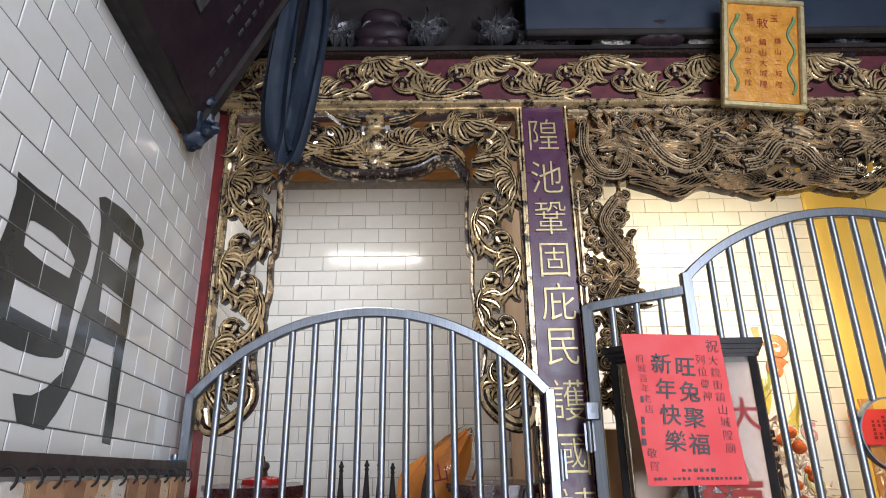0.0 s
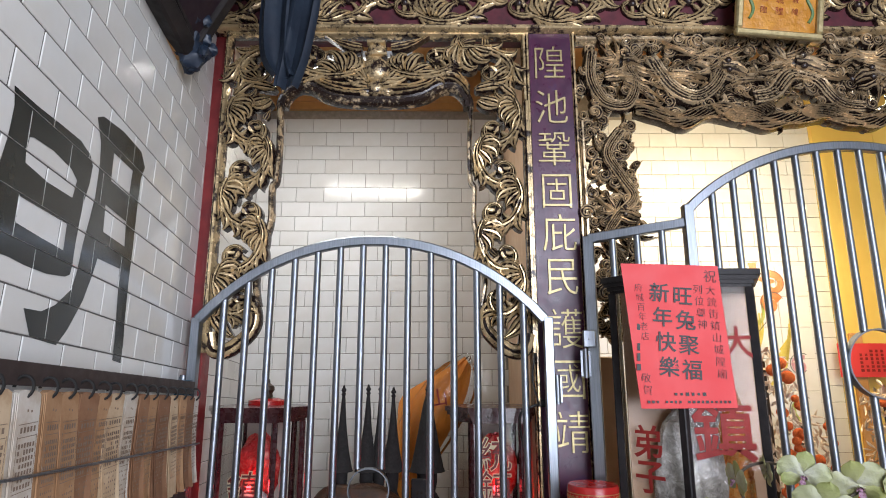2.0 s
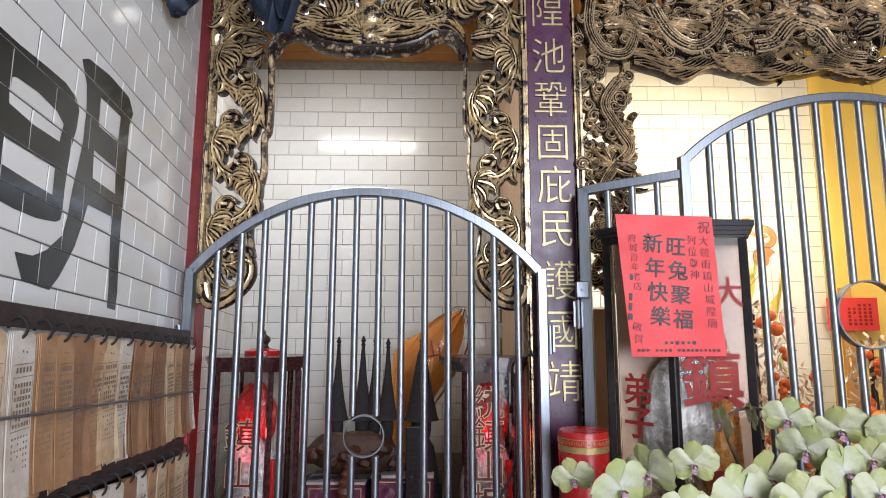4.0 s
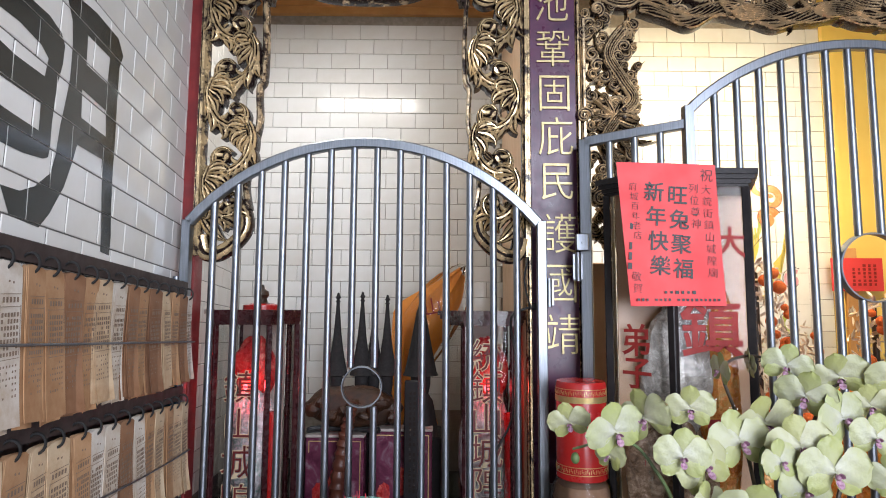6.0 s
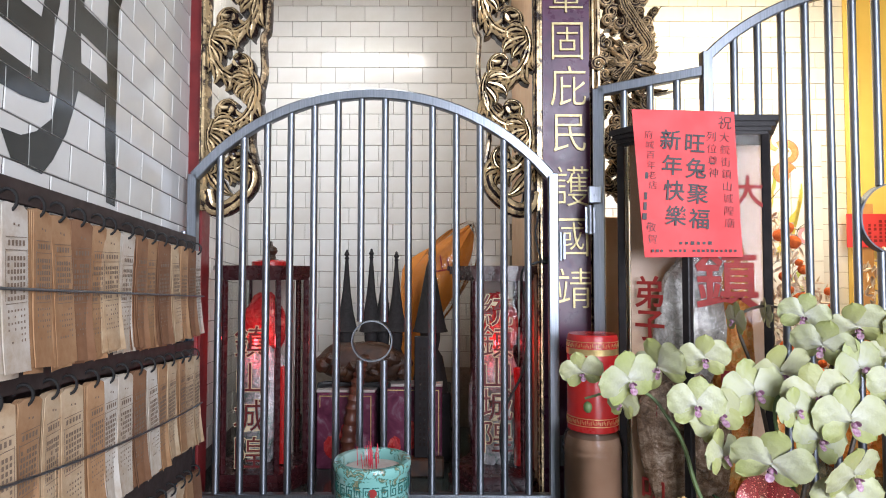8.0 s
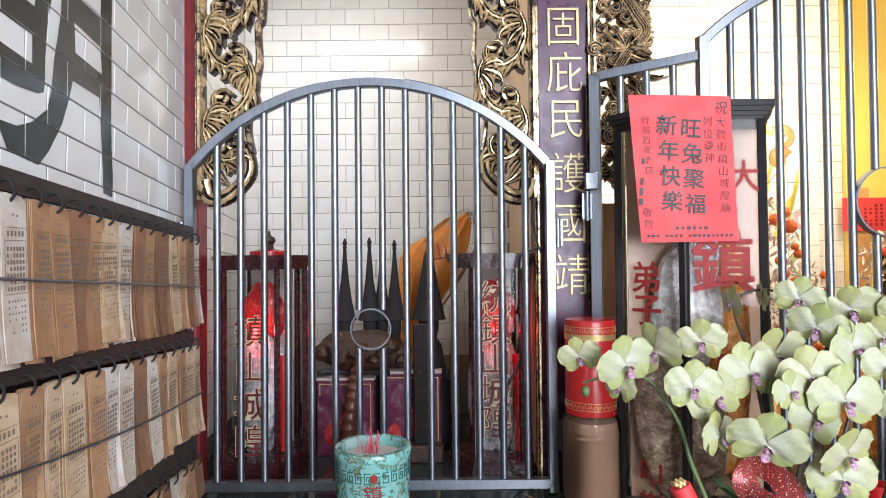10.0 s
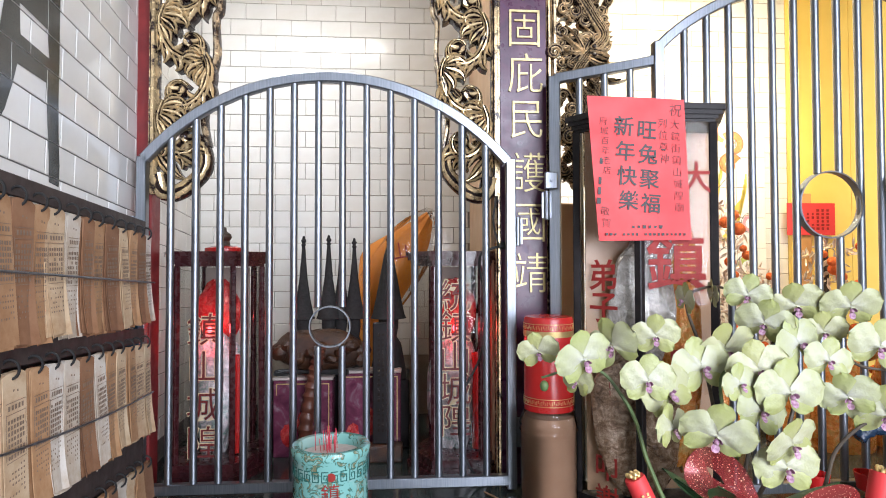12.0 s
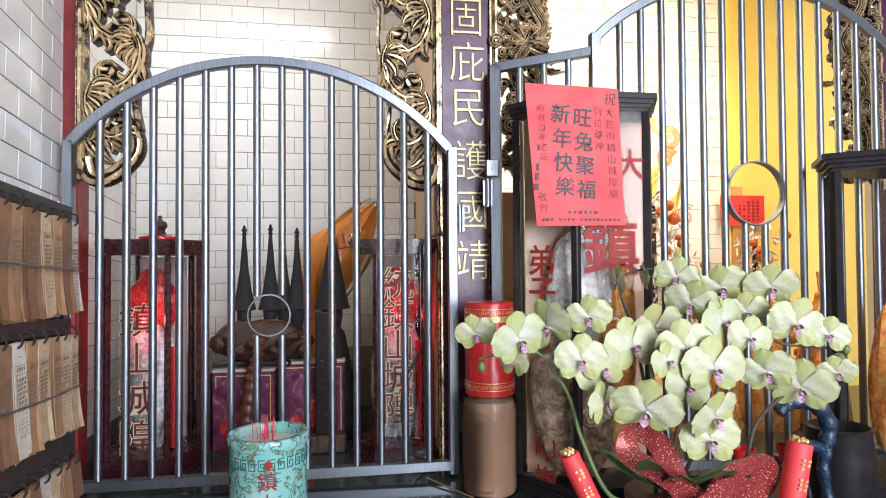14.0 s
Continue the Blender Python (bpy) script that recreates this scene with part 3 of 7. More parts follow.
        self.strand(pts, w, w * 0.1, h, ridges, base, belly=0.8)

    def moulding(self, pts, w, h, base=0.0, back_d=-0.03, gild_shade=0.36):
        P = [np.array(p, float) for p in pts]
        rows = []
        for i, p in enumerate(P):
            t = P[min(i + 1, len(P) - 1)] - P[max(i - 1, 0)]
            t = t / (np.linalg.norm(t) + 1e-9)
            o = np.array([-t[1], t[0]]) * w / 2
            row = []
            # the hollow of the moulding is coloured dark like shade too
            for a, d, g in ((-1, back_d, 0.1), (-1, base + h * 0.5, gild_shade), (-0.6, base + h, gild_shade), (0.15, base + h, gild_shade), (0.45, base + h * 0.55, 0.0), (0.8, base + h * 0.7, gild_shade), (1, base + h * 0.5, gild_shade), (1, back_d, 0.1)):
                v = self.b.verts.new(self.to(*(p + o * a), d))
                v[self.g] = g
                row.append(v)
            rows.append(row)
        for p, q in zip(rows, rows[1:]):
            for j in range(len(p)):
                face(self.b, [p[j], p[(j + 1) % len(p)], q[(j + 1) % len(p)], q[j]])
        face(self.b, rows[0])
        face(self.b, rows[-1])


def running(c, to, bays, half, amp, side=1, h=0.028, base=0.0, rng=random, fat=1.0):
    """Running acanthus along s: in every bay one broad stem swings over from the border, rolls up round a bud and
    throws ribbed lobes off its back. to(s, t) gives (u, z)."""
    origin = np.array(to(0, 0))
    ex, ey = np.array(to(1, 0)) - origin, np.array(to(0, 1)) - origin

    def heading(a, g):
        d = ex * math.cos(a) + ey * (g * math.sin(a))
        return math.atan2(d[1], d[0])

    hand = 1 if ex[0] * ey[1] - ex[1] * ey[0] > 0 else -1
    for k in range(bays):
        s0, g = k * half, side if k % 2 == 0 else -side
        j = lambda e: rng.uniform(-e, e)
        at = lambda x, y: to(s0 + half * x, g * amp * max(-1.05, min(1.05, y)))
        turn = hand * g
        roll = [(-0.22, -0.70), (0.06, -0.88), (0.38, -0.84), (0.7, -0.56), (0.88, -0.06), (0.8, 0.42), (0.58, 0.58), (0.4, 0.42), (0.36, 0.12), (0.46, -0.08 + j(0.05))]
        line = [at(x, y) for x, y in smooth_line(roll, 5)]
        c.blade(line, lambda s: fat * (0.016 + 0.026 * math.sin(math.pi * min(1, 0.1 + s * 1.1)) ** 1.3), h * 0.95, 3, base + 0.003)
        c.knob(*at(0.52, 0.06), 0.017 * fat, base + h * 0.3, 1.1, -0.05)
        c.lobe(at(0.5, 0.0), heading(0.2, g), half * 0.18, 0.02 * fat, turn * 1.4, h * 0.8, base + 0.006, 1)
        # a fan of broad lobes springs from the border and sweeps over the stem
        for q, (x, y, aim, L, w, cu) in enumerate(((-0.16, -0.62, 2.6, 0.36, 0.034, -2.0), (-0.1, -0.62, 2.1, 0.48, 0.040, -1.9), (0.0, -0.68, 1.6, 0.54, 0.042, -1.5),
                                                   (0.1, -0.76, 1.0, 0.44, 0.036, -0.9), (0.2, -0.84, 0.55, 0.40, 0.034, -0.5))):
            c.lobe(at(x, y), heading(aim + j(0.15), g), half * L * rng.uniform(0.88, 1.12), w * fat, turn * (cu + j(0.3)), h * rng.uniform(0.9, 1.15), base + 0.004 + 0.003 * (q % 2), 3)
        # lobes on the outer side of the roll, hooked away from it
        for q, (x, y, aim, L, w, cu) in enumerate(((0.34, -0.92, 0.1, 0.42, 0.026, -0.7), (0.6, -0.72, 0.35, 0.42, 0.030, -1.0), (0.8, -0.38, 0.8, 0.44, 0.030, -1.1),
                                                   (0.92, 0.02, 1.25, 0.42, 0.030, -1.0), (0.84, 0.4, 1.7, 0.34, 0.026, -1.1))):
            c.lobe(at(x, y), heading(aim + j(0.15), g), half * L * rng.uniform(0.9, 1.1), w * fat, turn * (cu + j(0.3)), h * rng.uniform(0.8, 1.05), base + 0.002 + 0.003 * (q % 2), 2)
        # small sprig inside the roll
        for x, y, aim, cu in ((0.84, 0.2, 2.9, 1.2), (0.5, 0.5, -1.3, -1.0), (0.7, -0.42, 1.9, 0.9)):
            c.lobe(at(x, y), heading(aim, g), half * 0.24, 0.018 * fat, turn * cu, h * 0.8, base + 0.002, 1)


def backing_leaves(c, inside, u0, u1, z0, z1, step, keep, L=0.075, w=0.03, base=-0.014):
    """A deeper layer of overlapping leaves that leaves gaps between."""
    z = z0
    while z < z1:
        u = u0
        while u < u1:
            uu, zz = u + rng.uniform(-0.4, 0.4) * step, z + rng.uniform(-0.4, 0.4) * step
            if inside(uu, zz) and rng.random() < keep:
                c.leaf((uu, zz), rng.uniform(0, 6.28), L * rng.uniform(0.5, 0.95), w * rng.uniform(0.7, 1.2), 0.018, rng.uniform(-0.9, 0.9), base, 3)
            u += step
        z += step


def slab(poly, d0, d1, material, name, parent, label=""):
    b_ = bmesh.new()
    prism(b_, poly, d0, d1, fac)
    return part(name, b_, material, parent, label)


rng = random.Random(7)
screen = thing("carved_screen", (0, 0.06, 1.97), "gilded openwork screen carved with acanthus scrolls", "carved screen")

# side stiles of the small opening: outer straight strip, wavy inner strip, scrolls between
for sgn, u0 in ((1, -0.635), (-1, 0.598)):
    c = Carve()
    mir = lambda u: u0 + sgn * u
    zt = 2.985
    c.moulding([(mir(0.012), 1.99), (mir(0.012), zt)], 0.026, 0.022)
    inner = smooth_line([(0.232, zt), (0.240, 2.80), (0.238, 2.66), (0.222, 2.62), (0.226, 2.50), (0.214, 2.43), (0.196, 2.36), (0.185, 2.25), (0.20, 2.16)], 6)
    narrow = lambda z: 1 - max(0, 2.5 - z) * 0.28
    backing_leaves(c, lambda u, z: 0.035 < sgn * (u - u0) < 0.205 - max(0, 2.5 - z) * 0.08, min(u0, u0 + sgn * 0.21), max(u0, u0 + sgn * 0.21), 2.06, 2.96, 0.075, 0.16, 0.08, 0.03, -0.02)
    running(c, lambda q, t: (mir(0.03 + (0.097 + t) * narrow(2.99 - q)), 2.95 - q), 5, 0.168, 0.096, 1, 0.036, 0.004, rng, 1.0)
    k = Carve()
    k.moulding([(mir(u), z) for u, z in inner], 0.018 * -sgn, 0.018, gild_shade=0.22)
    part("inner_edge", k.b, GILT_DARK, screen, "dark wavy inner edge", smooth=40)
    # hanging volute at the foot
    foot = smooth_line([(0.03, 2.06), (0.05, 2.0), (0.10, 2.0), (0.165, 2.05), (0.192, 2.10), (0.18, 2.16), (0.13, 2.155), (0.115, 2.115), (0.14, 2.10)], 6)
    c.blade([(mir(u), z) for u, z in foot], lambda s: 0.062 - 0.03 * s, 0.03, 2, 0.0)
    c.lobe((mir(0.03), 2.14), -math.pi / 2 + sgn * 0.5, 0.14, 0.04, sgn * 0.6, 0.022, -0.005, 3)
    c.lobe((mir(0.06), 2.2), -math.pi / 2 + sgn * 0.3, 0.12, 0.034, sgn * 0.8, 0.022, -0.005, 2)
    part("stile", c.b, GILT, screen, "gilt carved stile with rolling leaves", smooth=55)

# lintel of the small opening
c = Carve()
c.moulding([(-0.635, 3.285), (0.598, 3.285)], 0.02, 0.02)
c.moulding([(-0.624, 2.99), (-0.624, 3.28)], 0.022, 0.02)
c.moulding([(0.587, 3.28), (0.587, 2.99)], 0.022, 0.02)
backing_leaves(c, lambda u, z: z > 3.05 + 0.05 * (abs(abs(u + 0.018) - 0.3) < 0.08), -0.6, 0.56, 3.04, 3.27, 0.07, 0.22, 0.08, 0.03, -0.02)
half = [(0.0, 2.985), (0.12, 2.99), (0.2, 3.01), (0.26, 3.045), (0.32, 3.045), (0.365, 3.0), (0.375, 2.96)]
edge = smooth_line([(-0.018 - u, z) for u, z in reversed(half)] + [(-0.018 + u, z) for u, z in half[1:]], 5)
for q in range(3):
    c.strand([(u, z + 0.028 + 0.016 * q + 0.008 * abs(math.sin(9 * u + q))) for u, z in edge[3:-3]], 0.02, 0.02, 0.026, 1, 0.002 * q, belly=0.1)
k = Carve()
k.moulding(edge, 0.042, 0.024, gild_shade=0.12)
part("cusped_edge", k.b, GILT_DARK, screen, "dark cusped lower edge", smooth=40)
for sgn in (1, -1):
    m_ = lambda u: -0.018 + sgn * u
    running(c, lambda q, t: (m_(0.13 + q), 3.155 + t * (0.85 if q < 0.2 else 1.05) - (0.03 if q > 0.22 else -0.005)), 2, 0.222, 0.095, 1, 0.036, 0.004, rng, 1.0)
    # lotus petals under the vase
    for q, (a, L, w) in enumerate(((0.35, 0.125, 0.05), (0.75, 0.14, 0.045), (1.1, 0.13, 0.04), (0.0, 0.11, 0.05))):
        c.lobe((m_(0.03), 3.045 + 0.008 * q), a if sgn > 0 else math.pi - a, L, w * 0.75, 0.5 * sgn, 0.034, 0.004 + 0.004 * (q % 2), 3)
    # leaves that fill the corner above the stile
    for u, z, aim, L, cu in ((0.40, 3.03, 0.5, 0.13, -1.0), (0.42, 2.99, 0.05, 0.12, -1.1), (0.47, 3.08, 1.0, 0.12, -1.3), (0.56, 3.0, 2.1, 0.13, 1.2), (0.56, 3.06, 1.7, 0.14, 1.0), (0.41, 2.98, -0.5, 0.10, 0.9), (0.55, 2.97, 2.8, 0.10, -0.8)):
        c.lobe((m_(u), z), aim if sgn > 0 else math.pi - aim, L, 0.034, cu * sgn, 0.032, 0.002, 3)
    c.leaf((m_(0.06), 3.22), 0.1 if sgn > 0 else math.pi - 0.1, 0.16, 0.034, 0.026, 0.25 * sgn, 0, 3)
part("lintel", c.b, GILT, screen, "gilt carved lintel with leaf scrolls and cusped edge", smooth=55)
c = Carve()
for u, z, r, f in ((-0.018, 3.12, 0.058, 0.6), (-0.018, 3.205, 0.04, 0.5), (-0.018, 3.04, 0.036, 0.7), (-0.06, 3.03, 0.03, 0.5), (0.024, 3.03, 0.03, 0.5)):
    c.knob(u, z, r, 0.01, f, 0.3)
c.moulding([(-0.062, 3.185), (0.026, 3.185)], 0.02, 0.035)
c.moulding([(-0.055, 3.24), (0.019, 3.24)], 0.025, 0.035)
part("vase", c.b, GILT, screen, "gilt carved vase boss", smooth=50)

# frieze over both shrines
frieze = thing("carved_frieze", (0.8, 0.05, 3.29), "long red and gilt frieze with running acanthus scroll", "frieze")
slab([(-0.738, 3.29), (3.3, 3.29), (3.3, 3.55), (-0.738, 3.55)], -0.1, 0.012, RED_BOARD, "ground_board", frieze, "red painted board")
c = Carve()
c.moulding([(-0.738, 3.302), (3.3, 3.302)], 0.03, 0.03, 0.015)
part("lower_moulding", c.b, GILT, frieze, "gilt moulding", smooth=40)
c = Carve()
c.moulding([(-0.738, 3.548), (3.3, 3.548)], 0.03, 0.03, 0.015, gild_shade=-0.1)
part("upper_moulding", c.b, GILT_DARK, frieze, "smoked gilt moulding", smooth=40)
c = Carve()
running(c, lambda q, t: (-0.735 + q, 3.425 + t), 17, 0.236, 0.108, 1, 0.030, 0.012, rng, 1.15)
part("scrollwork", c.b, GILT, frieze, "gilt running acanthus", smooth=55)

# couplet board
couplet = thing("couplet_board", (0.685, 0.08, 1.0), "tall purple lacquer couplet board with gilt characters", "couplet board")
slab([(0.606, COUNTER), (0.782, COUNTER), (0.782, 3.288), (0.606, 3.288)], -0.06, 0.012, PURPLE, "board", couplet)
for u in (0.596, 0.784):
    c = Carve()
    c.moulding([(u, COUNTER), (u, 3.288)], 0.018, 0.024)
    part("border", c.b, GILT, couplet, "narrow gilt border", smooth=40)
for i, ch in enumerate("隍池鞏固庇民護國靖"):
    z = (3.142, 2.947, 2.77, 2.598, 2.429, 2.262, 2.065, 1.885, 1.70)[i]
    words("character", ch, OLDGOLD, facing(0.684 + 0.0035 * i, FY + FS * 0.69 - 0.016, z, FYAW), 0.158, couplet, depth=0.003, squeeze=0.88, bold=-0.0014)

# dragon screen of the main shrine
dragons = thing("dragon_screen", (1.6, 0.09, 2.0), "smoked gilt openwork screen carved with dragons and clouds", "carved screen")


def cloudwork(c, inside, u0, u1, z0, z1, step, keep=1.0):
    """Small curls and leaf tips on a loose grid wherever inside(u, z) holds."""
    z = z0
    row = 0
    while z < z1:
        u = u0 + (step / 2 if row % 2 else 0)
        while u < u1:
            uu, zz = u + rng.uniform(-0.3, 0.3) * step, z + rng.uniform(-0.3, 0.3) * step
            if inside(uu, zz) and rng.random() < keep:
                R = rng.uniform(0.015, 0.029)
                base = rng.uniform(-0.01, 0.014)
                a0 = rng.uniform(0, 6.28)
                t = rng.choice((-1, 1))
                pts = [(uu + R * (1 - 0.75 * s) * math.cos(a0 + t * 7.2 * s), zz + R * (1 - 0.75 * s) * math.sin(a0 + t * 7.2 * s)) for s in np.linspace(0, 1, 15)]
                c.strand(pts, R * 0.9, R * 0.6, 0.022, 2, base, belly=0.2)
                far = step * 1.7
                if rng.random() < 0.7 and inside(uu + far * math.cos(a0 + 2.5), zz + far * math.sin(a0 + 2.5)):
                    c.leaf((uu, zz), a0 + 2.5, step * rng.uniform(0.9, 1.7), R * 1.1, 0.018, rng.uniform(-0.9, 0.9), base - 0.004, 2)
            u += step
        z += step * 0.86
        row += 1


def dragon_body(c, line, r0, r1, depth=0.03):
    """A scaly body along points (u, z): a round strand set with overlapping scales and a fringe of spines."""
    P = [np.array(p) for p in smooth_line(line, 8)]
    c.strand(P, r0 * 2, r1 * 2, depth, 3, 0.008, belly=0.3)
    acc = 0.0
    for i in range(1, len(P) - 1):
        acc += np.linalg.norm(P[i] - P[i - 1])
        s = i / len(P)
        r = (r0 + (r1 - r0) * s)
        if acc < r * 0.42:
            continue
        acc = 0
        t = P[i + 1] - P[i - 1]
        t /= np.linalg.norm(t)
        o = np.array([-t[1], t[0]])
        for k in (-0.75, -0.38, 0.0, 0.38, 0.75):
            q = P[i] + o * k * r + t * r * (0.12 if k in (-0.38, 0.38) else 0)
            e = [q + t * r * 0.55 * x for x in (-0.3, 0.2, 0.7, 1.0)]
            c.strand(e, r * 0.42, r * 0.12, 0.007, 1, 0.008 + depth * (0.86 - 0.4 * k * k), belly=0.4)
        c.leaf(P[i] + o * r, math.atan2(o[1] + t[1] * 0.6, o[0] + t[0] * 0.6), r * 0.9, r * 0.4, 0.014, 0.3, 0.0, 1)


def dragon_head(c, u, z, s, way):
    """Snout, brow, jaw, horns and a mane of flames, by strands."""
    c.knob(u, z, 0.026 * s, 0.012, 0.8, 0.1)
    c.strand([(u, z), (u + way * 0.05 * s, z - 0.006 * s), (u + way * 0.085 * s, z - 0.03 * s)], 0.055 * s, 0.03 * s, 0.045, 3, 0.01)
    c.strand([(u, z - 0.03 * s), (u + way * 0.04 * s, z - 0.05 * s), (u + way * 0.07 * s, z - 0.055 * s)], 0.03 * s, 0.015 * s, 0.03, 2, 0.01)
    for k in (-1, 1):
        c.knob(u + way * 0.02 * s, z + 0.018 * s * k, 0.012 * s, 0.05, 0.8, 0.1)
    c.knob(u + way * 0.085 * s, z - 0.018 * s, 0.016 * s, 0.03, 0.8, 0.1)
    for k in range(9):
        a = math.pi / 2 * (1 - way) + way * (1.3 + 0.42 * k)
        c.leaf((u - way * 0.02 * s, z), a, (0.09 + 0.05 * rng.random()) * s, 0.022 * s, 0.026, rng.uniform(-0.7, 0.7), 0.006, 2)
    for k in range(5):
        c.strand(smooth_line([(u + way * 0.06 * s, z - 0.05 * s), (u + way * (0.03 + 0.02 * k) * s, z - (0.085 + 0.01 * k) * s), (u + way * (0.07 + 0.03 * k) * s, z - 0.115 * s)], 4), 0.01, 0.003, 0.016, 1, 0.006)


low = lambda u: 2.90 - 0.03 * math.cos((u - 1.2) * 17) - 0.03 * math.exp(-((u - 1.43) / 0.08) ** 2) - 0.03 * math.exp(-((u - 1.75) / 0.08) ** 2)
c = Carve()
c.moulding([(0.80, 3.268), (2.66, 3.268)], 0.024, 0.02)
cloudwork(c, lambda u, z: z > low(u) + 0.015, 0.82, 2.64, 2.85, 3.26, 0.052, 0.78)
for q in range(9):
    c.strand([(u, low(u) + 0.008 * q + 0.006 * math.sin(u * 40 + q)) for u in np.linspace(1.02, 2.2, 90)], 0.012, 0.012, 0.02 + 0.004 * (q % 2), 1, 0.012, belly=0)
for u in (1.45, 1.76):
    for q in range(9):
        c.strand(smooth_line([(u - 0.13 + 0.004 * q, low(u) + 0.075 - 0.007 * q), (u - 0.05, low(u) + 0.012 + 0.006 * q), (u + 0.04, low(u) + 0.012 + 0.007 * q), (u + 0.13, low(u) + 0.05 + 0.006 * q)], 5), 0.009, 0.006, 0.022, 1, 0.02)
for k in range(34):
    u, z, a = rng.uniform(0.9, 2.5), rng.uniform(3.05, 3.2), rng.uniform(-0.6, 0.6) + rng.choice((0, math.pi))
    for q in range(3):
        c.leaf((u, z + 0.011 * q), a + 0.1 * q, rng.uniform(0.11, 0.17), 0.022, 0.03, rng.uniform(-0.4, 0.4), 0.01, 2)
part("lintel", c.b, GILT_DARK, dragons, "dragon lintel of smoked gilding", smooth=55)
c = Carve()
dragon_body(c, [(0.86, 3.2), (0.85, 3.08), (0.9, 2.98), (0.99, 2.97), (1.03, 3.06), (1.0, 3.14), (1.05, 3.2)], 0.026, 0.02)
dragon_body(c, [(1.1, 3.17), (1.17, 3.05), (1.26, 3.0), (1.34, 3.04), (1.4, 3.13)], 0.034, 0.024)
dragon_body(c, [(1.5, 3.0), (1.58, 3.02), (1.66, 3.1), (1.76, 3.08), (1.84, 2.98), (1.94, 2.96)], 0.034, 0.028)
dragon_body(c, [(2.02, 3.05), (2.12, 3.1), (2.2, 3.02), (2.28, 2.98), (2.38, 3.06), (2.46, 3.14)], 0.034, 0.024)
for u, z, s, w in ((0.98, 3.16, 0.8, 1), (1.38, 3.13, 1.1, 1), (1.68, 3.15, 1.3, 1), (2.0, 3.1, 1.1, -1), (2.42, 3.12, 1.0, 1)):
    dragon_head(c, u, z, s, w)
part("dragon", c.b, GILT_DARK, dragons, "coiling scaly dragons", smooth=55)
for u0, u1, sg in ((0.80, 1.03, 1), (2.20, 2.44, -1)):
    c = Carve()
    eu = u0 if sg > 0 else u1
    c.moulding([(eu + sg * 0.006, 1.99), (eu + sg * 0.006, 2.9)], 0.02, 0.02)
    wob = lambda z: 0.225 - 0.012 * math.sin(z * 30) - max(0, 2.6 - z) * 0.12
    cloudwork(c, lambda u, z: 0.0 < sg * (u - eu) < wob(z), u0, u1, 2.05, 2.92, 0.046, 0.85)
    dragon_body(c, [(eu + sg * 0.16, 2.86), (eu + sg * 0.1, 2.76), (eu + sg * 0.15, 2.66), (eu + sg * 0.19, 2.58), (eu + sg * 0.12, 2.5), (eu + sg * 0.08, 2.42), (eu + sg * 0.13, 2.32), (eu + sg * 0.08, 2.2), (eu + sg * 0.1, 2.1)], 0.024, 0.014)
    dragon_head(c, eu + sg * 0.13, 2.52, 0.8, sg)
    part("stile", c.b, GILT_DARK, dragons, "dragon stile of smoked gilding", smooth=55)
slab([(2.45, COUNTER), (2.63, COUNTER), (2.63, 3.288), (2.45, 3.288)], -0.06, 0.012, PURPLE, "end_board", dragons, "purple lacquer board")

# ---------------------------------------------------------------- materials of the loose things
PAPER_RED = simple("red_paper", (0.62, 0.035, 0.04), (0.70, 0.05, 0.05), 4, (0.5, 0.65), bump=0.05)
INKTEXT = simple("printed_ink", (0.012, 0.012, 0.015), (0.03, 0.025, 0.025), 30, (0.5, 0.6))
DIMTEXT = simple("faded_print", (0.16, 0.11, 0.075), (0.24, 0.17, 0.12), 30, (0.7, 0.8))
REDTEXT = simple("red_painted_letters", (0.20, 0.010, 0.008), (0.29, 0.018, 0.012), 20, (0.6, 0.75))
DARKRED = simple("dark_red_letters", (0.10, 0.012, 0.012), (0.17, 0.02, 0.018), 20, (0.4, 0.6))
LANTERN_BACK = simple("reflection_pale_lantern_back", (0.36, 0.30, 0.26), (0.46, 0.40, 0.35), 7, (0.3, 0.5))
NAVY_CLOTH = simple("navy_cloth", (0.004, 0.009, 0.020), (0.010, 0.020, 0.036), 9, (0.6, 0.8), bump=0.4)
EDICT_SILK = simple("gold_orange_silk", (0.42, 0.16, 0.012), (0.66, 0.30, 0.04), 16, (0.25, 0.45), bump=0.7, dist=0.008, fine=2.0)
BLACKWOOD = simple("black_lacquer_wood", (0.010, 0.009, 0.010), (0.022, 0.018, 0.018), 25, (0.3, 0.5))
BLACKWOOD.node_tree.nodes["Principled BSDF"].inputs["Specular IOR Level"].default_value = 0.2
MAROON = simple("maroon_lacquer_wood", (0.030, 0.007, 0.010), (0.058, 0.014, 0.015), 18, (0.2, 0.35), coat=0.3)
BLUESTEEL = simple("blue_slotted_steel", (0.03, 0.085, 0.14), (0.045, 0.12, 0.19), 14, (0.35, 0.55), 0.2)
BRONZE = simple("dark_bronze", (0.03, 0.02, 0.015), (0.07, 0.045, 0.03), 22, (0.35, 0.5), 0.4)
BLUEGLAZE = simple("dark_blue_glaze", (0.004, 0.011, 0.025), (0.018, 0.042, 0.085), 60, (0.12, 0.25), bump=0.8, dist=0.004, fine=2)
ORANGE_CLOTH = simple("orange_cloth", (0.54, 0.17, 0.018), (0.70, 0.26, 0.035), 9, (0.55, 0.75), bump=0.3)
BLACKCLOTH = simple("black_felt", (0.010, 0.009, 0.009), (0.022, 0.02, 0.02), 60, (0.8, 0.95))
DRIFTWOOD = simple("carved_driftwood", (0.012, 0.006, 0.004), (0.075, 0.028, 0.010), 24, (0.3, 0.5), bump=0.6, dist=0.006)
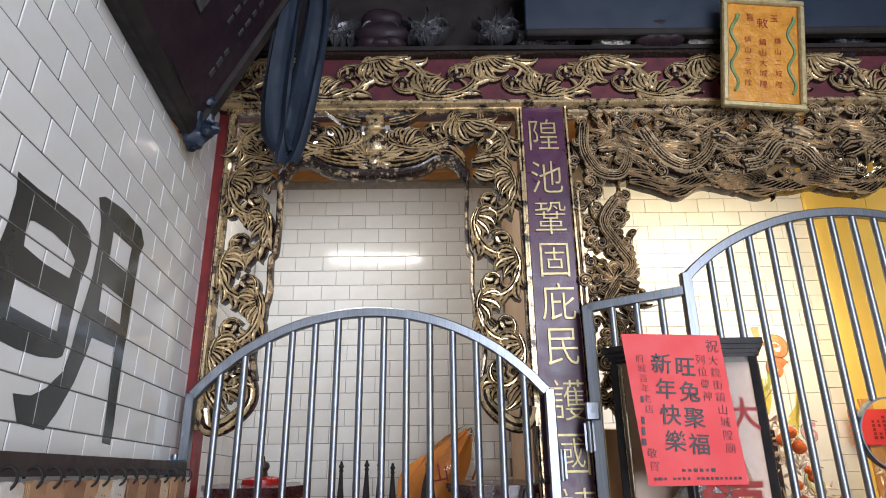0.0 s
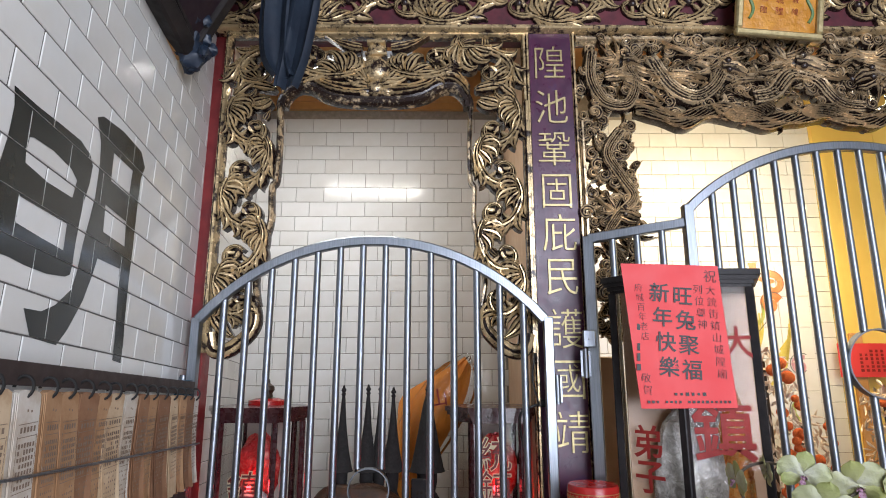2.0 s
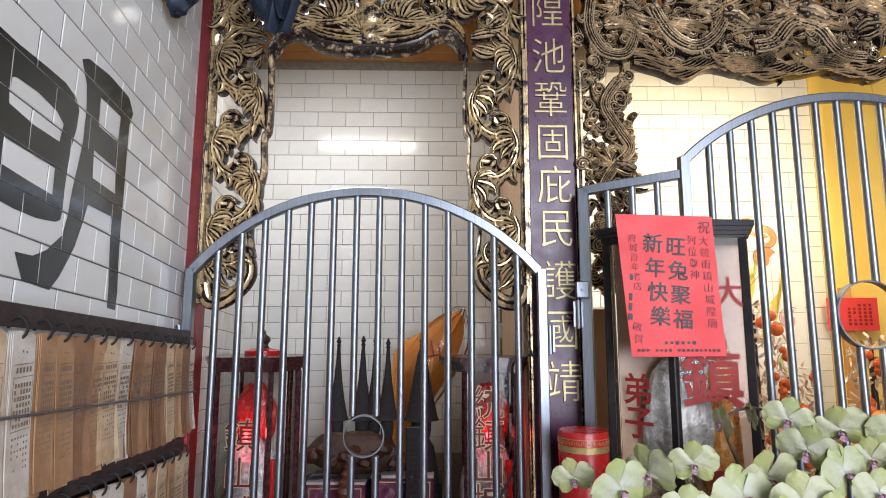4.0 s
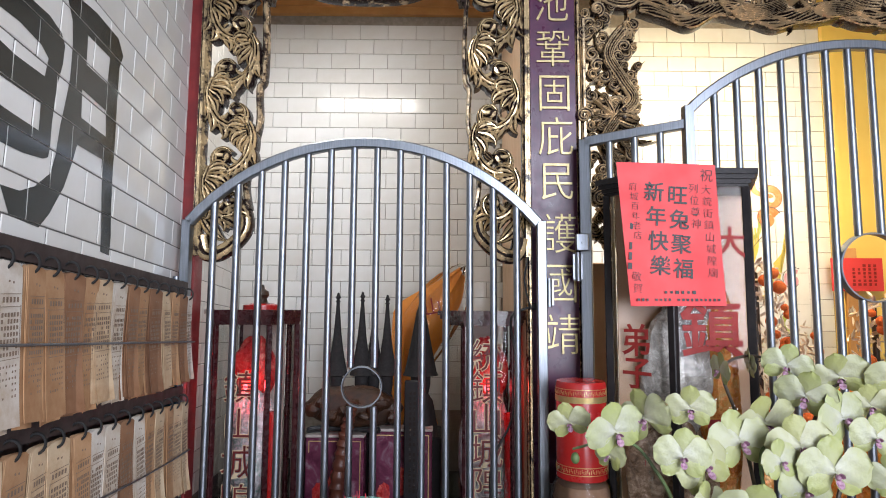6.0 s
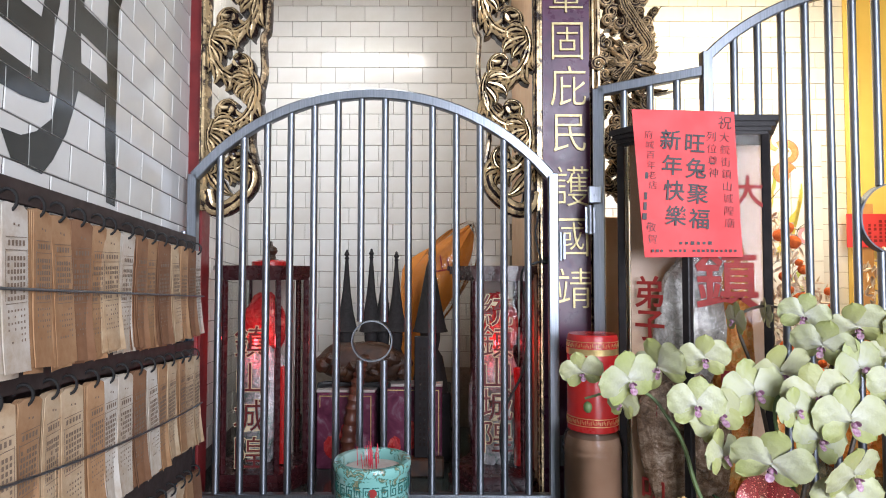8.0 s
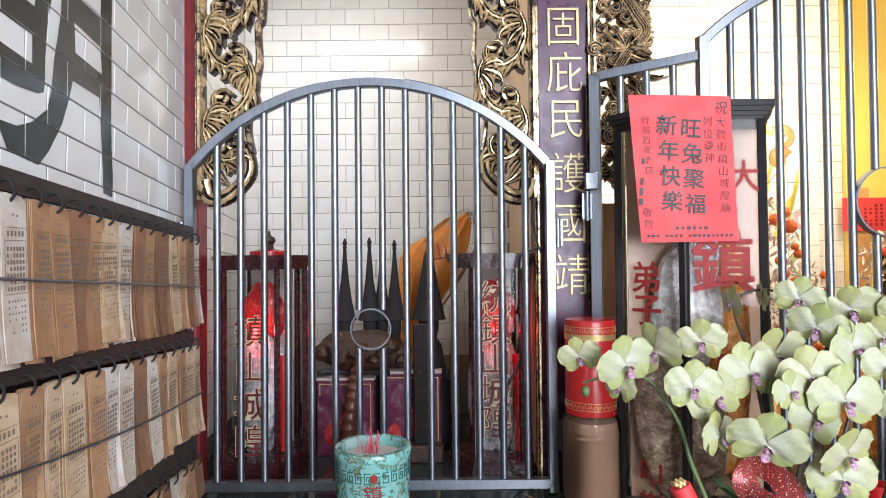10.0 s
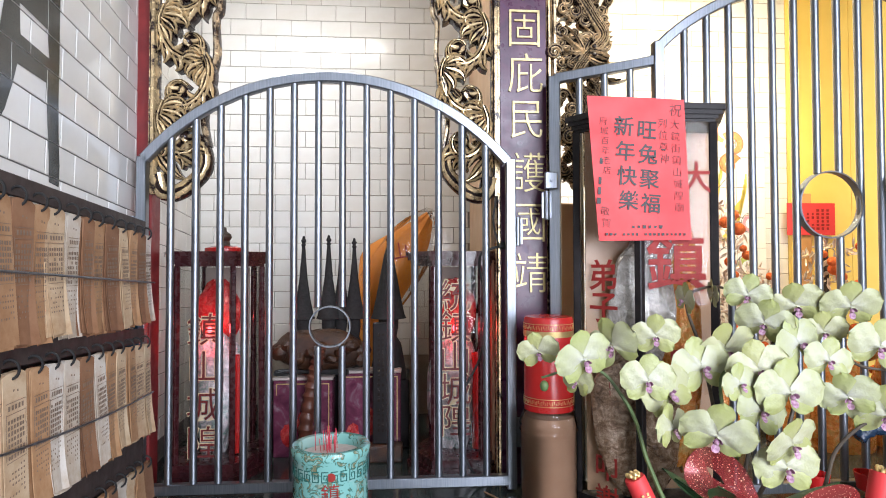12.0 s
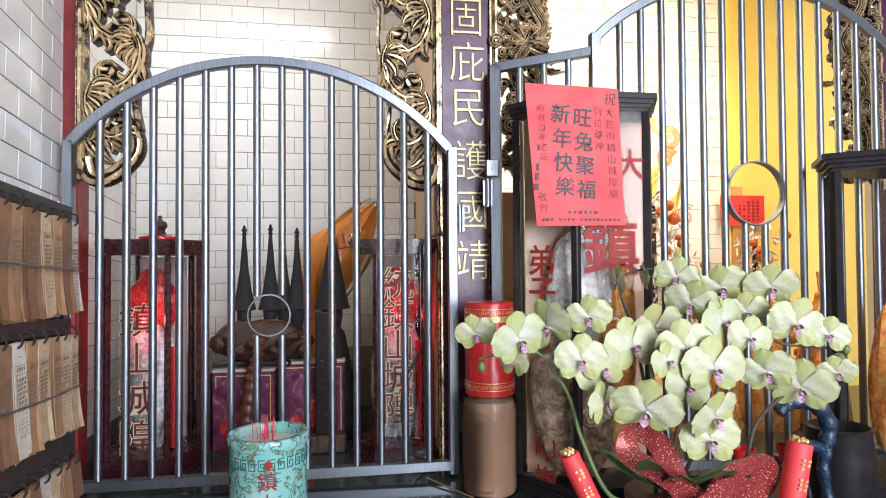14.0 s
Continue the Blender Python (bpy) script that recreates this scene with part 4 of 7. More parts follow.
COCOA = simple("incense_powder", (0.33, 0.19, 0.12), (0.42, 0.26, 0.17), 9, (0.8, 0.95))
LID_RED = simple("red_plastic_lid", (0.42, 0.012, 0.012), (0.5, 0.02, 0.018), 6, (0.2, 0.3), bump=0.03)
LEAF = simple("orchid_leaf", (0.03, 0.09, 0.035), (0.05, 0.13, 0.05), 10, (0.3, 0.45))
STEM = simple("orchid_stem", (0.07, 0.12, 0.04), (0.12, 0.17, 0.06), 20, (0.4, 0.6))
DARKSTEM = simple("dark_stake", (0.05, 0.04, 0.03), (0.08, 0.06, 0.04), 20, (0.4, 0.6))
LIPMAT = simple("orchid_lip", (0.17, 0.02, 0.11), (0.60, 0.42, 0.50), 14, (0.4, 0.6))
POM = simple("orange_pompom", (0.62, 0.10, 0.02), (0.75, 0.17, 0.03), 60, (0.8, 0.95), bump=0.8, dist=0.006)
TINSEL = simple("pale_tinsel", (0.55, 0.42, 0.32), (0.75, 0.66, 0.55), 80, (0.25, 0.5), 0.3)
BROWNBOARD = simple("dark_rack_board", (0.028, 0.018, 0.016), (0.05, 0.034, 0.03), 12, (0.5, 0.7))
CABLE = simple("black_rubber", (0.01, 0.01, 0.01), (0.016, 0.016, 0.016), 20, (0.45, 0.6))
ASH = simple("incense_ash", (0.5, 0.45, 0.42), (0.62, 0.56, 0.53), 60, (0.85, 0.95), bump=0.6)
STICK = simple("red_incense_stick", (0.5, 0.03, 0.05), (0.6, 0.05, 0.08), 40, (0.6, 0.8))


def petals(name, heart, rim, other):
    """Pale round the middle of the flower, greener towards the rim, a little different from flower to flower."""
    m = Mat(name)
    ln = m.t.nodes.new("ShaderNodeVectorMath")
    ln.operation = "LENGTH"
    m.link(m.coord(), ln.inputs[0])
    wob = m.t.nodes.new("ShaderNodeMath")
    wob.operation = "MULTIPLY_ADD"
    m.link(m.noise(5, 3), wob.inputs[0])
    wob.inputs[1].default_value = 0.3
    m.link(ln.outputs["Value"], wob.inputs[2])
    g = m.ramp(wob.outputs[0], [(0.22, heart), (0.72, rim)])
    m.base(m.mix(0.5, g, m.mix(m.random(), g, other)), 0.45)
    m.p.inputs["Subsurface Weight"].default_value = 0.3
    m.p.inputs["Subsurface Radius"].default_value = (0.012, 0.012, 0.006)
    return m.bump(m.noise(7, 3), 0.12, 0.02).m


PETAL = petals("orchid_petal", (0.46, 0.47, 0.37), (0.385, 0.41, 0.21), (0.42, 0.41, 0.23))
SEPAL = petals("orchid_sepal", (0.39, 0.41, 0.23), (0.31, 0.355, 0.105), (0.36, 0.345, 0.13))


def pad_paper(name, a, b_):
    m = Mat(name)
    tint = m.mix(m.random(), a, b_)
    stain = m.ramp(m.noise(9, 6, 0.7), [(0.32, (0.70, 0.58, 0.46)), (0.58, (1, 1, 1))])
    mul = m.t.nodes.new("ShaderNodeMix")
    mul.data_type, mul.blend_type = "RGBA", "MULTIPLY"
    mul.inputs[0].default_value = 1.0
    m.link(tint, mul.inputs[6])
    m.link(stain, mul.inputs[7])
    m.base(mul.outputs[2], 0.85)
    return m.bump(m.noise(120, 3), 0.2, 0.001).m


def glass(name, tint=(1, 1, 1), rough=0.02):
    m = Mat(name)
    tr = m.node("ShaderNodeBsdfTransparent", Color=(*tint, 1))
    gl = m.node("ShaderNodeBsdfGlossy", Color=(0.6, 0.6, 0.6, 1), Roughness=rough)
    fr = m.node("ShaderNodeFresnel", IOR=1.4)
    mx = m.t.nodes.new("ShaderNodeMixShader")
    m.link(fr.outputs[0], mx.inputs[0])
    m.link(tr.outputs[0], mx.inputs[1])
    m.link(gl.outputs[0], mx.inputs[2])
    m.link(mx.outputs[0], m.t.nodes["Material Output"].inputs[0])
    return m.m


GLASS = glass("clear_glass", (0.95, 0.96, 0.95))
PLASTIC = glass("clear_plastic", (0.93, 0.92, 0.9), 0.12)


def glow(name, col, power):
    m = Mat(name)
    m.base(col, 0.4)
    m.p.inputs["Emission Color"].default_value = (*col, 1)
    m.p.inputs["Emission Strength"].default_value = power
    return m.m


RED_LED = glow("red_led", (1.0, 0.03, 0.04), 14.0)
TUBE_ON = glow("lit_tube", (1.0, 0.97, 0.92), 9.0)


def celadon():
    m = Mat("green_painted_porcelain")
    n = m.ramp(m.noise(34, 5, 0.6, dist=1.2), [(0.50, (0.20, 0.44, 0.40)), (0.55, (0.03, 0.13, 0.10)), (0.60, (0.22, 0.19, 0.10)), (0.66, (0.22, 0.46, 0.42))])
    big = m.ramp(m.noise(11, 3), [(0.36, (0, 0, 0)), (0.44, (1, 1, 1))])
    m.base(m.mix(big, (0.31, 0.47, 0.43), n), 0.15)
    return m.bump(m.noise(20, 2), 0.05).m


CELADON = celadon()


def speckled():
    m = Mat("glitter_ribbon")
    v = m.node("ShaderNodeTexVoronoi", Scale=150.0)
    m.link(m.coord(), v.inputs["Vector"])
    dot = m.ramp(v.outputs["Distance"], [(0.16, (1, 1, 1)), (0.24, (0, 0, 0))])
    m.base(m.mix(dot, (0.34, 0.045, 0.045), (0.80, 0.60, 0.42)), 0.28, 0.15)
    m.link(m.gray(dot, 0.62, 1.0), m.p.inputs["Alpha"])
    return m.m


RIBBON = speckled()


def magenta_box():
    m = Mat("printed_gift_box")
    m.base(m.ramp(m.noise(14, 5, dist=0.8), [(0.35, (0.07, 0.012, 0.03)), (0.55, (0.15, 0.035, 0.07)), (0.7, (0.26, 0.18, 0.21))]), 0.25)
    return m.m


GIFTBOX = magenta_box()


def wrap(name_, c1, c2, c3):
    m = Mat(name_)
    m.base(m.ramp(m.noise(26, 6, 0.7, dist=1.0), [(0.32, c1), (0.5, c2), (0.68, c3)]), m.gray(m.noise(30, 3), 0.1, 0.4), 0.15)
    return m.bump(m.noise(24, 5), 0.8, 0.01).m


FOIL_RED = wrap("red_foil_wrap", (0.25, 0.01, 0.015), (0.5, 0.03, 0.03), (0.62, 0.2, 0.15))
FOIL_GREY = wrap("crumpled_clear_wrap", (0.22, 0.2, 0.18), (0.42, 0.39, 0.36), (0.66, 0.62, 0.58))
FOIL_MIX = wrap("mixed_wrap", (0.06, 0.035, 0.02), (0.24, 0.15, 0.09), (0.50, 0.38, 0.28))
FOIL_SILVER = wrap("silver_green_wrap", (0.10, 0.26, 0.2), (0.5, 0.48, 0.5), (0.75, 0.72, 0.74))
PALEGOLD = simple("pale_gold_letters", (0.62, 0.5, 0.3), (0.74, 0.62, 0.42), 40, (0.4, 0.6), 0.1)
BROCADE = wrap("orange_brocade", (0.42, 0.10, 0.02), (0.66, 0.24, 0.05), (0.5, 0.36, 0.12))


def blob(b, m, rx, ry, rz, n=16, k=10, wob=0.0, seed=0, mi=0):
    """A lump: an ellipsoid with an uneven skin."""
    r_ = random.Random(seed)
    ph = [r_.uniform(0, 6.28) for _ in range(4)]
    rings = []
    for i in range(k + 1):
        a = math.pi * i / k - math.pi / 2
        row = []
        for j in range(n):
            q = 2 * math.pi * j / n
            s = 1 + wob * (math.sin(3 * q + ph[0] + 2 * a) + math.sin(5 * q + ph[1] - 4 * a) * 0.6 + math.sin(7 * a + ph[2]) * 0.5)
            row.append(b.verts.new(m @ Vector((rx * s * math.cos(a) * math.cos(q), ry * s * math.cos(a) * math.sin(q), rz * s * math.sin(a)))))
        rings.append(row)
    for p, q in zip(rings, rings[1:]):
        for j in range(n):
            face(b, [p[j], p[(j + 1) % n], q[(j + 1) % n], q[j]], mi)


def bars_of_print(name, parent, m, w, h, cols, material, seed=0, rows=9, thick=0.0006):
    """Columns of small plain bars that stand for print too small to read; m carries x-y (centre at 0) to the place."""
    r_ = random.Random(seed)
    b = bmesh.new()
    for c_ in range(cols):
        x = -w / 2 + w * (c_ + 0.5) / cols
        for k in range(rows):
            y = h / 2 - h * (k + 0.5) / rows
            bw, bh = w / cols * r_.uniform(0.4, 0.62), h / rows * r_.uniform(0.5, 0.75)
            if r_.random() < 0.12:
                continue
            cbox(b, (x - bw / 2, y - bh / 2, 0), (x + bw / 2, y + bh / 2, thick), 0, m)
    ob = part(name, b, material, parent)
    return tagged(ob, kind="stuff")


# ---------------------------------------------------------------- red greeting sheet on the glass case
sheet = thing("greeting_sheet", (0.97, -0.32, 1.81), "bright red paper greeting sheet with black brush lettering", "paper notice")
SA, SB, SC, SD = Vector((0.806, -0.322, 2.246)), Vector((1.102, -0.322, 2.237)), Vector((1.125, -0.318, 1.815)), Vector((0.843, -0.316, 1.813))


def on_sheet(s, t, d=0.0):
    """s across, t down the sheet, both 0..1; the paper curls a little."""
    p = SA.lerp(SB, s).lerp(SD.lerp(SC, s), t)
    return p + Vector((0, -d - 0.004 * math.sin(math.pi * s) - 0.006 * (1 - t) ** 2, 0))


b = bmesh.new()
N1, N2 = 10, 14
gr = [[[b.verts.new(on_sheet(i / N1, j / N2, d)) for j in range(N2 + 1)] for i in range(N1 + 1)] for d in (0.0, 0.0012)]
for g_ in gr:
    for i in range(N1):
        for j in range(N2):
            face(b, [g_[i][j], g_[i + 1][j], g_[i + 1][j + 1], g_[i][j + 1]])
for i in range(N1):
    for j in (0, N2):
        face(b, [gr[0][i][j], gr[0][i + 1][j], gr[1][i + 1][j], gr[1][i][j]])
for j in range(N2):
    for i in (0, N1):
        face(b, [gr[0][i][j], gr[0][i][j + 1], gr[1][i][j + 1], gr[1][i][j]])
part("paper", b, PAPER_RED, sheet, smooth=60)


def sheet_char(ch, s, t, size):
    p = on_sheet(s, t, 0.003)
    words("character", ch, INKTEXT, facing(p.x, p.y, p.z, 0, 0, -3.5), size, sheet, depth=0.0005, bold=0.0006 if size > 0.05 else -0.0005)


for i, ch in enumerate("旺兔聚福"):
    sheet_char(ch, 0.585 - 0.002 * i, 0.235 + 0.172 * i, 0.062)
for i, ch in enumerate("新年快樂"):
    sheet_char(ch, 0.35 - 0.002 * i, 0.215 + 0.172 * i, 0.062)
sheet_char("祝", 0.90, 0.085, 0.041)
for i, ch in enumerate("大銃街鎮山城隍廟"):
    sheet_char(ch, 0.885, 0.185 + 0.084 * i, 0.031)
for i, ch in enumerate("列位尊神"):
    sheet_char(ch, 0.755, 0.18 + 0.083 * i, 0.031)
for i, ch in enumerate("府城百年老店"):
    sheet_char(ch, 0.145, 0.175 + 0.068 * i, 0.026)
for i, ch in enumerate("敬賀"):
    sheet_char(ch, 0.09, 0.80 + 0.082 * i, 0.03)
p = on_sheet(0.062, 0.585, 0.003)
bars_of_print("small_print", sheet, facing(p.x, p.y, p.z, 0, 0, -3.5), 0.02, 0.15, 1, INKTEXT, 3, 5)
p = on_sheet(0.52, 0.905, 0.003)
bars_of_print("small_print", sheet, facing(p.x, p.y, p.z, 0, 0, 0), 0.10, 0.014, 6, INKTEXT, 4, 1)
p = on_sheet(0.5, 0.957, 0.003)
bars_of_print("small_print", sheet, facing(p.x, p.y, p.z, 0, 0, 0), 0.25, 0.011, 19, INKTEXT, 5, 1)

# ---------------------------------------------------------------- glass cases


def ring_poly(poly, k):
    """The outline grown by k about its middle."""
    c_ = sum((Vector(p) for p in poly), Vector((0, 0))) / len(poly)
    out = []
    for p in poly:
        v = Vector(p) - c_
        out.append(tuple(c_ + v * (1 + k / v.length)))
    return out


def stepped(b, poly, steps):
    """Stacked, chamfered plates: steps of (grow, z0, z1)."""
    for g_, z0, z1 in steps:
        prism(b, ring_poly(poly, g_), z0, z1, lambda u, v, d: Vector((u, v, d)))


def glass_case(name, poly, z0, z1, wood, label, post=0.014, cornice=0.03, group="", base_h=0.05):
    cx, cy = sum(p[0] for p in poly) / len(poly), sum(p[1] for p in poly) / len(poly)
    t_ = thing(name, (cx, cy, z0), label, "glass case", group)
    b = bmesh.new()
    stepped(b, poly, [(0.03, z0, z0 + base_h * 0.4), (0.022, z0 + base_h * 0.4, z0 + base_h * 0.6), (0.014, z0 + base_h * 0.6, z0 + base_h)])
    part("base", b, wood, t_)
    b = bmesh.new()
    stepped(b, poly, [(0.008, z1 - 0.055, z1 - 0.045), (cornice * 0.45, z1 - 0.045, z1 - 0.032), (cornice * 0.75, z1 - 0.032, z1 - 0.018), (cornice, z1 - 0.018, z1)])
    part("cornice", b, wood, t_)
    for p in poly:
        b = bmesh.new()
        ang = math.degrees(math.atan2(p[1] - cy, p[0] - cx))
        cbox(b, (-post, -post, z0 + base_h), (post, post, z1 - 0.055), 0.003, pose(p[0], p[1], 0, 0, 0, ang))
        part("post", b, wood, t_)
    n = len(poly)
    for i in range(n):
        a_, c_ = Vector(poly[i]), Vector(poly[(i + 1) % n])
        d_ = (c_ - a_).normalized() * post
        b = bmesh.new()
        v = [b.verts.new((q.x, q.y, z)) for q, z in ((a_ + d_, z0 + base_h), (c_ - d_, z0 + base_h), (c_ - d_, z1 - 0.055), (a_ + d_, z1 - 0.055))]
        face(b, v)
        ob = part("pane", b, GLASS, t_, "clear glass pane")
        ob.visible_shadow = False
    return t_


POLY_A = [(0.972, -0.30), (1.206, -0.30), (1.285, -0.145), (0.828, -0.135)]
case_a = glass_case("glass_case", POLY_A, COUNTER, 2.232, BLACKWOOD, "black lacquered glass case with red lettering on panes", 0.012, 0.036)
lf = math.degrees(math.atan2(-0.165, 0.144))
for ch, z in (("弟", 1.70), ("子", 1.60)):
    words("letter", ch, REDTEXT, facing(0.888, -0.214, z, lf), 0.105, case_a, depth=0.0008, bold=0.0015)
for ch, z in (("叩", 1.10), ("謝", 1.005)):
    words("letter", ch, REDTEXT, facing(0.892, -0.219, z, lf), 0.085, case_a, depth=0.0008, bold=0.0008)
for k, z in enumerate((1.46, 1.34, 1.22)):
    bars_of_print("letter_bars", case_a, facing(0.892, -0.218, z, lf), 0.07, 0.075, 1, REDTEXT, k, 3)
words("letter", "大", REDTEXT, facing(1.15, -0.304, 2.0), 0.10, case_a, depth=0.0008, bold=0.0015)
words("letter", "鎮", REDTEXT, facing(1.085, -0.304, 1.735), 0.19, case_a, depth=0.0008, bold=0.003)
bars_of_print("letter_bars", case_a, facing(1.085, -0.304, 1.42), 0.10, 0.14, 1, REDTEXT, 8, 3)
b = bmesh.new()
prism(b, [(0.85, COUNTER + 0.06), (1.265, COUNTER + 0.06), (1.265, 2.19), (0.85, 2.19)], -0.158, -0.152, lambda u, v, d: Vector((u, d, v)))
part("back_panel", b, simple("tan_back_panel", (0.42, 0.25, 0.15), (0.52, 0.34, 0.21), 6, (0.25, 0.4)), case_a, "tan back panel of the case")
# what stands inside
w_ = thing("wrapped_figure", (1.02, -0.19, COUNTER + 0.05), "offering figure wrapped in crumpled clear plastic", "offering")
b = bmesh.new()
blob(b, pose(1.02, -0.195, 1.60), 0.12, 0.055, 0.2, 20, 14, 0.07, 3)
blob(b, pose(1.06, -0.19, 1.8), 0.08, 0.05, 0.1, 16, 10, 0.08, 4)
part("silver_head", b, FOIL_GREY, w_, "grey metallic mass")
b = bmesh.new()
blob(b, pose(1.0, -0.2, 1.26), 0.135, 0.05, 0.25, 40, 30, 0.10, 5)
part("wrap", b, FOIL_MIX, w_, "crumpled clear wrap")
b = bmesh.new()
blob(b, pose(1.15, -0.195, 1.5), 0.065, 0.045, 0.4, 16, 16, 0.06, 6)
part("brocade", b, BROCADE, w_, "orange brocade drape")

POLY_B = [(1.855, -0.31), (1.985, -0.40), (2.28, -0.40), (2.40, -0.28), (2.3, -0.16), (1.96, -0.16)]
case_b = glass_case("glass_case", POLY_B, COUNTER, 2.05, BLACKWOOD, "black lacquered glass case standing by the main shrine", 0.014, 0.05)
b = bmesh.new()
blob(b, pose(2.12, -0.27, 1.3), 0.11, 0.06, 0.28, 20, 18, 0.06, 8)
part("brocade", b, BROCADE, case_b, "orange brocade inside the case")
b = bmesh.new()
blob(b, pose(2.0, -0.3, 2.055), 0.05, 0.035, 0.012, 14, 6, 0.1, 2)
part("cloth", b, ORANGE_CLOTH, case_b, "folded orange cloth on the cornice")


def long_hexagon(cx, cy, hw, side, depth):
    """A hexagon with wide front and back faces."""
    return [(cx + hw + side, cy), (cx + hw, cy + depth), (cx - hw, cy + depth), (cx - hw - side, cy), (cx - hw, cy - depth), (cx + hw, cy - depth)]


for (cx, cy, hw, text, tz, seed) in ((-0.468, 0.27, 0.1, "鎮山城隍", 1.50, 11), (0.452, 0.27, 0.088, "統鎮山城隍", 1.62, 12)):
    zc = 1.792
    t_ = glass_case("lantern_case", long_hexagon(cx, cy, hw, 0.07, 0.14), COUNTER, zc, MAROON, "hexagonal maroon glass lantern case with lit red lamp", 0.0095, 0.036, "lantern cases", 0.07)
    if cx < 0:
        b = bmesh.new()
        lathe(b, [(0.0, 0.0), (0.055, 0.0), (0.05, 0.02), (0.022, 0.03), (0.018, 0.045), (0.028, 0.06), (0.024, 0.075), (0.008, 0.085), (0.006, 0.1), (0, 0.104)], 16, pose(cx, cy + 0.08, zc))
        part("finial", b, BRONZE, t_, "bronze knob finial", smooth=True)
        b = bmesh.new()
        lathe(b, [(0, 0), (0.075, 0), (0.075, 0.018), (0.045, 0.026), (0, 0.026)], 20, pose(cx, cy + 0.08, zc - 0.0005))
        part("lid", b, LID_RED, t_, "red lid under the knob", smooth=True)
    # back panel coloured pale to carry the hall's milky reflection in the panes
    b = bmesh.new()
    cbox(b, (cx - hw + 0.012, cy + 0.118, COUNTER + 0.07), (cx + hw - 0.012, cy + 0.126, zc - 0.06), 0.001)
    part("back_panel", b, LANTERN_BACK, t_, "back panel of the case, pale for the daylight reflected in the glass")
    b = bmesh.new()
    blob(b, pose(cx, cy + 0.02, 1.56), 0.085, 0.05, 0.12, 20, 12, 0.06, seed)
    part("red_wrap", b, FOIL_RED, t_, "red foil flower")
    b = bmesh.new()
    blob(b, pose(cx - 0.005, cy + 0.01, 1.25), 0.1, 0.07, 0.24, 26, 20, 0.09, seed + 3)
    part("wrap", b, FOIL_SILVER, t_, "crumpled silver and green wrap")
    b = bmesh.new()
    sweep(b, [(cx + 0.085, cy - 0.02, 1.03), (cx + 0.085, cy - 0.02, 1.4)], 0.022, 12)
    part("candle", b, LID_RED, t_, "red candle", smooth=True)
    b = bmesh.new()
    blob(b, pose(cx - 0.005, cy - 0.07, 1.50), 0.009, 0.009, 0.013, 10, 8)
    part("bulb", b, RED_LED, t_, "lit red bulb")
    d = bpy.data.lights.new("red_lamp", "POINT")
    d.energy, d.color, d.shadow_soft_size = 0.45, (1.0, 0.05, 0.06), 0.02
    lo = new("red_lamp", d)
    lo.location = (cx - 0.005, cy - 0.09, 1.50)
    fy = cy - 0.144
    n = len(text)
    for i, ch in enumerate(text):
        z = tz - i * (0.135 if n == 4 else 0.115)
        lx = cx - 0.01 * (n == 5)
        words("letter_outline", ch, PALEGOLD, facing(lx, fy, z), 0.125, t_, "gold outline of the letter", depth=0.0006, bold=0.0026)
        words("letter", ch, DARKRED, facing(lx, fy - 0.0016, z), 0.125, t_, "dark red painted letter", depth=0.0006, bold=-0.0004)

# ---------------------------------------------------------------- jar of incense powder
jar = thing("incense_jar", (0.73, -0.10, COUNTER), "clear plastic jar of brown incense powder with red lid", "jar")
mj = pose(0.73, -0.135, COUNTER)
b = bmesh.new()
lathe(b, [(0.0, 0.0), (0.086, 0.0), (0.092, 0.012), (0.089, 0.02), (0.092, 0.028), (0.089, 0.036), (0.092, 0.05), (0.092, 0.245), (0.096, 0.252), (0.092, 0.262), (0.096, 0.272), (0.092, 0.29), (0.084, 0.308), (0.079, 0.318), (0.079, 0.33)], 40, mj)
ob = part("body", b, PLASTIC, jar, "clear ribbed plastic", smooth=True)
b = bmesh.new()
lathe(b, [(0.0, 0.004), (0.084, 0.004), (0.088, 0.014), (0.088, 0.262), (0.08, 0.298), (0.05, 0.306), (0.0, 0.31)], 32, mj)
part("powder", b, COCOA, jar, "brown incense powder", smooth=True)
b = bmesh.new()
lathe(b, [(0.078, 0.318), (0.08, 0.32), (0.08, 0.61), (0.076, 0.618), (0.0, 0.618)], 40, mj)
part("lid", b, LID_RED, jar, "tall red lid", smooth=True)
b = bmesh.new()
lathe(b, [(0.0803, 0.556), (0.0812, 0.556), (0.0812, 0.574), (0.0803, 0.574)], 40, mj)
part("gold_band", b, GOLD, jar, "gold foil band", smooth=True)
for z in (0.585, 0.35):
    b = bmesh.new()
    for k in range(30):
        a = 2 * math.pi * k / 30
        for du, z0, z1 in ((-0.006, -0.006, 0.006), (0.0, -0.002, 0.008), (0.005, -0.006, 0.002)):
            cbox(b, (-0.0008 + du, -0.0815, z + z0), (0.0008 + du, -0.0803, z + z1), 0, mj @ pose(0, 0, 0, 0, 0, math.degrees(a)))
    lathe(b, [(0.0803, z + 0.011), (0.0812, z + 0.011), (0.0812, z + 0.013), (0.0803, z + 0.013)], 40, mj)
    lathe(b, [(0.0803, z - 0.012), (0.0812, z - 0.012), (0.0812, z - 0.010), (0.0803, z - 0.010)], 40, mj)
    part("fret_border", b, GOLD, jar, "gold fret border")

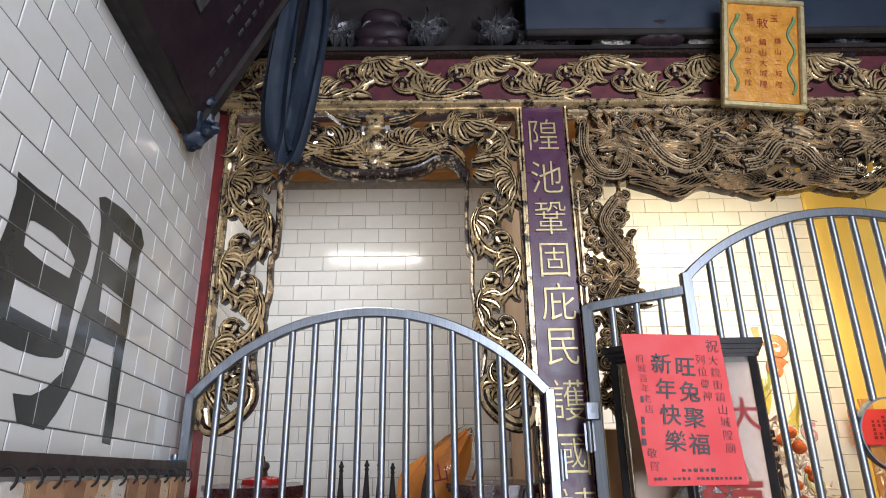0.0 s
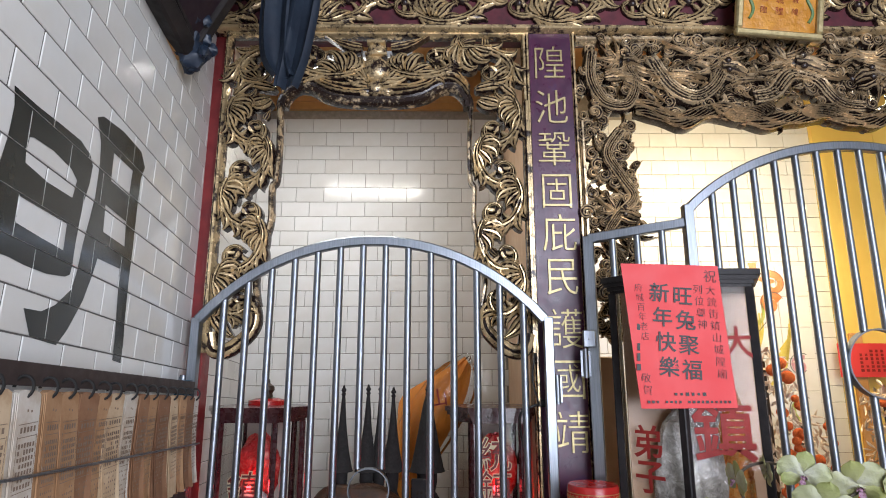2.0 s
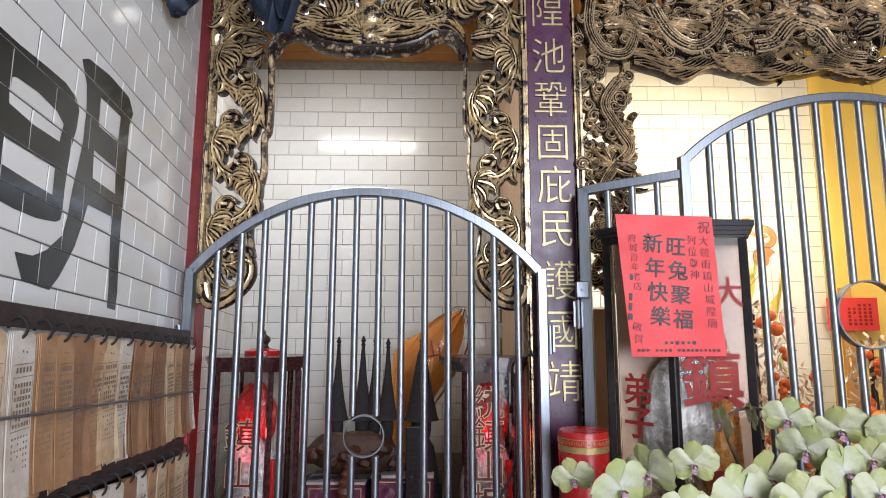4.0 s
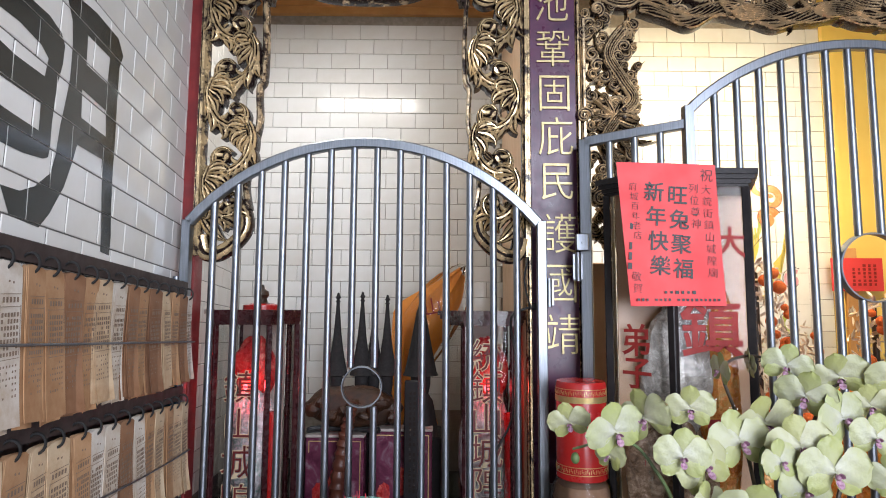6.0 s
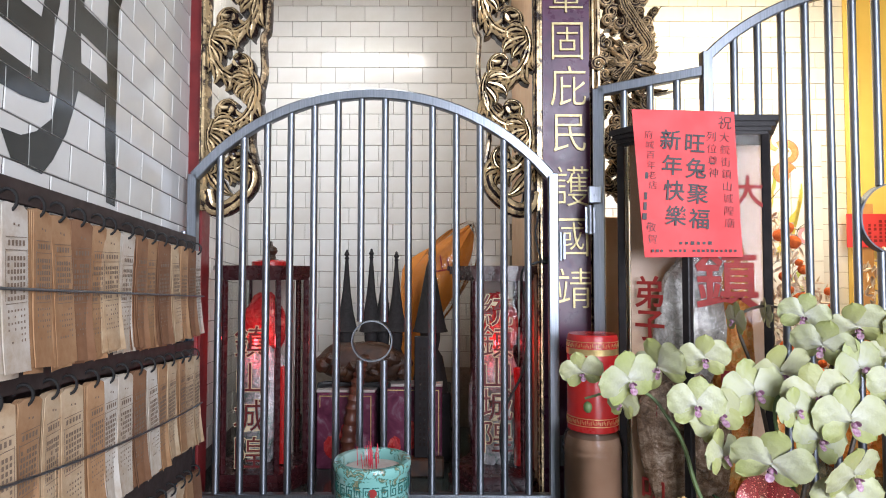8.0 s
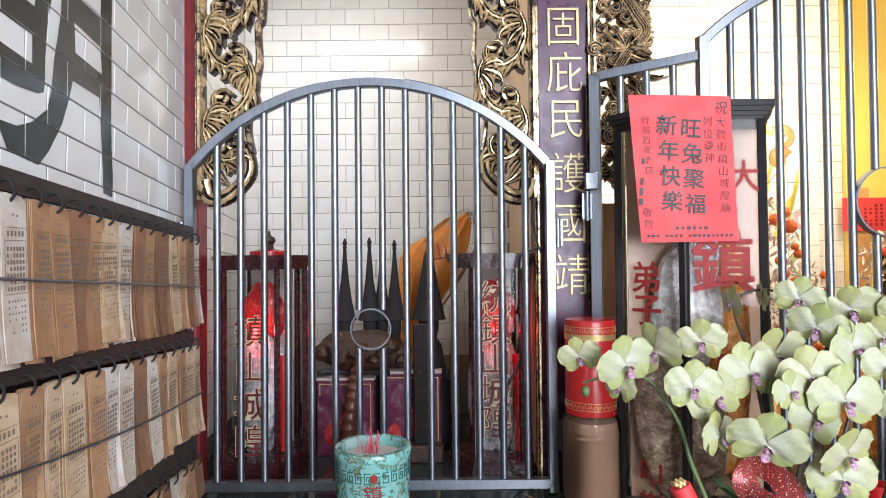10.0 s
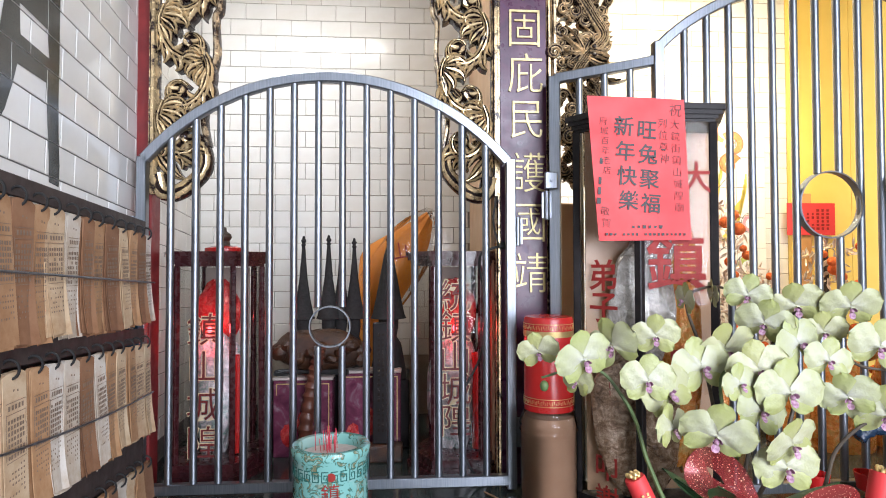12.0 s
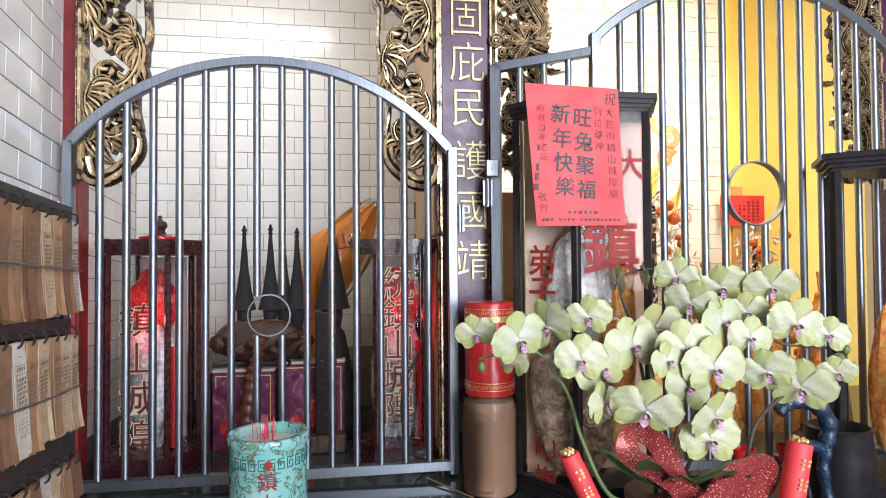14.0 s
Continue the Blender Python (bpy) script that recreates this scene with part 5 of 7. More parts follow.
# ---------------------------------------------------------------- incense pot
pot = thing("incense_pot", (0.048, -0.3, COUNTER), "pale green porcelain incense pot with painted fret and red lettering", "incense pot")
mp_ = pose(0.048, -0.3, COUNTER)
b = bmesh.new()
lathe(b, [(0.0, 0.0), (0.09, 0.0), (0.1, 0.012), (0.108, 0.06), (0.107, 0.235), (0.113, 0.245), (0.114, 0.262), (0.11, 0.268), (0.094, 0.268), (0.09, 0.262), (0.09, 0.235), (0.0, 0.235)], 48, mp_)
part("bowl", b, CELADON, pot, smooth=True)
b = bmesh.new()
lathe(b, [(0.0, 0.246), (0.03, 0.244), (0.06, 0.241), (0.0895, 0.238)], 32, mp_)
part("ash", b, ASH, pot, "grey incense ash", smooth=True)
b = bmesh.new()
TEALDARK = simple("dark_teal_glaze", (0.02, 0.10, 0.09), (0.03, 0.13, 0.11), 20, (0.15, 0.25))
for k in range(26):
    a = 360 * k / 26
    for u0, u1, z0, z1 in ((-0.011, 0.008, 0.013, 0.0155), (-0.011, -0.0085, -0.012, 0.013), (-0.011, 0.008, -0.0145, -0.012), (0.0055, 0.008, -0.012, 0.006), (-0.005, 0.0055, 0.004, 0.0065), (-0.005, -0.0025, -0.006, 0.004)):
        cbox(b, (u0, -0.1085, 0.205 + z0), (u1, -0.1073, 0.205 + z1), 0, mp_ @ pose(0, 0, 0, 0, 0, a))
part("fret_border", b, TEALDARK, pot, "dark teal key fret")
b = bmesh.new()
lathe(b, [(0, 0), (0.012, 0), (0.012, 0.001), (0, 0.001)], 20, pose(0.064, -0.407, COUNTER + 0.205, 90))
part("seal", b, REDTEXT, pot, "round red seal")
for i, ch in enumerate("鎮山城"):
    words("letter", ch, REDTEXT, facing(0.062, -0.4085, COUNTER + 0.158 - 0.058 * i, 7), 0.054, pot, depth=0.001)
for k in range(17):
    b = bmesh.new()
    x, y = 0.045 + rng.gauss(0, 0.016), -0.3 + rng.gauss(0, 0.014)
    sweep(b, [(x, y, COUNTER + 0.236), (x + rng.gauss(0, 0.003), y + rng.gauss(0, 0.003), COUNTER + 0.285 + rng.random() * 0.03)], 0.0011, 6)
    part("incense_stick", b, STICK, pot)

# ---------------------------------------------------------------- orchids


def petal(b, m, L, W, cup, notch=0.0, mi=0):
    """A petal along +x of length L and breadth W, hollowed by cup."""
    nx, ny = 9, 6
    g_ = []
    for i in range(nx + 1):
        s = i / nx
        w = W * (0.12 + 0.88 * min(1, s * 2.0) ** 0.8) * math.sqrt(max(0.0, 1 - max(0.0, (s - 0.42) / 0.58) ** 2.4)) + 0.004 * W
        row = []
        for j in range(ny + 1):
            t = -1 + 2 * j / ny
            z = cup * (s * s * 0.6 + t * t * 0.35 * math.sin(math.pi * s)) + 0.03 * W * math.sin(9 * s + 5 * t)
            row.append(b.verts.new(m @ Vector((L * s * (1 - notch * t * t), w * t * 0.5, z))))
        g_.append(row)
    for i in range(nx):
        for j in range(ny):
            face(b, [g_[i][j], g_[i + 1][j], g_[i + 1][j + 1], g_[i][j + 1]], mi)


def flower_meshes(seed):
    r_ = random.Random(seed)
    b = bmesh.new()
    # local frame: face looks along +z, top is +y
    for a, L, W, cup, h in ((90, 0.52, 0.40, -0.10, 0.0), (222, 0.5, 0.36, -0.10, 0.0), (318, 0.5, 0.36, -0.10, 0.0)):
        petal(b, pose(0, 0, -0.02 + h, 0, 0, a + r_.uniform(-6, 6)) @ pose(0, 0, 0, 0, -6 + r_.uniform(-8, 4), 0), L, W, cup, mi=1)
    for a in (8, 172):
        petal(b, pose(0, 0, 0.01, 0, 0, a + r_.uniform(-6, 6)) @ pose(0, 0, 0, 0, -4 + r_.uniform(-8, 4), 0), 0.55, 0.62, -0.14)
    me = to_mesh("flower", b, (PETAL, SEPAL), 80)
    b = bmesh.new()
    blob(b, pose(0, -0.09, 0.10), 0.045, 0.05, 0.07, 10, 6)
    petal(b, pose(0, -0.10, 0.07, 0, 0, 270) @ pose(0, 0, 0, 0, -25), 0.2, 0.15, 0.1)
    petal(b, pose(0.02, -0.06, 0.05, 0, 0, 20) @ pose(0, 0, 0, 0, -50), 0.14, 0.11, 0.05)
    petal(b, pose(-0.02, -0.06, 0.05, 0, 0, 160) @ pose(0, 0, 0, 0, -50), 0.14, 0.11, 0.05)
    lip = to_mesh("lip", b, LIPMAT, 80)
    return me, lip


KINDS = [flower_meshes(s) for s in range(5)]
orchid = thing("potted_orchid", (1.14, -0.5, COUNTER), "pale green moth orchids in full bloom with ribbon bow", "orchid")
FLOWERS = [(0.61, -0.54, 1.52, 0.8), (0.71, -0.6, 1.51, 1.15), (0.79, -0.58, 1.54, 1.1), (0.7, -0.58, 1.45, 0.7), (0.91, -0.56, 1.56, 0.9),
           (1.01, -0.51, 1.65, 0.7), (1.12, -0.45, 1.66, 0.65), (1.19, -0.5, 1.66, 0.9), (1.21, -0.54, 1.59, 1.05), (1.35, -0.46, 1.63, 1.1),
           (1.47, -0.51, 1.63, 1.1), (1.28, -0.57, 1.54, 1.1), (1.11, -0.53, 1.52, 1.2), (1.5, -0.57, 1.53, 1.15), (1.58, -0.59, 1.5, 0.8),
           (1.03, -0.56, 1.48, 1.2), (1.15, -0.61, 1.48, 1.15), (1.21, -0.64, 1.43, 1.25), (0.92, -0.6, 1.43, 1.15), (1.35, -0.65, 1.42, 1.0)]
FLOWERS += [(1.43, -0.67, 1.38, 1.2), (1.15, -0.62, 1.38, 1.05), (0.99, -0.71, 1.35, 1.25), (1.16, -0.72, 1.33, 1.1), (1.16, -0.7, 1.27, 1.1),
            (1.55, -0.65, 1.41, 0.7), (0.86, -0.63, 1.46, 1.0), (0.91, -0.65, 1.35, 0.9), (1.34, -0.6, 1.5, 0.9), (1.09, -0.63, 1.45, 0.8), (1.40, -0.5, 1.56, 0.9)]
fr = random.Random(5)
for i, (x, y, z, s) in enumerate(FLOWERS):
    me, lip = KINDS[i % 5]
    yaw = fr.uniform(-36, 36) - (18 if x < 0.8 else 0)
    if s < 0.75:
        yaw += fr.choice((-50, 50))
    m = pose(x, y, z, 0, 0, yaw) @ pose(0, 0, 0, 90 + fr.uniform(-8, 26), 0, 0) @ pose(0, 0, 0, 0, 0, fr.uniform(-22, 22)) @ Matrix.Scale(0.127 * s, 4)
    f_ = new("flower", me)
    f_.parent = orchid
    f_.matrix_parent_inverse = Matrix.Translation(-Vector(orchid.location))
    f_.matrix_basis = m
    l_ = new("lip", lip)
    l_.parent = f_
    l_.matrix_basis = Matrix.Scale(0.82, 4)
    tagged(l_, "purple flower lip")
# stems: from the pot up and over to the sprays
ROOT = Vector((1.14, -0.53, 1.05))
SPRAYS = [[(0.95, -0.59, 1.1), (0.878, -0.585, 1.242), (0.849, -0.58, 1.345), (0.813, -0.58, 1.411), (0.765, -0.57, 1.47), (0.70, -0.55, 1.475), (0.62, -0.53, 1.45)],
          [(1.1, -0.5, 1.3), (1.08, -0.46, 1.5), (1.04, -0.46, 1.64), (1.12, -0.44, 1.68), (1.2, -0.46, 1.66)],
          [(1.2, -0.5, 1.3), (1.26, -0.48, 1.5), (1.34, -0.45, 1.6), (1.46, -0.48, 1.62)],
          [(1.24, -0.55, 1.25), (1.3, -0.55, 1.42), (1.38, -0.56, 1.5), (1.48, -0.55, 1.47), (1.6, -0.57, 1.46)],
          [(1.12, -0.58, 1.2), (1.07, -0.58, 1.4), (1.1, -0.56, 1.47), (1.2, -0.58, 1.44)],
          [(1.3, -0.6, 1.15), (1.34, -0.62, 1.28), (1.42, -0.64, 1.36), (1.56, -0.63, 1.39)]]
for k, line in enumerate(SPRAYS):
    b = bmesh.new()
    sweep(b, smooth_line([tuple(ROOT + Vector((0.02 * k - 0.05, 0.01, 0)))] + line, 8), lambda s: 0.0062 - 0.003 * s, 8)
    part("stem", b, STEM if k in (0, 4) else DARKSTEM, orchid, "arching flower stem", smooth=True)
for x, y, z, r in ((0.62, -0.56, 1.435, 0.014), (1.60, -0.6, 1.43, 0.022), (1.62, -0.6, 1.46, 0.014)):
    b = bmesh.new()
    blob(b, pose(x, y, z), r * 0.8, r * 0.8, r, 12, 8)
    part("bud", b, STEM, orchid, "green closed bud", smooth=True)
for a, L in ((200, 0.26), (250, 0.22), (285, 0.24), (330, 0.25), (160, 0.22), (230, 0.3), (305, 0.2)):
    b = bmesh.new()
    petal(b, pose(1.14, -0.54, 1.08, 0, 0, a) @ pose(0, 0, 0, 0, -38, 0), L, 0.085, -0.05)
    part("leaf", b, LEAF, orchid, "broad dark leaf", smooth=True)
b = bmesh.new()
lathe(b, [(0, 0), (0.10, 0), (0.13, 0.07), (0.135, 0.11), (0.125, 0.12), (0.0, 0.11)], 28, pose(1.16, -0.53, COUNTER))
part("pot", b, simple("brown_pot", (0.06, 0.03, 0.02), (0.09, 0.05, 0.03), 12), orchid, smooth=True)


def ribbon_strip(pts, w, name_, lean=0.5):
    b = bmesh.new()
    P = [Vector(p) for p in smooth_line(pts, 7)]
    rows = []
    for i, p in enumerate(P):
        t = (P[min(i + 1, len(P) - 1)] - P[max(i - 1, 0)]).normalized()
        o = t.cross(Vector((0.2, 1, lean))).normalized() * w / 2
        n_ = t.cross(o).normalized() * 0.0006
        rows.append([b.verts.new(p - o + n_), b.verts.new(p + n_ + o * 0.0), b.verts.new(p + o + n_), b.verts.new(p + o - n_), b.verts.new(p - n_), b.verts.new(p - o - n_)])
    for p, q in zip(rows, rows[1:]):
        for j in range(6):
            face(b, [p[j], p[(j + 1) % 6], q[(j + 1) % 6], q[j]])
    face(b, rows[0])
    face(b, rows[-1])
    return part("ribbon", b, RIBBON, orchid, name_, smooth=60)


b = bmesh.new()
blob(b, pose(1.19, -0.585, 1.035), 0.15, 0.10, 0.062, 40, 14, 0.05, 17)
part("pot_wrap", b, RIBBON, orchid, "gathered red glitter organza round the pot", smooth=70)
b = bmesh.new()
blob(b, pose(1.165, -0.685, 1.105, 0, 20, 0), 0.038, 0.022, 0.045, 20, 10, 0.07, 23)
part("knot", b, RIBBON, orchid, "knot of the bow", smooth=70)
RT = "translucent red ribbon with gold dots"
ribbon_strip([(1.16, -0.66, 1.10), (1.06, -0.66, 1.17), (0.98, -0.64, 1.22), (1.0, -0.62, 1.27), (1.06, -0.64, 1.24), (1.1, -0.66, 1.14), (1.14, -0.67, 1.1)], 0.06, RT)
ribbon_strip([(1.16, -0.67, 1.09), (1.24, -0.67, 1.17), (1.33, -0.65, 1.18), (1.34, -0.63, 1.11), (1.25, -0.65, 1.09), (1.17, -0.67, 1.09)], 0.07, RT)
ribbon_strip([(1.15, -0.68, 1.1), (1.08, -0.69, 1.04), (1.0, -0.67, 1.03), (0.96, -0.65, 1.0)], 0.06, RT)
ribbon_strip([(1.16, -0.69, 1.1), (1.2, -0.69, 1.14), (1.26, -0.68, 1.13), (1.32, -0.67, 1.06), (1.4, -0.65, 1.03)], 0.075, RT)
ribbon_strip([(1.12, -0.69, 1.08), (1.16, -0.7, 1.12), (1.2, -0.69, 1.07), (1.17, -0.68, 1.03), (1.12, -0.69, 1.07)], 0.06, RT)


def firecracker(top, foot, r, seed):
    t_ = thing("firecracker_ornament", foot, "red tube ornament with gold trim and brush lettering", "ornament", "firecracker ornaments")
    a_, c_ = Vector(foot), Vector(top)
    m = Matrix.Translation(a_) @ (c_ - a_).to_track_quat("Z", "Y").to_matrix().to_4x4()
    L = (c_ - a_).length
    b = bmesh.new()
    lathe(b, [(0, 0), (r * 0.96, 0), (r, 0.004), (r, L - 0.004), (r * 0.96, L), (0, L)], 24, m)
    part("tube", b, PAPER_RED, t_, smooth=True)
    b = bmesh.new()
    for k in range(9):
        an = k * 2.4
        blob(b, m @ pose(r * 0.5 * math.cos(an), r * 0.5 * math.sin(an), L + 0.004 + 0.003 * (k % 3)), 0.006, 0.006, 0.007, 8, 5)
    tagged(part("gold_beads", b, GOLD, t_, "tuft of gold beads"), kind="stuff")
    q = facing(0, 0, 0)
    along = (c_ - a_).normalized()
    roll = -math.degrees(math.atan2(along.x, along.z))
    for k, f in enumerate((0.78, 0.55, 0.32)):
        p = a_.lerp(c_, f) + Vector((0, -r - 0.0015, 0))
        bars_of_print("letter_bars", t_, facing(p.x, p.y, p.z, 0, 0, roll), r * 1.0, r * 1.1, 2, GOLD, seed + k, 3)


firecracker((0.835, -0.6, 1.215), (0.92, -0.62, 1.03), 0.026, 3)
firecracker((1.43, -0.66, 1.235), (1.375, -0.68, 1.03), 0.030, 9)

for i, x in enumerate((1.535, 1.70)):
    cup = thing("offering_cup", (x, -0.27, COUNTER), "small translucent red plastic offering cup", "cup", "offering cups")
    b = bmesh.new()
    lathe(b, [(0, 0), (0.03, 0), (0.028, 0.006), (0.008, 0.015), (0.008, 0.075), (0.03, 0.09), (0.038, 0.14), (0.036, 0.14), (0.028, 0.093), (0, 0.082)], 24, pose(x, -0.27, COUNTER))
    part("bowl", b, LID_RED, cup, smooth=True)

twig = thing("incense_twig", (0.62, -0.13, COUNTER), "thin brown incense stick lying by the gate foot", "incense stick")
b = bmesh.new()
sweep(b, [(0.53, -0.03, COUNTER + 0.012), (0.60, -0.12, COUNTER + 0.006), (0.66, -0.2, COUNTER + 0.004)], 0.003, 6)
part("stem", b, simple("brown_twig", (0.16, 0.09, 0.04), (0.24, 0.14, 0.07), 30), twig, smooth=True)

urn = thing("dragon_urn", (1.77, -0.40, COUNTER), "dark blue glazed urn with scrolled dragon handle", "urn")
b = bmesh.new()
sweep(b, smooth_line([(1.53, -0.45, 1.255), (1.56, -0.45, 1.28), (1.61, -0.45, 1.288), (1.66, -0.45, 1.268), (1.692, -0.45, 1.21), (1.68, -0.45, 1.145), (1.672, -0.45, 1.08), (1.69, -0.45, 0.97)], 8), lambda s: 0.017 + 0.008 * math.sin(math.pi * min(1, s * 1.2)) + 0.002 * math.sin(60 * s), 14)
part("handle", b, BLUEGLAZE, urn, "scrolled dark blue handle", smooth=True)
b = bmesh.new()
sweep(b, smooth_line([(1.68, -0.45, 1.12), (1.65, -0.452, 1.15), (1.60, -0.455, 1.15), (1.572, -0.455, 1.12), (1.572, -0.455, 1.085), (1.598, -0.455, 1.075), (1.608, -0.455, 1.1)], 8), lambda s: 0.02 - 0.009 * s, 12)
part("scroll", b, BLUEGLAZE, urn, "curled scroll of the handle", smooth=True)
b = bmesh.new()
lathe(b, [(0, 0), (0.07, 0), (0.085, 0.05), (0.095, 0.15), (0.085, 0.22), (0.09, 0.235), (0.08, 0.24), (0.07, 0.2), (0.0, 0.2)], 28, pose(1.77, -0.40, COUNTER))
part("body", b, BLACKWOOD, urn, "near-black glazed body", smooth=True)

# ---------------------------------------------------------------- rack of fortune slips on the left wall
rack = thing("slip_rack", (-0.62, -0.1, COUNTER), "slotted steel rack with dark boards for paper slips", "rack")
RACK = 0.062                          # how far the boards stand out of the wall
rm = lambda y: Matrix.Translation(left(y, 0, RACK)) @ pose(0, 0, 0, 0, 0, LYAW)

for y in (-0.085, -1.6):
    b = bmesh.new()
    cbox(b, (-0.058, 0.03, COUNTER), (0.0, 0.033, 1.893), 0.001, rm(y))
    cbox(b, (-0.003, -0.002, COUNTER), (0.0, 0.03, 1.893), 0.001, rm(y))
    part("upright", b, BLUESTEEL, rack, "blue slotted steel angle")
    b = bmesh.new()
    for k in range(27):
        cbox(b, (-0.036, 0.0288, COUNTER + 0.02 + k * 0.034), (-0.024, 0.0342, COUNTER + 0.036 + k * 0.034), 0.0005, rm(y))
        cbox(b, (-0.0045, 0.008, COUNTER + 0.02 + k * 0.034), (0.0012, 0.018, COUNTER + 0.036 + k * 0.034), 0.0005, rm(y))
    tagged(part("slot", b, simple("slot_light", (0.3, 0.3, 0.3), (0.4, 0.4, 0.38), 20), rack), kind="stuff")
    b = bmesh.new()
    lathe(b, [(0, 0), (0.009, 0), (0.009, 0.004), (0.006, 0.006), (0, 0.006)], 12, rm(y) @ pose(0.002, 0.018, 1.868, 0, 90, 0))
    part("bolt", b, STEEL, rack, "steel bolt head", smooth=True)
for z0, z1, fall in ((1.843, 1.884, -0.045), (1.484, 1.530, -0.07), (1.085, 1.17, -0.11)):
    b = bmesh.new()
    prism(b, [(-1.62, z0 - fall * 1.62), (-0.06, z0 + fall * -0.06), (-0.06, z1 + fall * -0.06), (-1.62, z1 - fall * 1.62)], RACK, RACK + 0.011, left)
    part("board", b, BROWNBOARD, rack, "dark stained board")
b = bmesh.new()
prism(b, [(-1.62, 1.10), (-0.075, 1.05), (-0.075, 1.83), (-1.62, 1.90)], 0.004, 0.02, left)
part("back_board", b, BROWNBOARD, rack, "dark back board")
b = bmesh.new()
cbox(b, (-0.02, 0.034, 1.28), (-0.016, 0.085, 1.33), 0.001, rm(-0.085) @ pose(0, 0, 0, 0, 0, 0))
part("bracket", b, BLUESTEEL, rack, "blue steel bracket")

PAD_W, PAD_H = 0.072, 0.285
bend = lambda q, seed: 0.005 * math.sin(2.2 * q + seed) + (0.008 + 0.004 * (seed % 3)) * q ** 3


def slip_mesh(seed, k, paper):
    """One sheet of a pad; k counts from the wall, the front one falls straight with its foot lifting a little."""
    r_ = random.Random(seed * 7 + k)
    b = bmesh.new()
    n, nw = 12, 6
    sk, grow = r_.uniform(-0.006, 0.006) * (4 - k), 1 + 0.012 * (4 - k) * r_.uniform(-1, 1)
    fold = r_.choice((0, 0, 1)) if k == 4 else 0
    cup = r_.uniform(-0.008, 0.01)
    rows = []
    for i in range(n + 1):
        q = i / n
        row = []
        for dx in (0, 0.0011):
            for j in range(nw + 1):
                t = -1 + 2 * j / nw
                hw = PAD_W / 2 * (0.97 + 0.03 * q)
                x = 0.003 * k + bend(q, seed) + cup * t * t * q + dx
                y, z = t * hw + sk * q, -PAD_H * grow * q - 0.004 * t * math.sin(seed)
                if fold and q > 0.8 and t > 0.2:
                    x += 0.03 * (q - 0.8) * (t - 0.2) * 5
                    z += 0.05 * (q - 0.8) * (t - 0.2) * 5
                if i == 0 and abs(t) > 0.9:
                    z -= 0.006
                row.append(b.verts.new((x, y, z)))
        rows.append(row)
    m = nw + 1
    for p, q in zip(rows, rows[1:]):
        for j in range(nw):
            face(b, [p[j], p[j + 1], q[j + 1], q[j]])
            face(b, [p[m + j], p[m + j + 1], q[m + j + 1], q[m + j]])
        face(b, [p[0], p[m], q[m], q[0]])
        face(b, [p[nw], p[m + nw], q[m + nw], q[nw]])
    for r in (rows[0], rows[-1]):
        for j in range(nw):
            face(b, [r[j], r[j + 1], r[m + j + 1], r[m + j]])
    return to_mesh("sheet", b, paper, 60)


def print_mesh(seed):
    """The print of a slip as rows of small plain bars: a heading, a ruled box of verse in columns, a table below."""
    r_ = random.Random(seed)
    b = bmesh.new()

    def bar(y, z, w, h):
        q = -z / PAD_H
        x = 0.003 * 4 + bend(q, seed) + 0.0011 + 0.0016
        cbox(b, (x, y - w / 2, z - h / 2), (x + 0.0003, y + w / 2, z + h / 2), 0)

    for j in range(5):
        bar(-0.02 + 0.010 * j, -0.066, 0.0052, 0.0095)
    bar(-0.006, -0.034, 0.004, 0.004)
    bar(0.006, -0.036, 0.004, 0.004)
    for z in (-0.056, -0.078):
        bar(0, z, 0.058, 0.0011)
    bar(0, -0.168, 0.058, 0.0011)
    for y in (-0.029, 0.029):
        for z in (-0.09, -0.118, -0.148):
            bar(y, z, 0.0009, 0.03)
    for c_ in range(6):
        for k in range(7):
            if r_.random() > 0.08:
                bar(-0.022 + 0.0086 * c_ + r_.uniform(-0.0006, 0.0006), -0.092 - 0.0112 * k, 0.0048, r_.uniform(0.0062, 0.0085))
    for c_ in range(6):
        for k in range(6):
            if r_.random() > 0.25:
                bar(-0.022 + 0.0086 * c_, -0.180 - 0.0105 * k, 0.003, r_.uniform(0.003, 0.005))
    return to_mesh("print", b, DIMTEXT)


PAPERS = [pad_paper("white_slip_paper", (0.62, 0.58, 0.52), (0.56, 0.50, 0.42)), pad_paper("cream_slip_paper", (0.58, 0.45, 0.30), (0.52, 0.38, 0.24)),
          pad_paper("tan_slip_paper", (0.46, 0.275, 0.145), (0.39, 0.225, 0.115)), pad_paper("brown_slip_paper", (0.28, 0.145, 0.075), (0.21, 0.105, 0.055))]
PAD_LABEL = ("pad of white paper fortune slips hung on a hook", "pad of cream paper fortune slips hung on a hook",
             "pad of tan aged paper fortune slips hung on a hook", "pad of brown stained paper fortune slips hung on a hook")
SLIPS = {(s_, p_): [slip_mesh(s_, k, PAPERS[p_]) for k in range(5)] for s_ in range(4) for p_ in range(4)}
PRINTS = [print_mesh(s_) for s_ in range(4)]
hook_b = bmesh.new()
sweep(hook_b, [(0.002 + 0.016 * math.sin(a), 0, 0.010 + 0.019 * math.cos(a)) for a in np.linspace(-1.6, 3.4, 14)], 0.003, 6)
HOOK = to_mesh("hook", hook_b, CABLE, 60)
pr = random.Random(3)
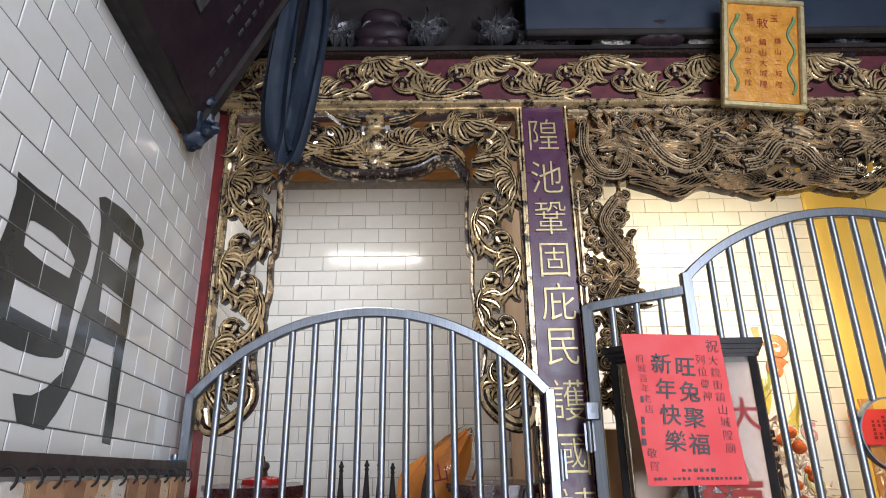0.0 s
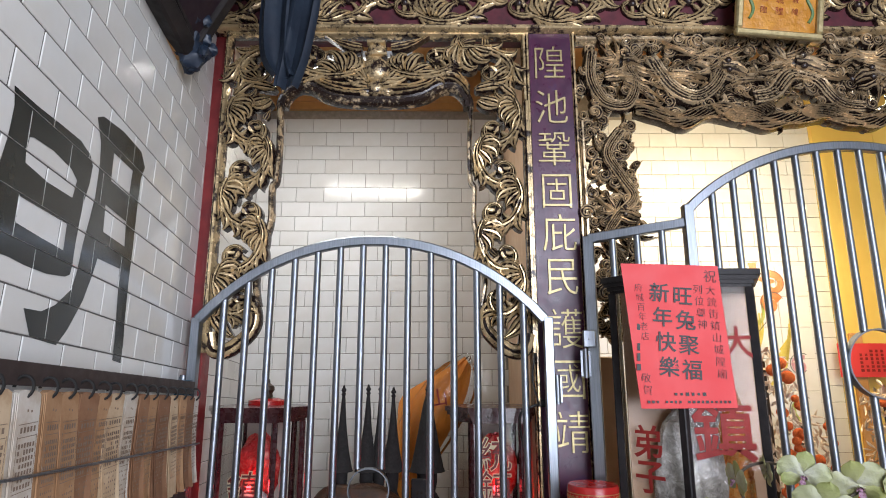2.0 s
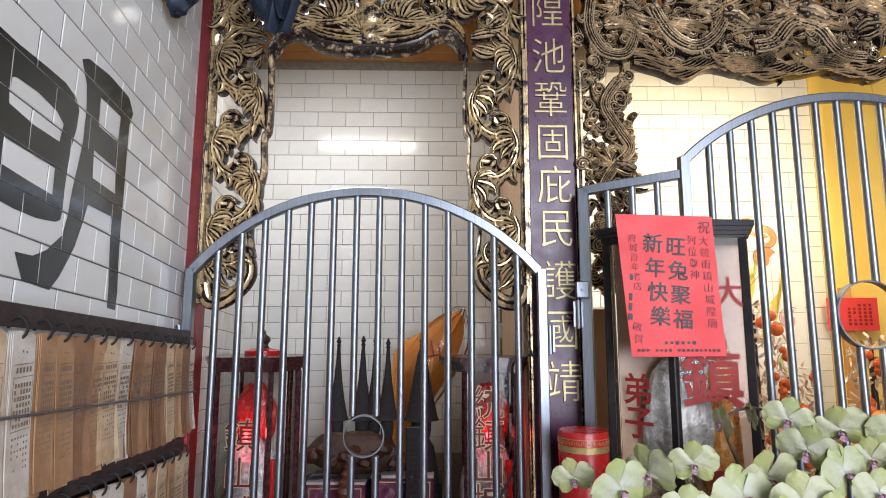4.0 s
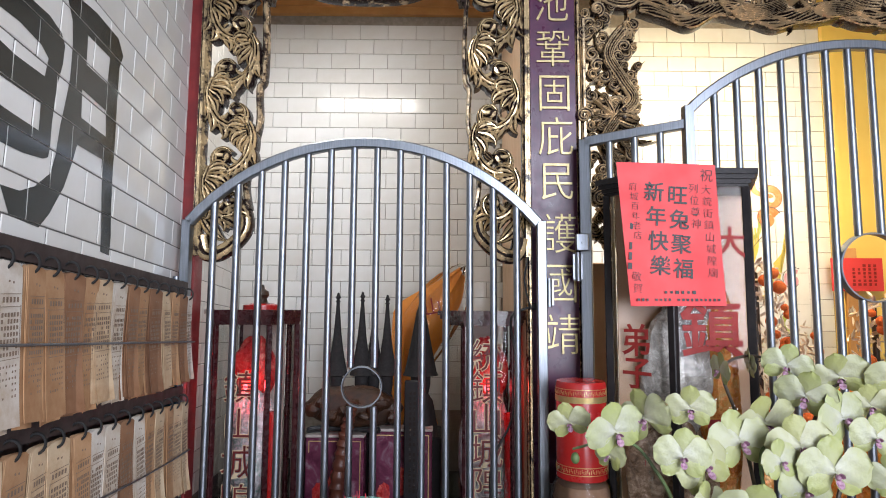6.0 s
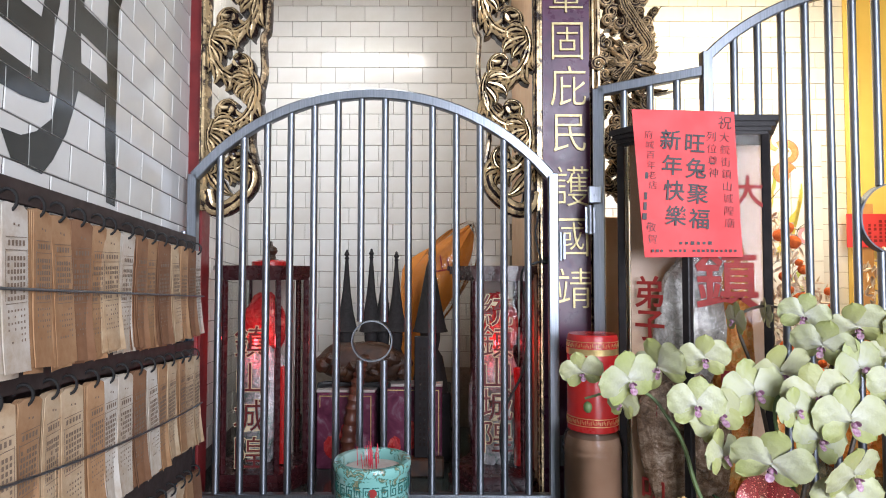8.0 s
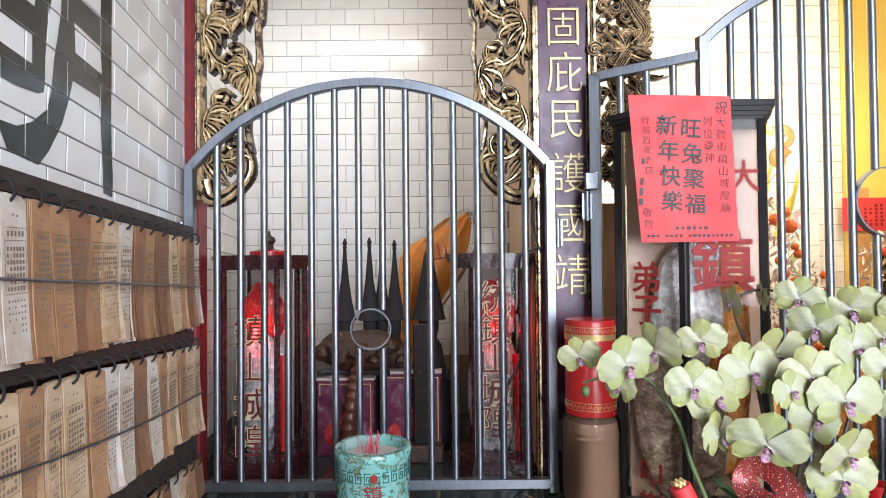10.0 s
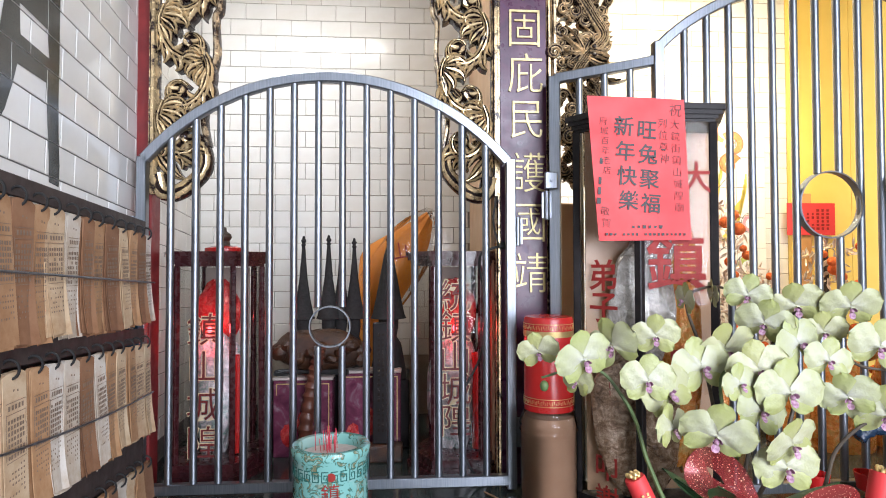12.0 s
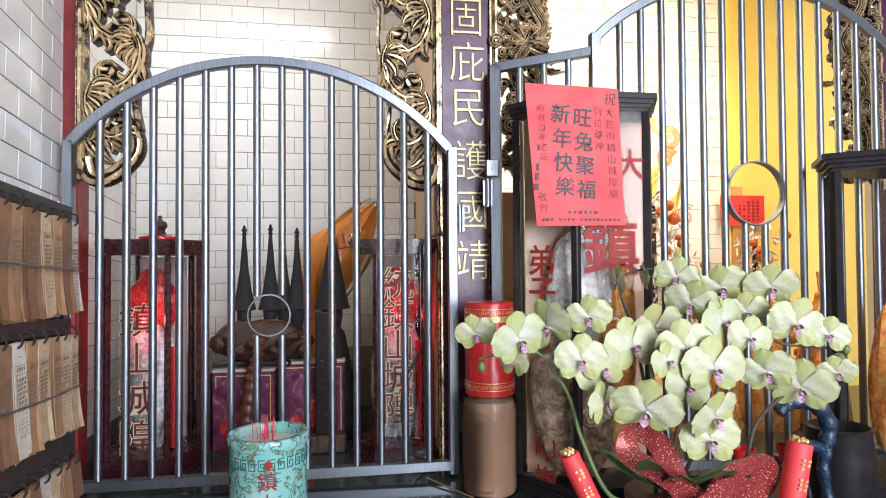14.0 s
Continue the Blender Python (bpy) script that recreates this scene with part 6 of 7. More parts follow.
# hooks along the rack, each with the paper it carries (0 white to 3 brown)
ROW_TOP = [(-1.26, 2), (-1.18, 1), (-1.095, 0), (-1.015, 2), (-0.947, 2), (-0.87, 3), (-0.787, 2), (-0.73, 1), (-0.636, 0), (-0.564, 3), (-0.49, 2), (-0.41, 3), (-0.322, 1), (-0.241, 2), (-0.167, 3), (-0.095, 0)]
ROW_MID = [(-1.28, 1), (-1.2, 2), (-1.12, 1), (-1.034, 2), (-0.954, 1), (-0.887, 1), (-0.797, 2), (-0.724, 0), (-0.649, 0), (-0.565, 3), (-0.479, 0), (-0.407, 2), (-0.332, 1), (-0.247, 2), (-0.181, 1), (-0.10, 1)]
ROW_LOW = [(y + 0.03, (k * 5) % 4) for k, (y, p_) in enumerate(ROW_MID)]
for z0, fall, drop, row in ((1.835, -0.044, 1.0, ROW_TOP), (1.480, -0.065, 1.0, ROW_MID), (1.085, -0.10, 0.42, ROW_LOW)):
    for k, (y, paper) in enumerate(row):
        pad = thing("fortune_slips", left(y + 0.012, z0 + fall * y, RACK + 0.013), PAD_LABEL[paper], "paper slips", "fortune slips on the rack")
        seed = pr.randrange(4)
        gap = (row[k + 1][0] - y) if k + 1 < len(row) else 0.075
        turn = pose(0, 0, 0, pr.uniform(-1.2, 1.2), pr.uniform(-1.5, 0.5), LYAW + pr.uniform(-4, 4)) @ Matrix.Diagonal((1, max(0.86, min(1.2, gap / 0.074)), drop * pr.uniform(0.97, 1.02), 1))
        for sheet in SLIPS[seed, paper]:
            s_ = new("sheet", sheet)
            s_.parent = pad
            s_.matrix_basis = turn.copy()
        hk = new("hook", HOOK)
        hk.parent = pad
        hk.matrix_basis = pose(0.008, -0.006, -0.004, 0, 0, LYAW)
        tagged(hk, "dark wire hook")
        if drop == 1.0:
            o_ = new("print", PRINTS[seed])
            o_.parent = pad
            o_.matrix_basis = turn.copy()
            tagged(o_, kind="stuff")
for z, fall, sag in ((1.681, -0.055, 0.0), (1.322, -0.03, 0.055)):
    b = bmesh.new()
    sweep(b, [left(y, z + fall * y + sag * y * y, RACK + 0.04) for y in np.linspace(-1.6, -0.055, 14)], 0.0028, 6)
    part("wire", b, STEEL, rack, "thin steel retaining wire")

# ---------------------------------------------------------------- inside the side shrine
step = thing("altar_step", (-0.02, 0.62, COUNTER), "dark wooden altar step behind the offerings", "altar step")
b = bmesh.new()
cbox(b, (-0.32, 0.5, COUNTER), (0.27, 0.76, 1.25), 0.006)
part("block", b, BLACKWOOD, step)
for i, (x0, x1, z1, yy) in enumerate(((-0.285, -0.045, 1.268, 0.40), (-0.02, 0.235, 1.292, 0.41))):
    gb = thing("gift_box", ((x0 + x1) / 2, yy, COUNTER), "purple printed gift box with gold rim", "gift box", "gift boxes")
    b = bmesh.new()
    cbox(b, (x0, yy, COUNTER), (x1, yy + 0.085, z1), 0.004)
    part("carton", b, GIFTBOX, gb)
    b = bmesh.new()
    for a_, c_ in (((x0 + 0.012, z1 - 0.016), (x1 - 0.012, z1 - 0.012)), ((x0 + 0.012, z1 - 0.06), (x0 + 0.016, z1 - 0.016)), ((x1 - 0.016, COUNTER + 0.02), (x1 - 0.012, z1 - 0.016))):
        cbox(b, (a_[0], yy - 0.0025, a_[1]), (c_[0], yy - 0.0005, c_[1]))
    part("gold_rim", b, GOLD, gb, "printed gold rim")
    b = bmesh.new()
    blob(b, pose(x0 + 0.13, yy - 0.003, COUNTER + 0.14), 0.03, 0.002, 0.05, 14, 8, 0.12, i)
    blob(b, pose(x0 + 0.06, yy - 0.003, COUNTER + 0.09), 0.026, 0.002, 0.04, 14, 8, 0.12, i + 5)
    part("printed_picture", b, FOIL_RED, gb, "printed flower picture")
    b = bmesh.new()
    cbox(b, (x0 - 0.002, yy - 0.002, z1), (x1 + 0.002, yy + 0.087, z1 + 0.012), 0.003)
    part("lid", b, simple("pale_lid", (0.42, 0.36, 0.33), (0.5, 0.44, 0.4), 10), gb, "pale lid")
log = thing("carved_log", (-0.09, 0.44, 1.30), "carved driftwood log with knots and hollows", "carving")
b = bmesh.new()
blob(b, pose(-0.1, 0.45, 1.385), 0.2, 0.06, 0.085, 30, 14, 0.06, 9)
for k in range(9):
    blob(b, pose(-0.26 + 0.042 * k, 0.405, 1.38 + 0.03 * math.sin(k * 2.1), 20 * k, 0, 30 * k), 0.035, 0.02, 0.028, 12, 8, 0.12, k)
parts_by_island("wood", b, DRIFTWOOD, log, smooth=40)
b = bmesh.new()
for k in range(4):
    sweep(b, [(-0.13 + 0.15 * math.cos(a), 0.40 - 0.03 * math.sin(a), 1.292 + 0.004 * k + 0.004 * math.sin(3 * a + k)) for a in np.linspace(2.9, 6.5, 18)], 0.004, 6)
part("cord", b, CABLE, log, "coiled dark cord")
stick = thing("carved_staff", (-0.12, 0.34, COUNTER), "brown ribbed wooden staff leaning on gift boxes", "staff")
b = bmesh.new()
sweep(b, smooth_line([(-0.145, 0.34, COUNTER), (-0.14, 0.345, 1.1), (-0.12, 0.355, 1.25), (-0.10, 0.36, 1.36), (-0.085, 0.36, 1.42)], 12), lambda s: 0.03 + 0.004 * math.sin(90 * s) - 0.012 * s * s, 14)
part("shaft", b, simple("red_brown_wood", (0.07, 0.02, 0.012), (0.13, 0.045, 0.025), 22, (0.3, 0.5)), stick, smooth=True)
tablet = thing("inscribed_tablet", (0.166, 0.34, COUNTER), "tall black inscribed tablet on a wooden foot", "tablet")
b = bmesh.new()
cbox(b, (0.125, 0.33, COUNTER + 0.07), (0.207, 0.35, 1.51), 0.004)
part("slab", b, BLACKWOOD, tablet)
b = bmesh.new()
cbox(b, (0.085, 0.31, COUNTER), (0.245, 0.37, COUNTER + 0.07), 0.006)
part("foot", b, DRIFTWOOD, tablet, "brown wooden foot")
bars_of_print("carved_letters", tablet, facing(0.166, 0.3285, 1.27), 0.05, 0.4, 3, GILT_DARK, 6, 20)
# small robed figures with tall pointed hats, as plain shapes
for i, (x, yy, tip, w) in enumerate(((-0.186, 0.52, 1.868, 0.05), (-0.078, 0.52, 1.872, 0.052), (-0.028, 0.55, 1.870, 0.046), (0.031, 0.53, 1.860, 0.05), (0.18, 0.53, 1.872, 0.078))):
    b = bmesh.new()
    h = tip - 1.25
    plain = w > 0.07
    hat = [(w, 0.26), (w * 0.9, 0.275), (w * (0.72 if plain else 0.62), 0.34), (w * (0.5 if plain else 0.36), 0.43), (w * (0.26 if plain else 0.2), h - 0.09), (0.007, h - 0.045)]
    knob = [(0.011, h - 0.040), (0.006, h - 0.032), (0.012, h - 0.022), (0.006, h - 0.012), (0.005, h - 0.004), (0, h)]
    lathe(b, [(0, 0), (w, 0), (w * 0.95, 0.05), (w * 0.7, 0.15), (w * 0.45, 0.18), (w * 0.55, 0.22), (w * 0.56, 0.255)] + hat + knob, 18, pose(x, yy, 1.25))
    solid("figurine", b, BLACKCLOTH, "small dark robed figurine with tall pointed hat", "figurine", smooth=True, group="pointed-hat figurines")
bag = thing("wrapped_banner", (0.2, 0.72, 1.25), "orange silk banner bundled in clear plastic", "banner")
b = bmesh.new()
g_ = []
LE = smooth_line([(0.03, 1.25), (0.02, 1.5), (0.03, 1.72), (0.06, 1.82), (0.2, 1.91), (0.35, 2.0)], 5)
RE = smooth_line([(0.25, 1.25), (0.2, 1.42), (0.2, 1.52), (0.29, 1.68), (0.37, 1.84), (0.385, 1.95)], 5)
for i in range(15):
    s = i / 14
    f = s * (len(LE) - 1)
    k = min(int(f), len(LE) - 2)
    l_ = Vector(LE[k]).lerp(Vector(LE[k + 1]), f - k)
    r_ = Vector(RE[k]).lerp(Vector(RE[k + 1]), f - k)
    row = []
    for j in range(11):
        t = j / 10
        q = l_.lerp(r_, t)
        row.append(b.verts.new((q.x + 0.006 * math.sin(9 * s + 3 * t), 0.80 - 0.05 * math.sin(math.pi * t) - 0.014 * math.sin(15 * t + 6 * s), q.y)))
    g_.append(row)
bk = [[b.verts.new((v.co.x, v.co.y + 0.03, v.co.z)) for v in row] for row in g_]
for gg in (g_, bk):
    for i in range(14):
        for j in range(10):
            face(b, [gg[i][j], gg[i + 1][j], gg[i + 1][j + 1], gg[i][j + 1]])
for i in range(14):
    for j in (0, 10):
        face(b, [g_[i][j], g_[i + 1][j], bk[i + 1][j], bk[i][j]])
for j in range(10):
    for i in (0, 14):
        face(b, [g_[i][j], g_[i][j + 1], bk[i][j + 1], bk[i][j]])
part("silk", b, ORANGE_CLOTH, bag, smooth=60)
words("letter", "山", REDTEXT, facing(0.225, 0.735, 1.80, 10, 0, 10), 0.09, bag, depth=0.001)
b = bmesh.new()
blob(b, pose(0.2, 0.77, 1.72, 0, 32, 0), 0.13, 0.075, 0.32, 26, 16, 0.04, 21)
ob = part("plastic_cover", b, PLASTIC, bag, "crinkled clear plastic")
ob.visible_shadow = False

cable = thing("power_cable", (0.6, 0.1, 1.5), "black power cable looping from a plug by the gate", "cable")
b = bmesh.new()
sweep(b, smooth_line([(0.63, 0.07, 1.81), (0.57, 0.05, 1.80), (0.525, 0.05, 1.76), (0.545, 0.06, 1.6), (0.53, 0.06, 1.42), (0.46, 0.06, 1.27), (0.455, 0.07, 1.12), (0.5, 0.08, 1.0), (0.56, 0.09, 0.965)], 8), 0.0045, 8)
part("cord", b, CABLE, cable, smooth=True)
b = bmesh.new()
sweep(b, smooth_line([(0.60, 0.05, 1.80), (0.575, 0.05, 1.9), (0.59, 0.06, 2.0), (0.575, 0.07, 2.12)], 6), 0.003, 6)
part("thin_cord", b, CABLE, cable, "thin cord rising to the carving", smooth=True)
b = bmesh.new()
cbox(b, (0.59, 0.055, 1.798), (0.64, 0.08, 1.824), 0.006)
part("plug", b, CABLE, cable, "black plug", smooth=True)
b = bmesh.new()
cbox(b, (0.635, 0.04, 1.75), (0.655, 0.1, 1.9), 0.004)
part("socket", b, simple("white_socket", (0.7, 0.7, 0.68), (0.75, 0.75, 0.72), 10), cable, "white socket box")

# ---------------------------------------------------------------- main shrine
mural = thing("tile_mural", (1.82, 1.09, 1.3), "painted tile mural of a dragon among clouds", "mural")
MT = 0.168
WHITE_TILE = tile_material("mural_tile", ((0.78, 0.77, 0.72), (0.8, 0.79, 0.75), (0.77, 0.75, 0.7)), "object")
b = bmesh.new()
cbox(b, (-MT / 2 + 0.0012, -0.009, -MT / 2 + 0.0012), (MT / 2 - 0.0012, 0, MT / 2 - 0.0012), 0.002)
MTM = to_mesh("tile", b, WHITE_TILE)
for i in range(5):
    for j in range(8):
        p = back(1.4 + MT * (i + 0.5), 2.50 - MT * (j + 0.5), -0.004)
        o_ = new("tile", MTM)
        o_.parent = mural
        o_.matrix_parent_inverse = Matrix.Translation(-Vector(mural.location))
        o_.matrix_basis = Matrix.Translation(p) @ pose(0, 0, 0, 0, 0, FYAW)
MUR_O = simple("mural_orange", (0.62, 0.16, 0.05), (0.75, 0.3, 0.12), 20, (0.2, 0.3))
MUR_Y = simple("mural_yellow", (0.60, 0.46, 0.08), (0.72, 0.6, 0.16), 30, (0.2, 0.3))
MUR_K = simple("mural_line", (0.05, 0.05, 0.05), (0.1, 0.09, 0.08), 30, (0.3, 0.4))
MUR_G = simple("mural_green", (0.35, 0.42, 0.08), (0.5, 0.55, 0.2), 30, (0.2, 0.3))
MUR_P = simple("mural_pink", (0.6, 0.25, 0.3), (0.7, 0.4, 0.42), 30, (0.2, 0.3))


def brush(name_, material, lines, w0, w1, d):
    """Flat brush strokes on the mural, each a tapering band."""
    for pts in lines:
        b = bmesh.new()
        P = [np.array(p) for p in smooth_line(pts, 6)]
        rows = []
        for i, p in enumerate(P):
            t = P[min(i + 1, len(P) - 1)] - P[max(i - 1, 0)]
            t = t / (np.linalg.norm(t) + 1e-9)
            w = (w0 + (w1 - w0) * i / (len(P) - 1)) / 2
            rows.append((b.verts.new(back(p[0] - t[1] * w, p[1] + t[0] * w, d + 0.006)), b.verts.new(back(p[0] + t[1] * w, p[1] - t[0] * w, d + 0.006))))
        for p, q in zip(rows, rows[1:]):
            face(b, [p[0], p[1], q[1], q[0]])
        part(name_, b, material, mural)


def spiral(u, z, R, a0, turn, n=14):
    return [(u + R * (1 - 0.85 * s) * math.cos(a0 + turn * 8 * s), z + R * (1 - 0.85 * s) * math.sin(a0 + turn * 8 * s)) for s in np.linspace(0, 1, n)]


brush("cloud_stroke", MUR_O, [spiral(2.05, 2.40, 0.062, 2.4, -1), spiral(2.03, 2.29, 0.055, 0.4, 1), [(1.95, 2.52), (1.96, 2.45), (2.0, 2.42)]], 0.045, 0.02, 0.0018)
brush("cloud_stroke", MUR_P, [spiral(2.15, 1.96, 0.05, 1.0, 1), spiral(1.75, 2.3, 0.05, 0.2, -1)], 0.022, 0.01, 0.0018)
brush("cloud_stroke", MUR_G, [spiral(2.13, 1.72, 0.06, 1.0, 1), [(1.86, 2.2), (1.93, 2.18), (1.98, 2.22), (1.98, 2.3)], spiral(1.6, 2.2, 0.05, 0.2, 1)], 0.03, 0.012, 0.0018)
brush("mane_stroke", MUR_Y, [[(1.98 + 0.012 * k, 1.86 + 0.03 * k), (2.07 + 0.008 * k, 1.95 + 0.03 * k), (2.09 + 0.006 * k, 2.06 + 0.03 * k)] for k in range(7)]
      + [[(1.90 + 0.01 * k, 2.06), (1.92 + 0.012 * k, 2.14), (1.91 + 0.016 * k, 2.24)] for k in range(5)], 0.016, 0.008, 0.0018)
brush("outline", MUR_K, [spiral(2.05, 2.40, 0.082, 2.4, -1, 20)[:12], spiral(2.03, 2.29, 0.075, 0.4, 1, 20)[:12], spiral(2.15, 1.96, 0.07, 1.0, 1, 20)[:12], spiral(2.13, 1.72, 0.085, 1.0, 1, 20)[:12],
                         [(1.88, 2.07), (2.0, 2.2), (2.04, 2.26)], [(1.83, 1.7), (1.95, 1.8), (2.1, 1.9)]], 0.004, 0.003, 0.0022)

notice = thing("hung_red_notice", (2.45, 1.08, 1.93), "red paper notice hung on a wooden batten", "notice")
b = bmesh.new()
cbox(b, (2.41, 1.06, COUNTER), (2.475, 1.085, 2.13), 0.004)
part("batten", b, CEDAR, notice, "thin wooden batten")
b = bmesh.new()
cbox(b, (2.33, 1.05, 1.90), (2.60, 1.057, 2.075), 0.001)
part("paper", b, PAPER_RED, notice)
bars_of_print("faint_print", notice, facing(2.5, 1.0485, 1.985), 0.14, 0.12, 5, REDTEXT, 2, 6)


def pompom_tree(name_, cx, cy, z0, z1, spread, n, seed):
    r_ = random.Random(seed)
    t_ = thing(name_, (cx, cy, z0), "altar ornament of orange pompoms and pale tinsel", "altar ornament", "pompom ornaments")
    b = bmesh.new()
    for k in range(n * 16):
        s = r_.random()
        w = spread * (1 - 0.55 * s)
        x, y, z = cx + r_.uniform(-w, w), cy + r_.uniform(-0.1, 0.08), z0 + (z1 - z0) * s
        m = pose(x, y, z, r_.uniform(0, 360), r_.uniform(0, 360), r_.uniform(0, 360))
        petal(b, m, r_.uniform(0.03, 0.06), 0.016, 0.02)
    tagged(part("tinsel", b, TINSEL, t_, "pale metallic tinsel"), kind="stuff")
    b = bmesh.new()
    lathe(b, [(0, 0), (0.04, 0), (0.02, 0.02), (0.012, z1 - z0 - 0.05), (0, z1 - z0 - 0.04)], 12, pose(cx, cy, z0))
    part("stand", b, BRONZE, t_, "thin bronze stand", smooth=True)
    bp = bmesh.new()
    blob(bp, I4, 0.026, 0.026, 0.025, 14, 10, 0.025, 1)
    me = to_mesh("pompom", bp, POM, 60)
    for k in range(n):
        s = k / n
        w = spread * (1 - 0.45 * s)
        o_ = new("pompom", me)
        o_.parent = t_
        o_.matrix_basis = pose(r_.uniform(-w, w), r_.uniform(-0.16, -0.06), (z1 - z0) * (0.05 + 0.95 * s), 0, 0, r_.uniform(0, 360)) @ Matrix.Scale(r_.uniform(0.6, 1.15), 4)


pompom_tree("pompom_ornament", 1.72, 0.66, COUNTER, 2.02, 0.2, 34, 1)
pompom_tree("pompom_ornament", 2.3, 0.72, COUNTER, 1.86, 0.17, 24, 2)
pompom_tree("pompom_ornament", 1.95, 0.8, COUNTER, 1.72, 0.16, 20, 3)
for i, (x, y, h) in enumerate(((2.0, 0.5, 0.52), (2.42, 0.45, 0.56), (1.62, 0.5, 0.4))):
    b = bmesh.new()
    lathe(b, [(0, 0), (0.13, 0), (0.12, 0.1), (0.10, 0.25), (0.07, h * 0.68), (0.035, h * 0.74), (0.05, h * 0.8), (0.052, h * 0.9), (0.03, h * 0.98), (0, h)], 20, pose(x, y, COUNTER))
    solid("altar_figure", b, BROCADE, "seated altar figure draped in orange brocade", "altar figure", smooth=True, group="altar figures")

# ---------------------------------------------------------------- above the carved front
plaque = thing("hanging_plaque", (-0.5, -0.9, 2.95), "dark plum name plaque leaning out from the tiled wall", "plaque")
b = bmesh.new()
lean = radians(25)
out = Vector((0.9917, 0.1289, 0))
pd = out * math.sin(lean) + Vector((0, 0, math.cos(lean)))
pn = out * math.cos(lean) - Vector((0, 0, math.sin(lean)))
p0 = Vector((-0.586, -0.337, 2.964))
mpl = Matrix((Vector((0.1288, -0.9904, 0.05)), pd, pn)).transposed().to_4x4()
mpl.translation = p0
cbox(b, (0, 0, -0.035), (2.2, 0.95, 0.0), 0.004, mpl)
part("panel", b, PLUM, plaque)
for a_, c_ in (((-0.02, -0.03, -0.05), (2.22, 0.03, 0.015)), ((-0.03, -0.03, -0.05), (0.03, 0.98, 0.015))):
    b = bmesh.new()
    cbox(b, a_, c_, 0.008, mpl)
    part("frame", b, DARK, plaque, "dark moulded frame")
for k, (u, v, s) in enumerate(((0.45, 0.34, 0.30), (0.95, 0.34, 0.30))):
    bars_of_print("carved_letters", plaque, mpl @ pose(u, v, 0.001) @ pose(0, 0, 0, 0, 0, 180), s * 0.7, s, 2, SOOT, k, 3, 0.01)
bars_of_print("carved_line", plaque, mpl @ pose(0.13, 0.42, 0.001), 0.03, 0.55, 1, SOOT, 5, 12, 0.004)
bars_of_print("carved_line", plaque, mpl @ pose(0.22, 0.5, 0.001), 0.03, 0.4, 1, SOOT, 6, 9, 0.004)
b = bmesh.new()
prism(b, [(-0.33, 2.945), (-1.7, 3.115), (-1.7, 3.145), (-0.33, 2.975)], 0.0, 0.028, left)
part("wall_batten", b, CEDAR, plaque, "brown wall batten")
# dark strip added to fill the gap where only darkness lies behind
b = bmesh.new()
prism(b, [(-0.33, 2.977), (-1.7, 3.147), (-1.7, 3.175), (-0.33, 3.005)], 0.0, 0.07, left)
part("ledge", b, DARK, plaque, "added dark filler strip behind the plaque")

lion = bmesh.new()
for x, y, z, r in ((-0.60, -0.40, 2.97, 0.055), (-0.585, -0.38, 2.92, 0.045), (-0.575, -0.37, 2.88, 0.035), (-0.555, -0.35, 2.90, 0.022), (-0.61, -0.43, 3.02, 0.045), (-0.55, -0.36, 2.935, 0.02), (-0.545, -0.33, 2.925, 0.018), (-0.63, -0.44, 3.06, 0.03), (-0.59, -0.35, 2.865, 0.018)):
    blob(lion, pose(-0.6 + 1.3 * (x + 0.59), -0.39 + 1.3 * (y + 0.39), 2.955 + 1.35 * (z - 2.95), 20, 10, 40), r * 1.15, r, r * 1.15, 14, 10, 0.14, int(z * 997))
for k in range(14):
    a = k * 0.9
    blob(lion, pose(-0.59 + 0.058 * math.cos(a), -0.39 + 0.05 * math.sin(a), 2.87 + 0.016 * k), 0.017, 0.017, 0.02, 10, 7, 0.14, k)
bmesh.ops.translate(lion, verts=lion.verts, vec=(0.0, 0.02, 0.085))
solid("lion_bracket", lion, BLUEBLACK, "dark carved lion bracket under the plaque", "bracket", smooth=True)

cloth = thing("tied_cloth", (-0.26, -0.3, 2.9), "dark blue cloth strips tied and hanging in folds", "cloth")


def hanging_strip(line, w, seed):
    r_ = random.Random(seed)
    b = bmesh.new()
    P = [Vector(p) for p in smooth_line(line, 8)]
    rows = []
    n = 12
    for i, p in enumerate(P):
        s = i / (len(P) - 1)
        ww = w * (0.75 + 0.35 * math.sin(math.pi * s))
        rows.append([b.verts.new(p + Vector((ww * (j / n - 0.5), 0.016 * math.sin(9 * j / n + 2 * s + seed) + 0.006 * math.sin(20 * j / n), 0))) for j in range(n + 1)] +
                    [b.verts.new(p + Vector((ww * (j / n - 0.5), 0.004 + 0.016 * math.sin(9 * j / n + 2 * s + seed) + 0.006 * math.sin(20 * j / n), 0))) for j in range(n, -1, -1)])
    for p, q in zip(rows, rows[1:]):
        for j in range(len(p)):
            face(b, [p[j], p[(j + 1) % len(p)], q[(j + 1) % len(p)], q[j]])
    face(b, rows[0])
    face(b, rows[-1])
    part("strip", b, NAVY_CLOTH, cloth, "folded dark blue strip", smooth=60)


hanging_strip([(-0.30, -0.30, 3.62), (-0.315, -0.31, 3.4), (-0.33, -0.3, 3.15), (-0.32, -0.3, 2.98), (-0.285, -0.3, 2.90)], 0.10, 1)
hanging_strip([(-0.2, -0.31, 3.62), (-0.195, -0.32, 3.45), (-0.22, -0.31, 3.2), (-0.25, -0.3, 2.98), (-0.275, -0.3, 2.86)], 0.10, 2)

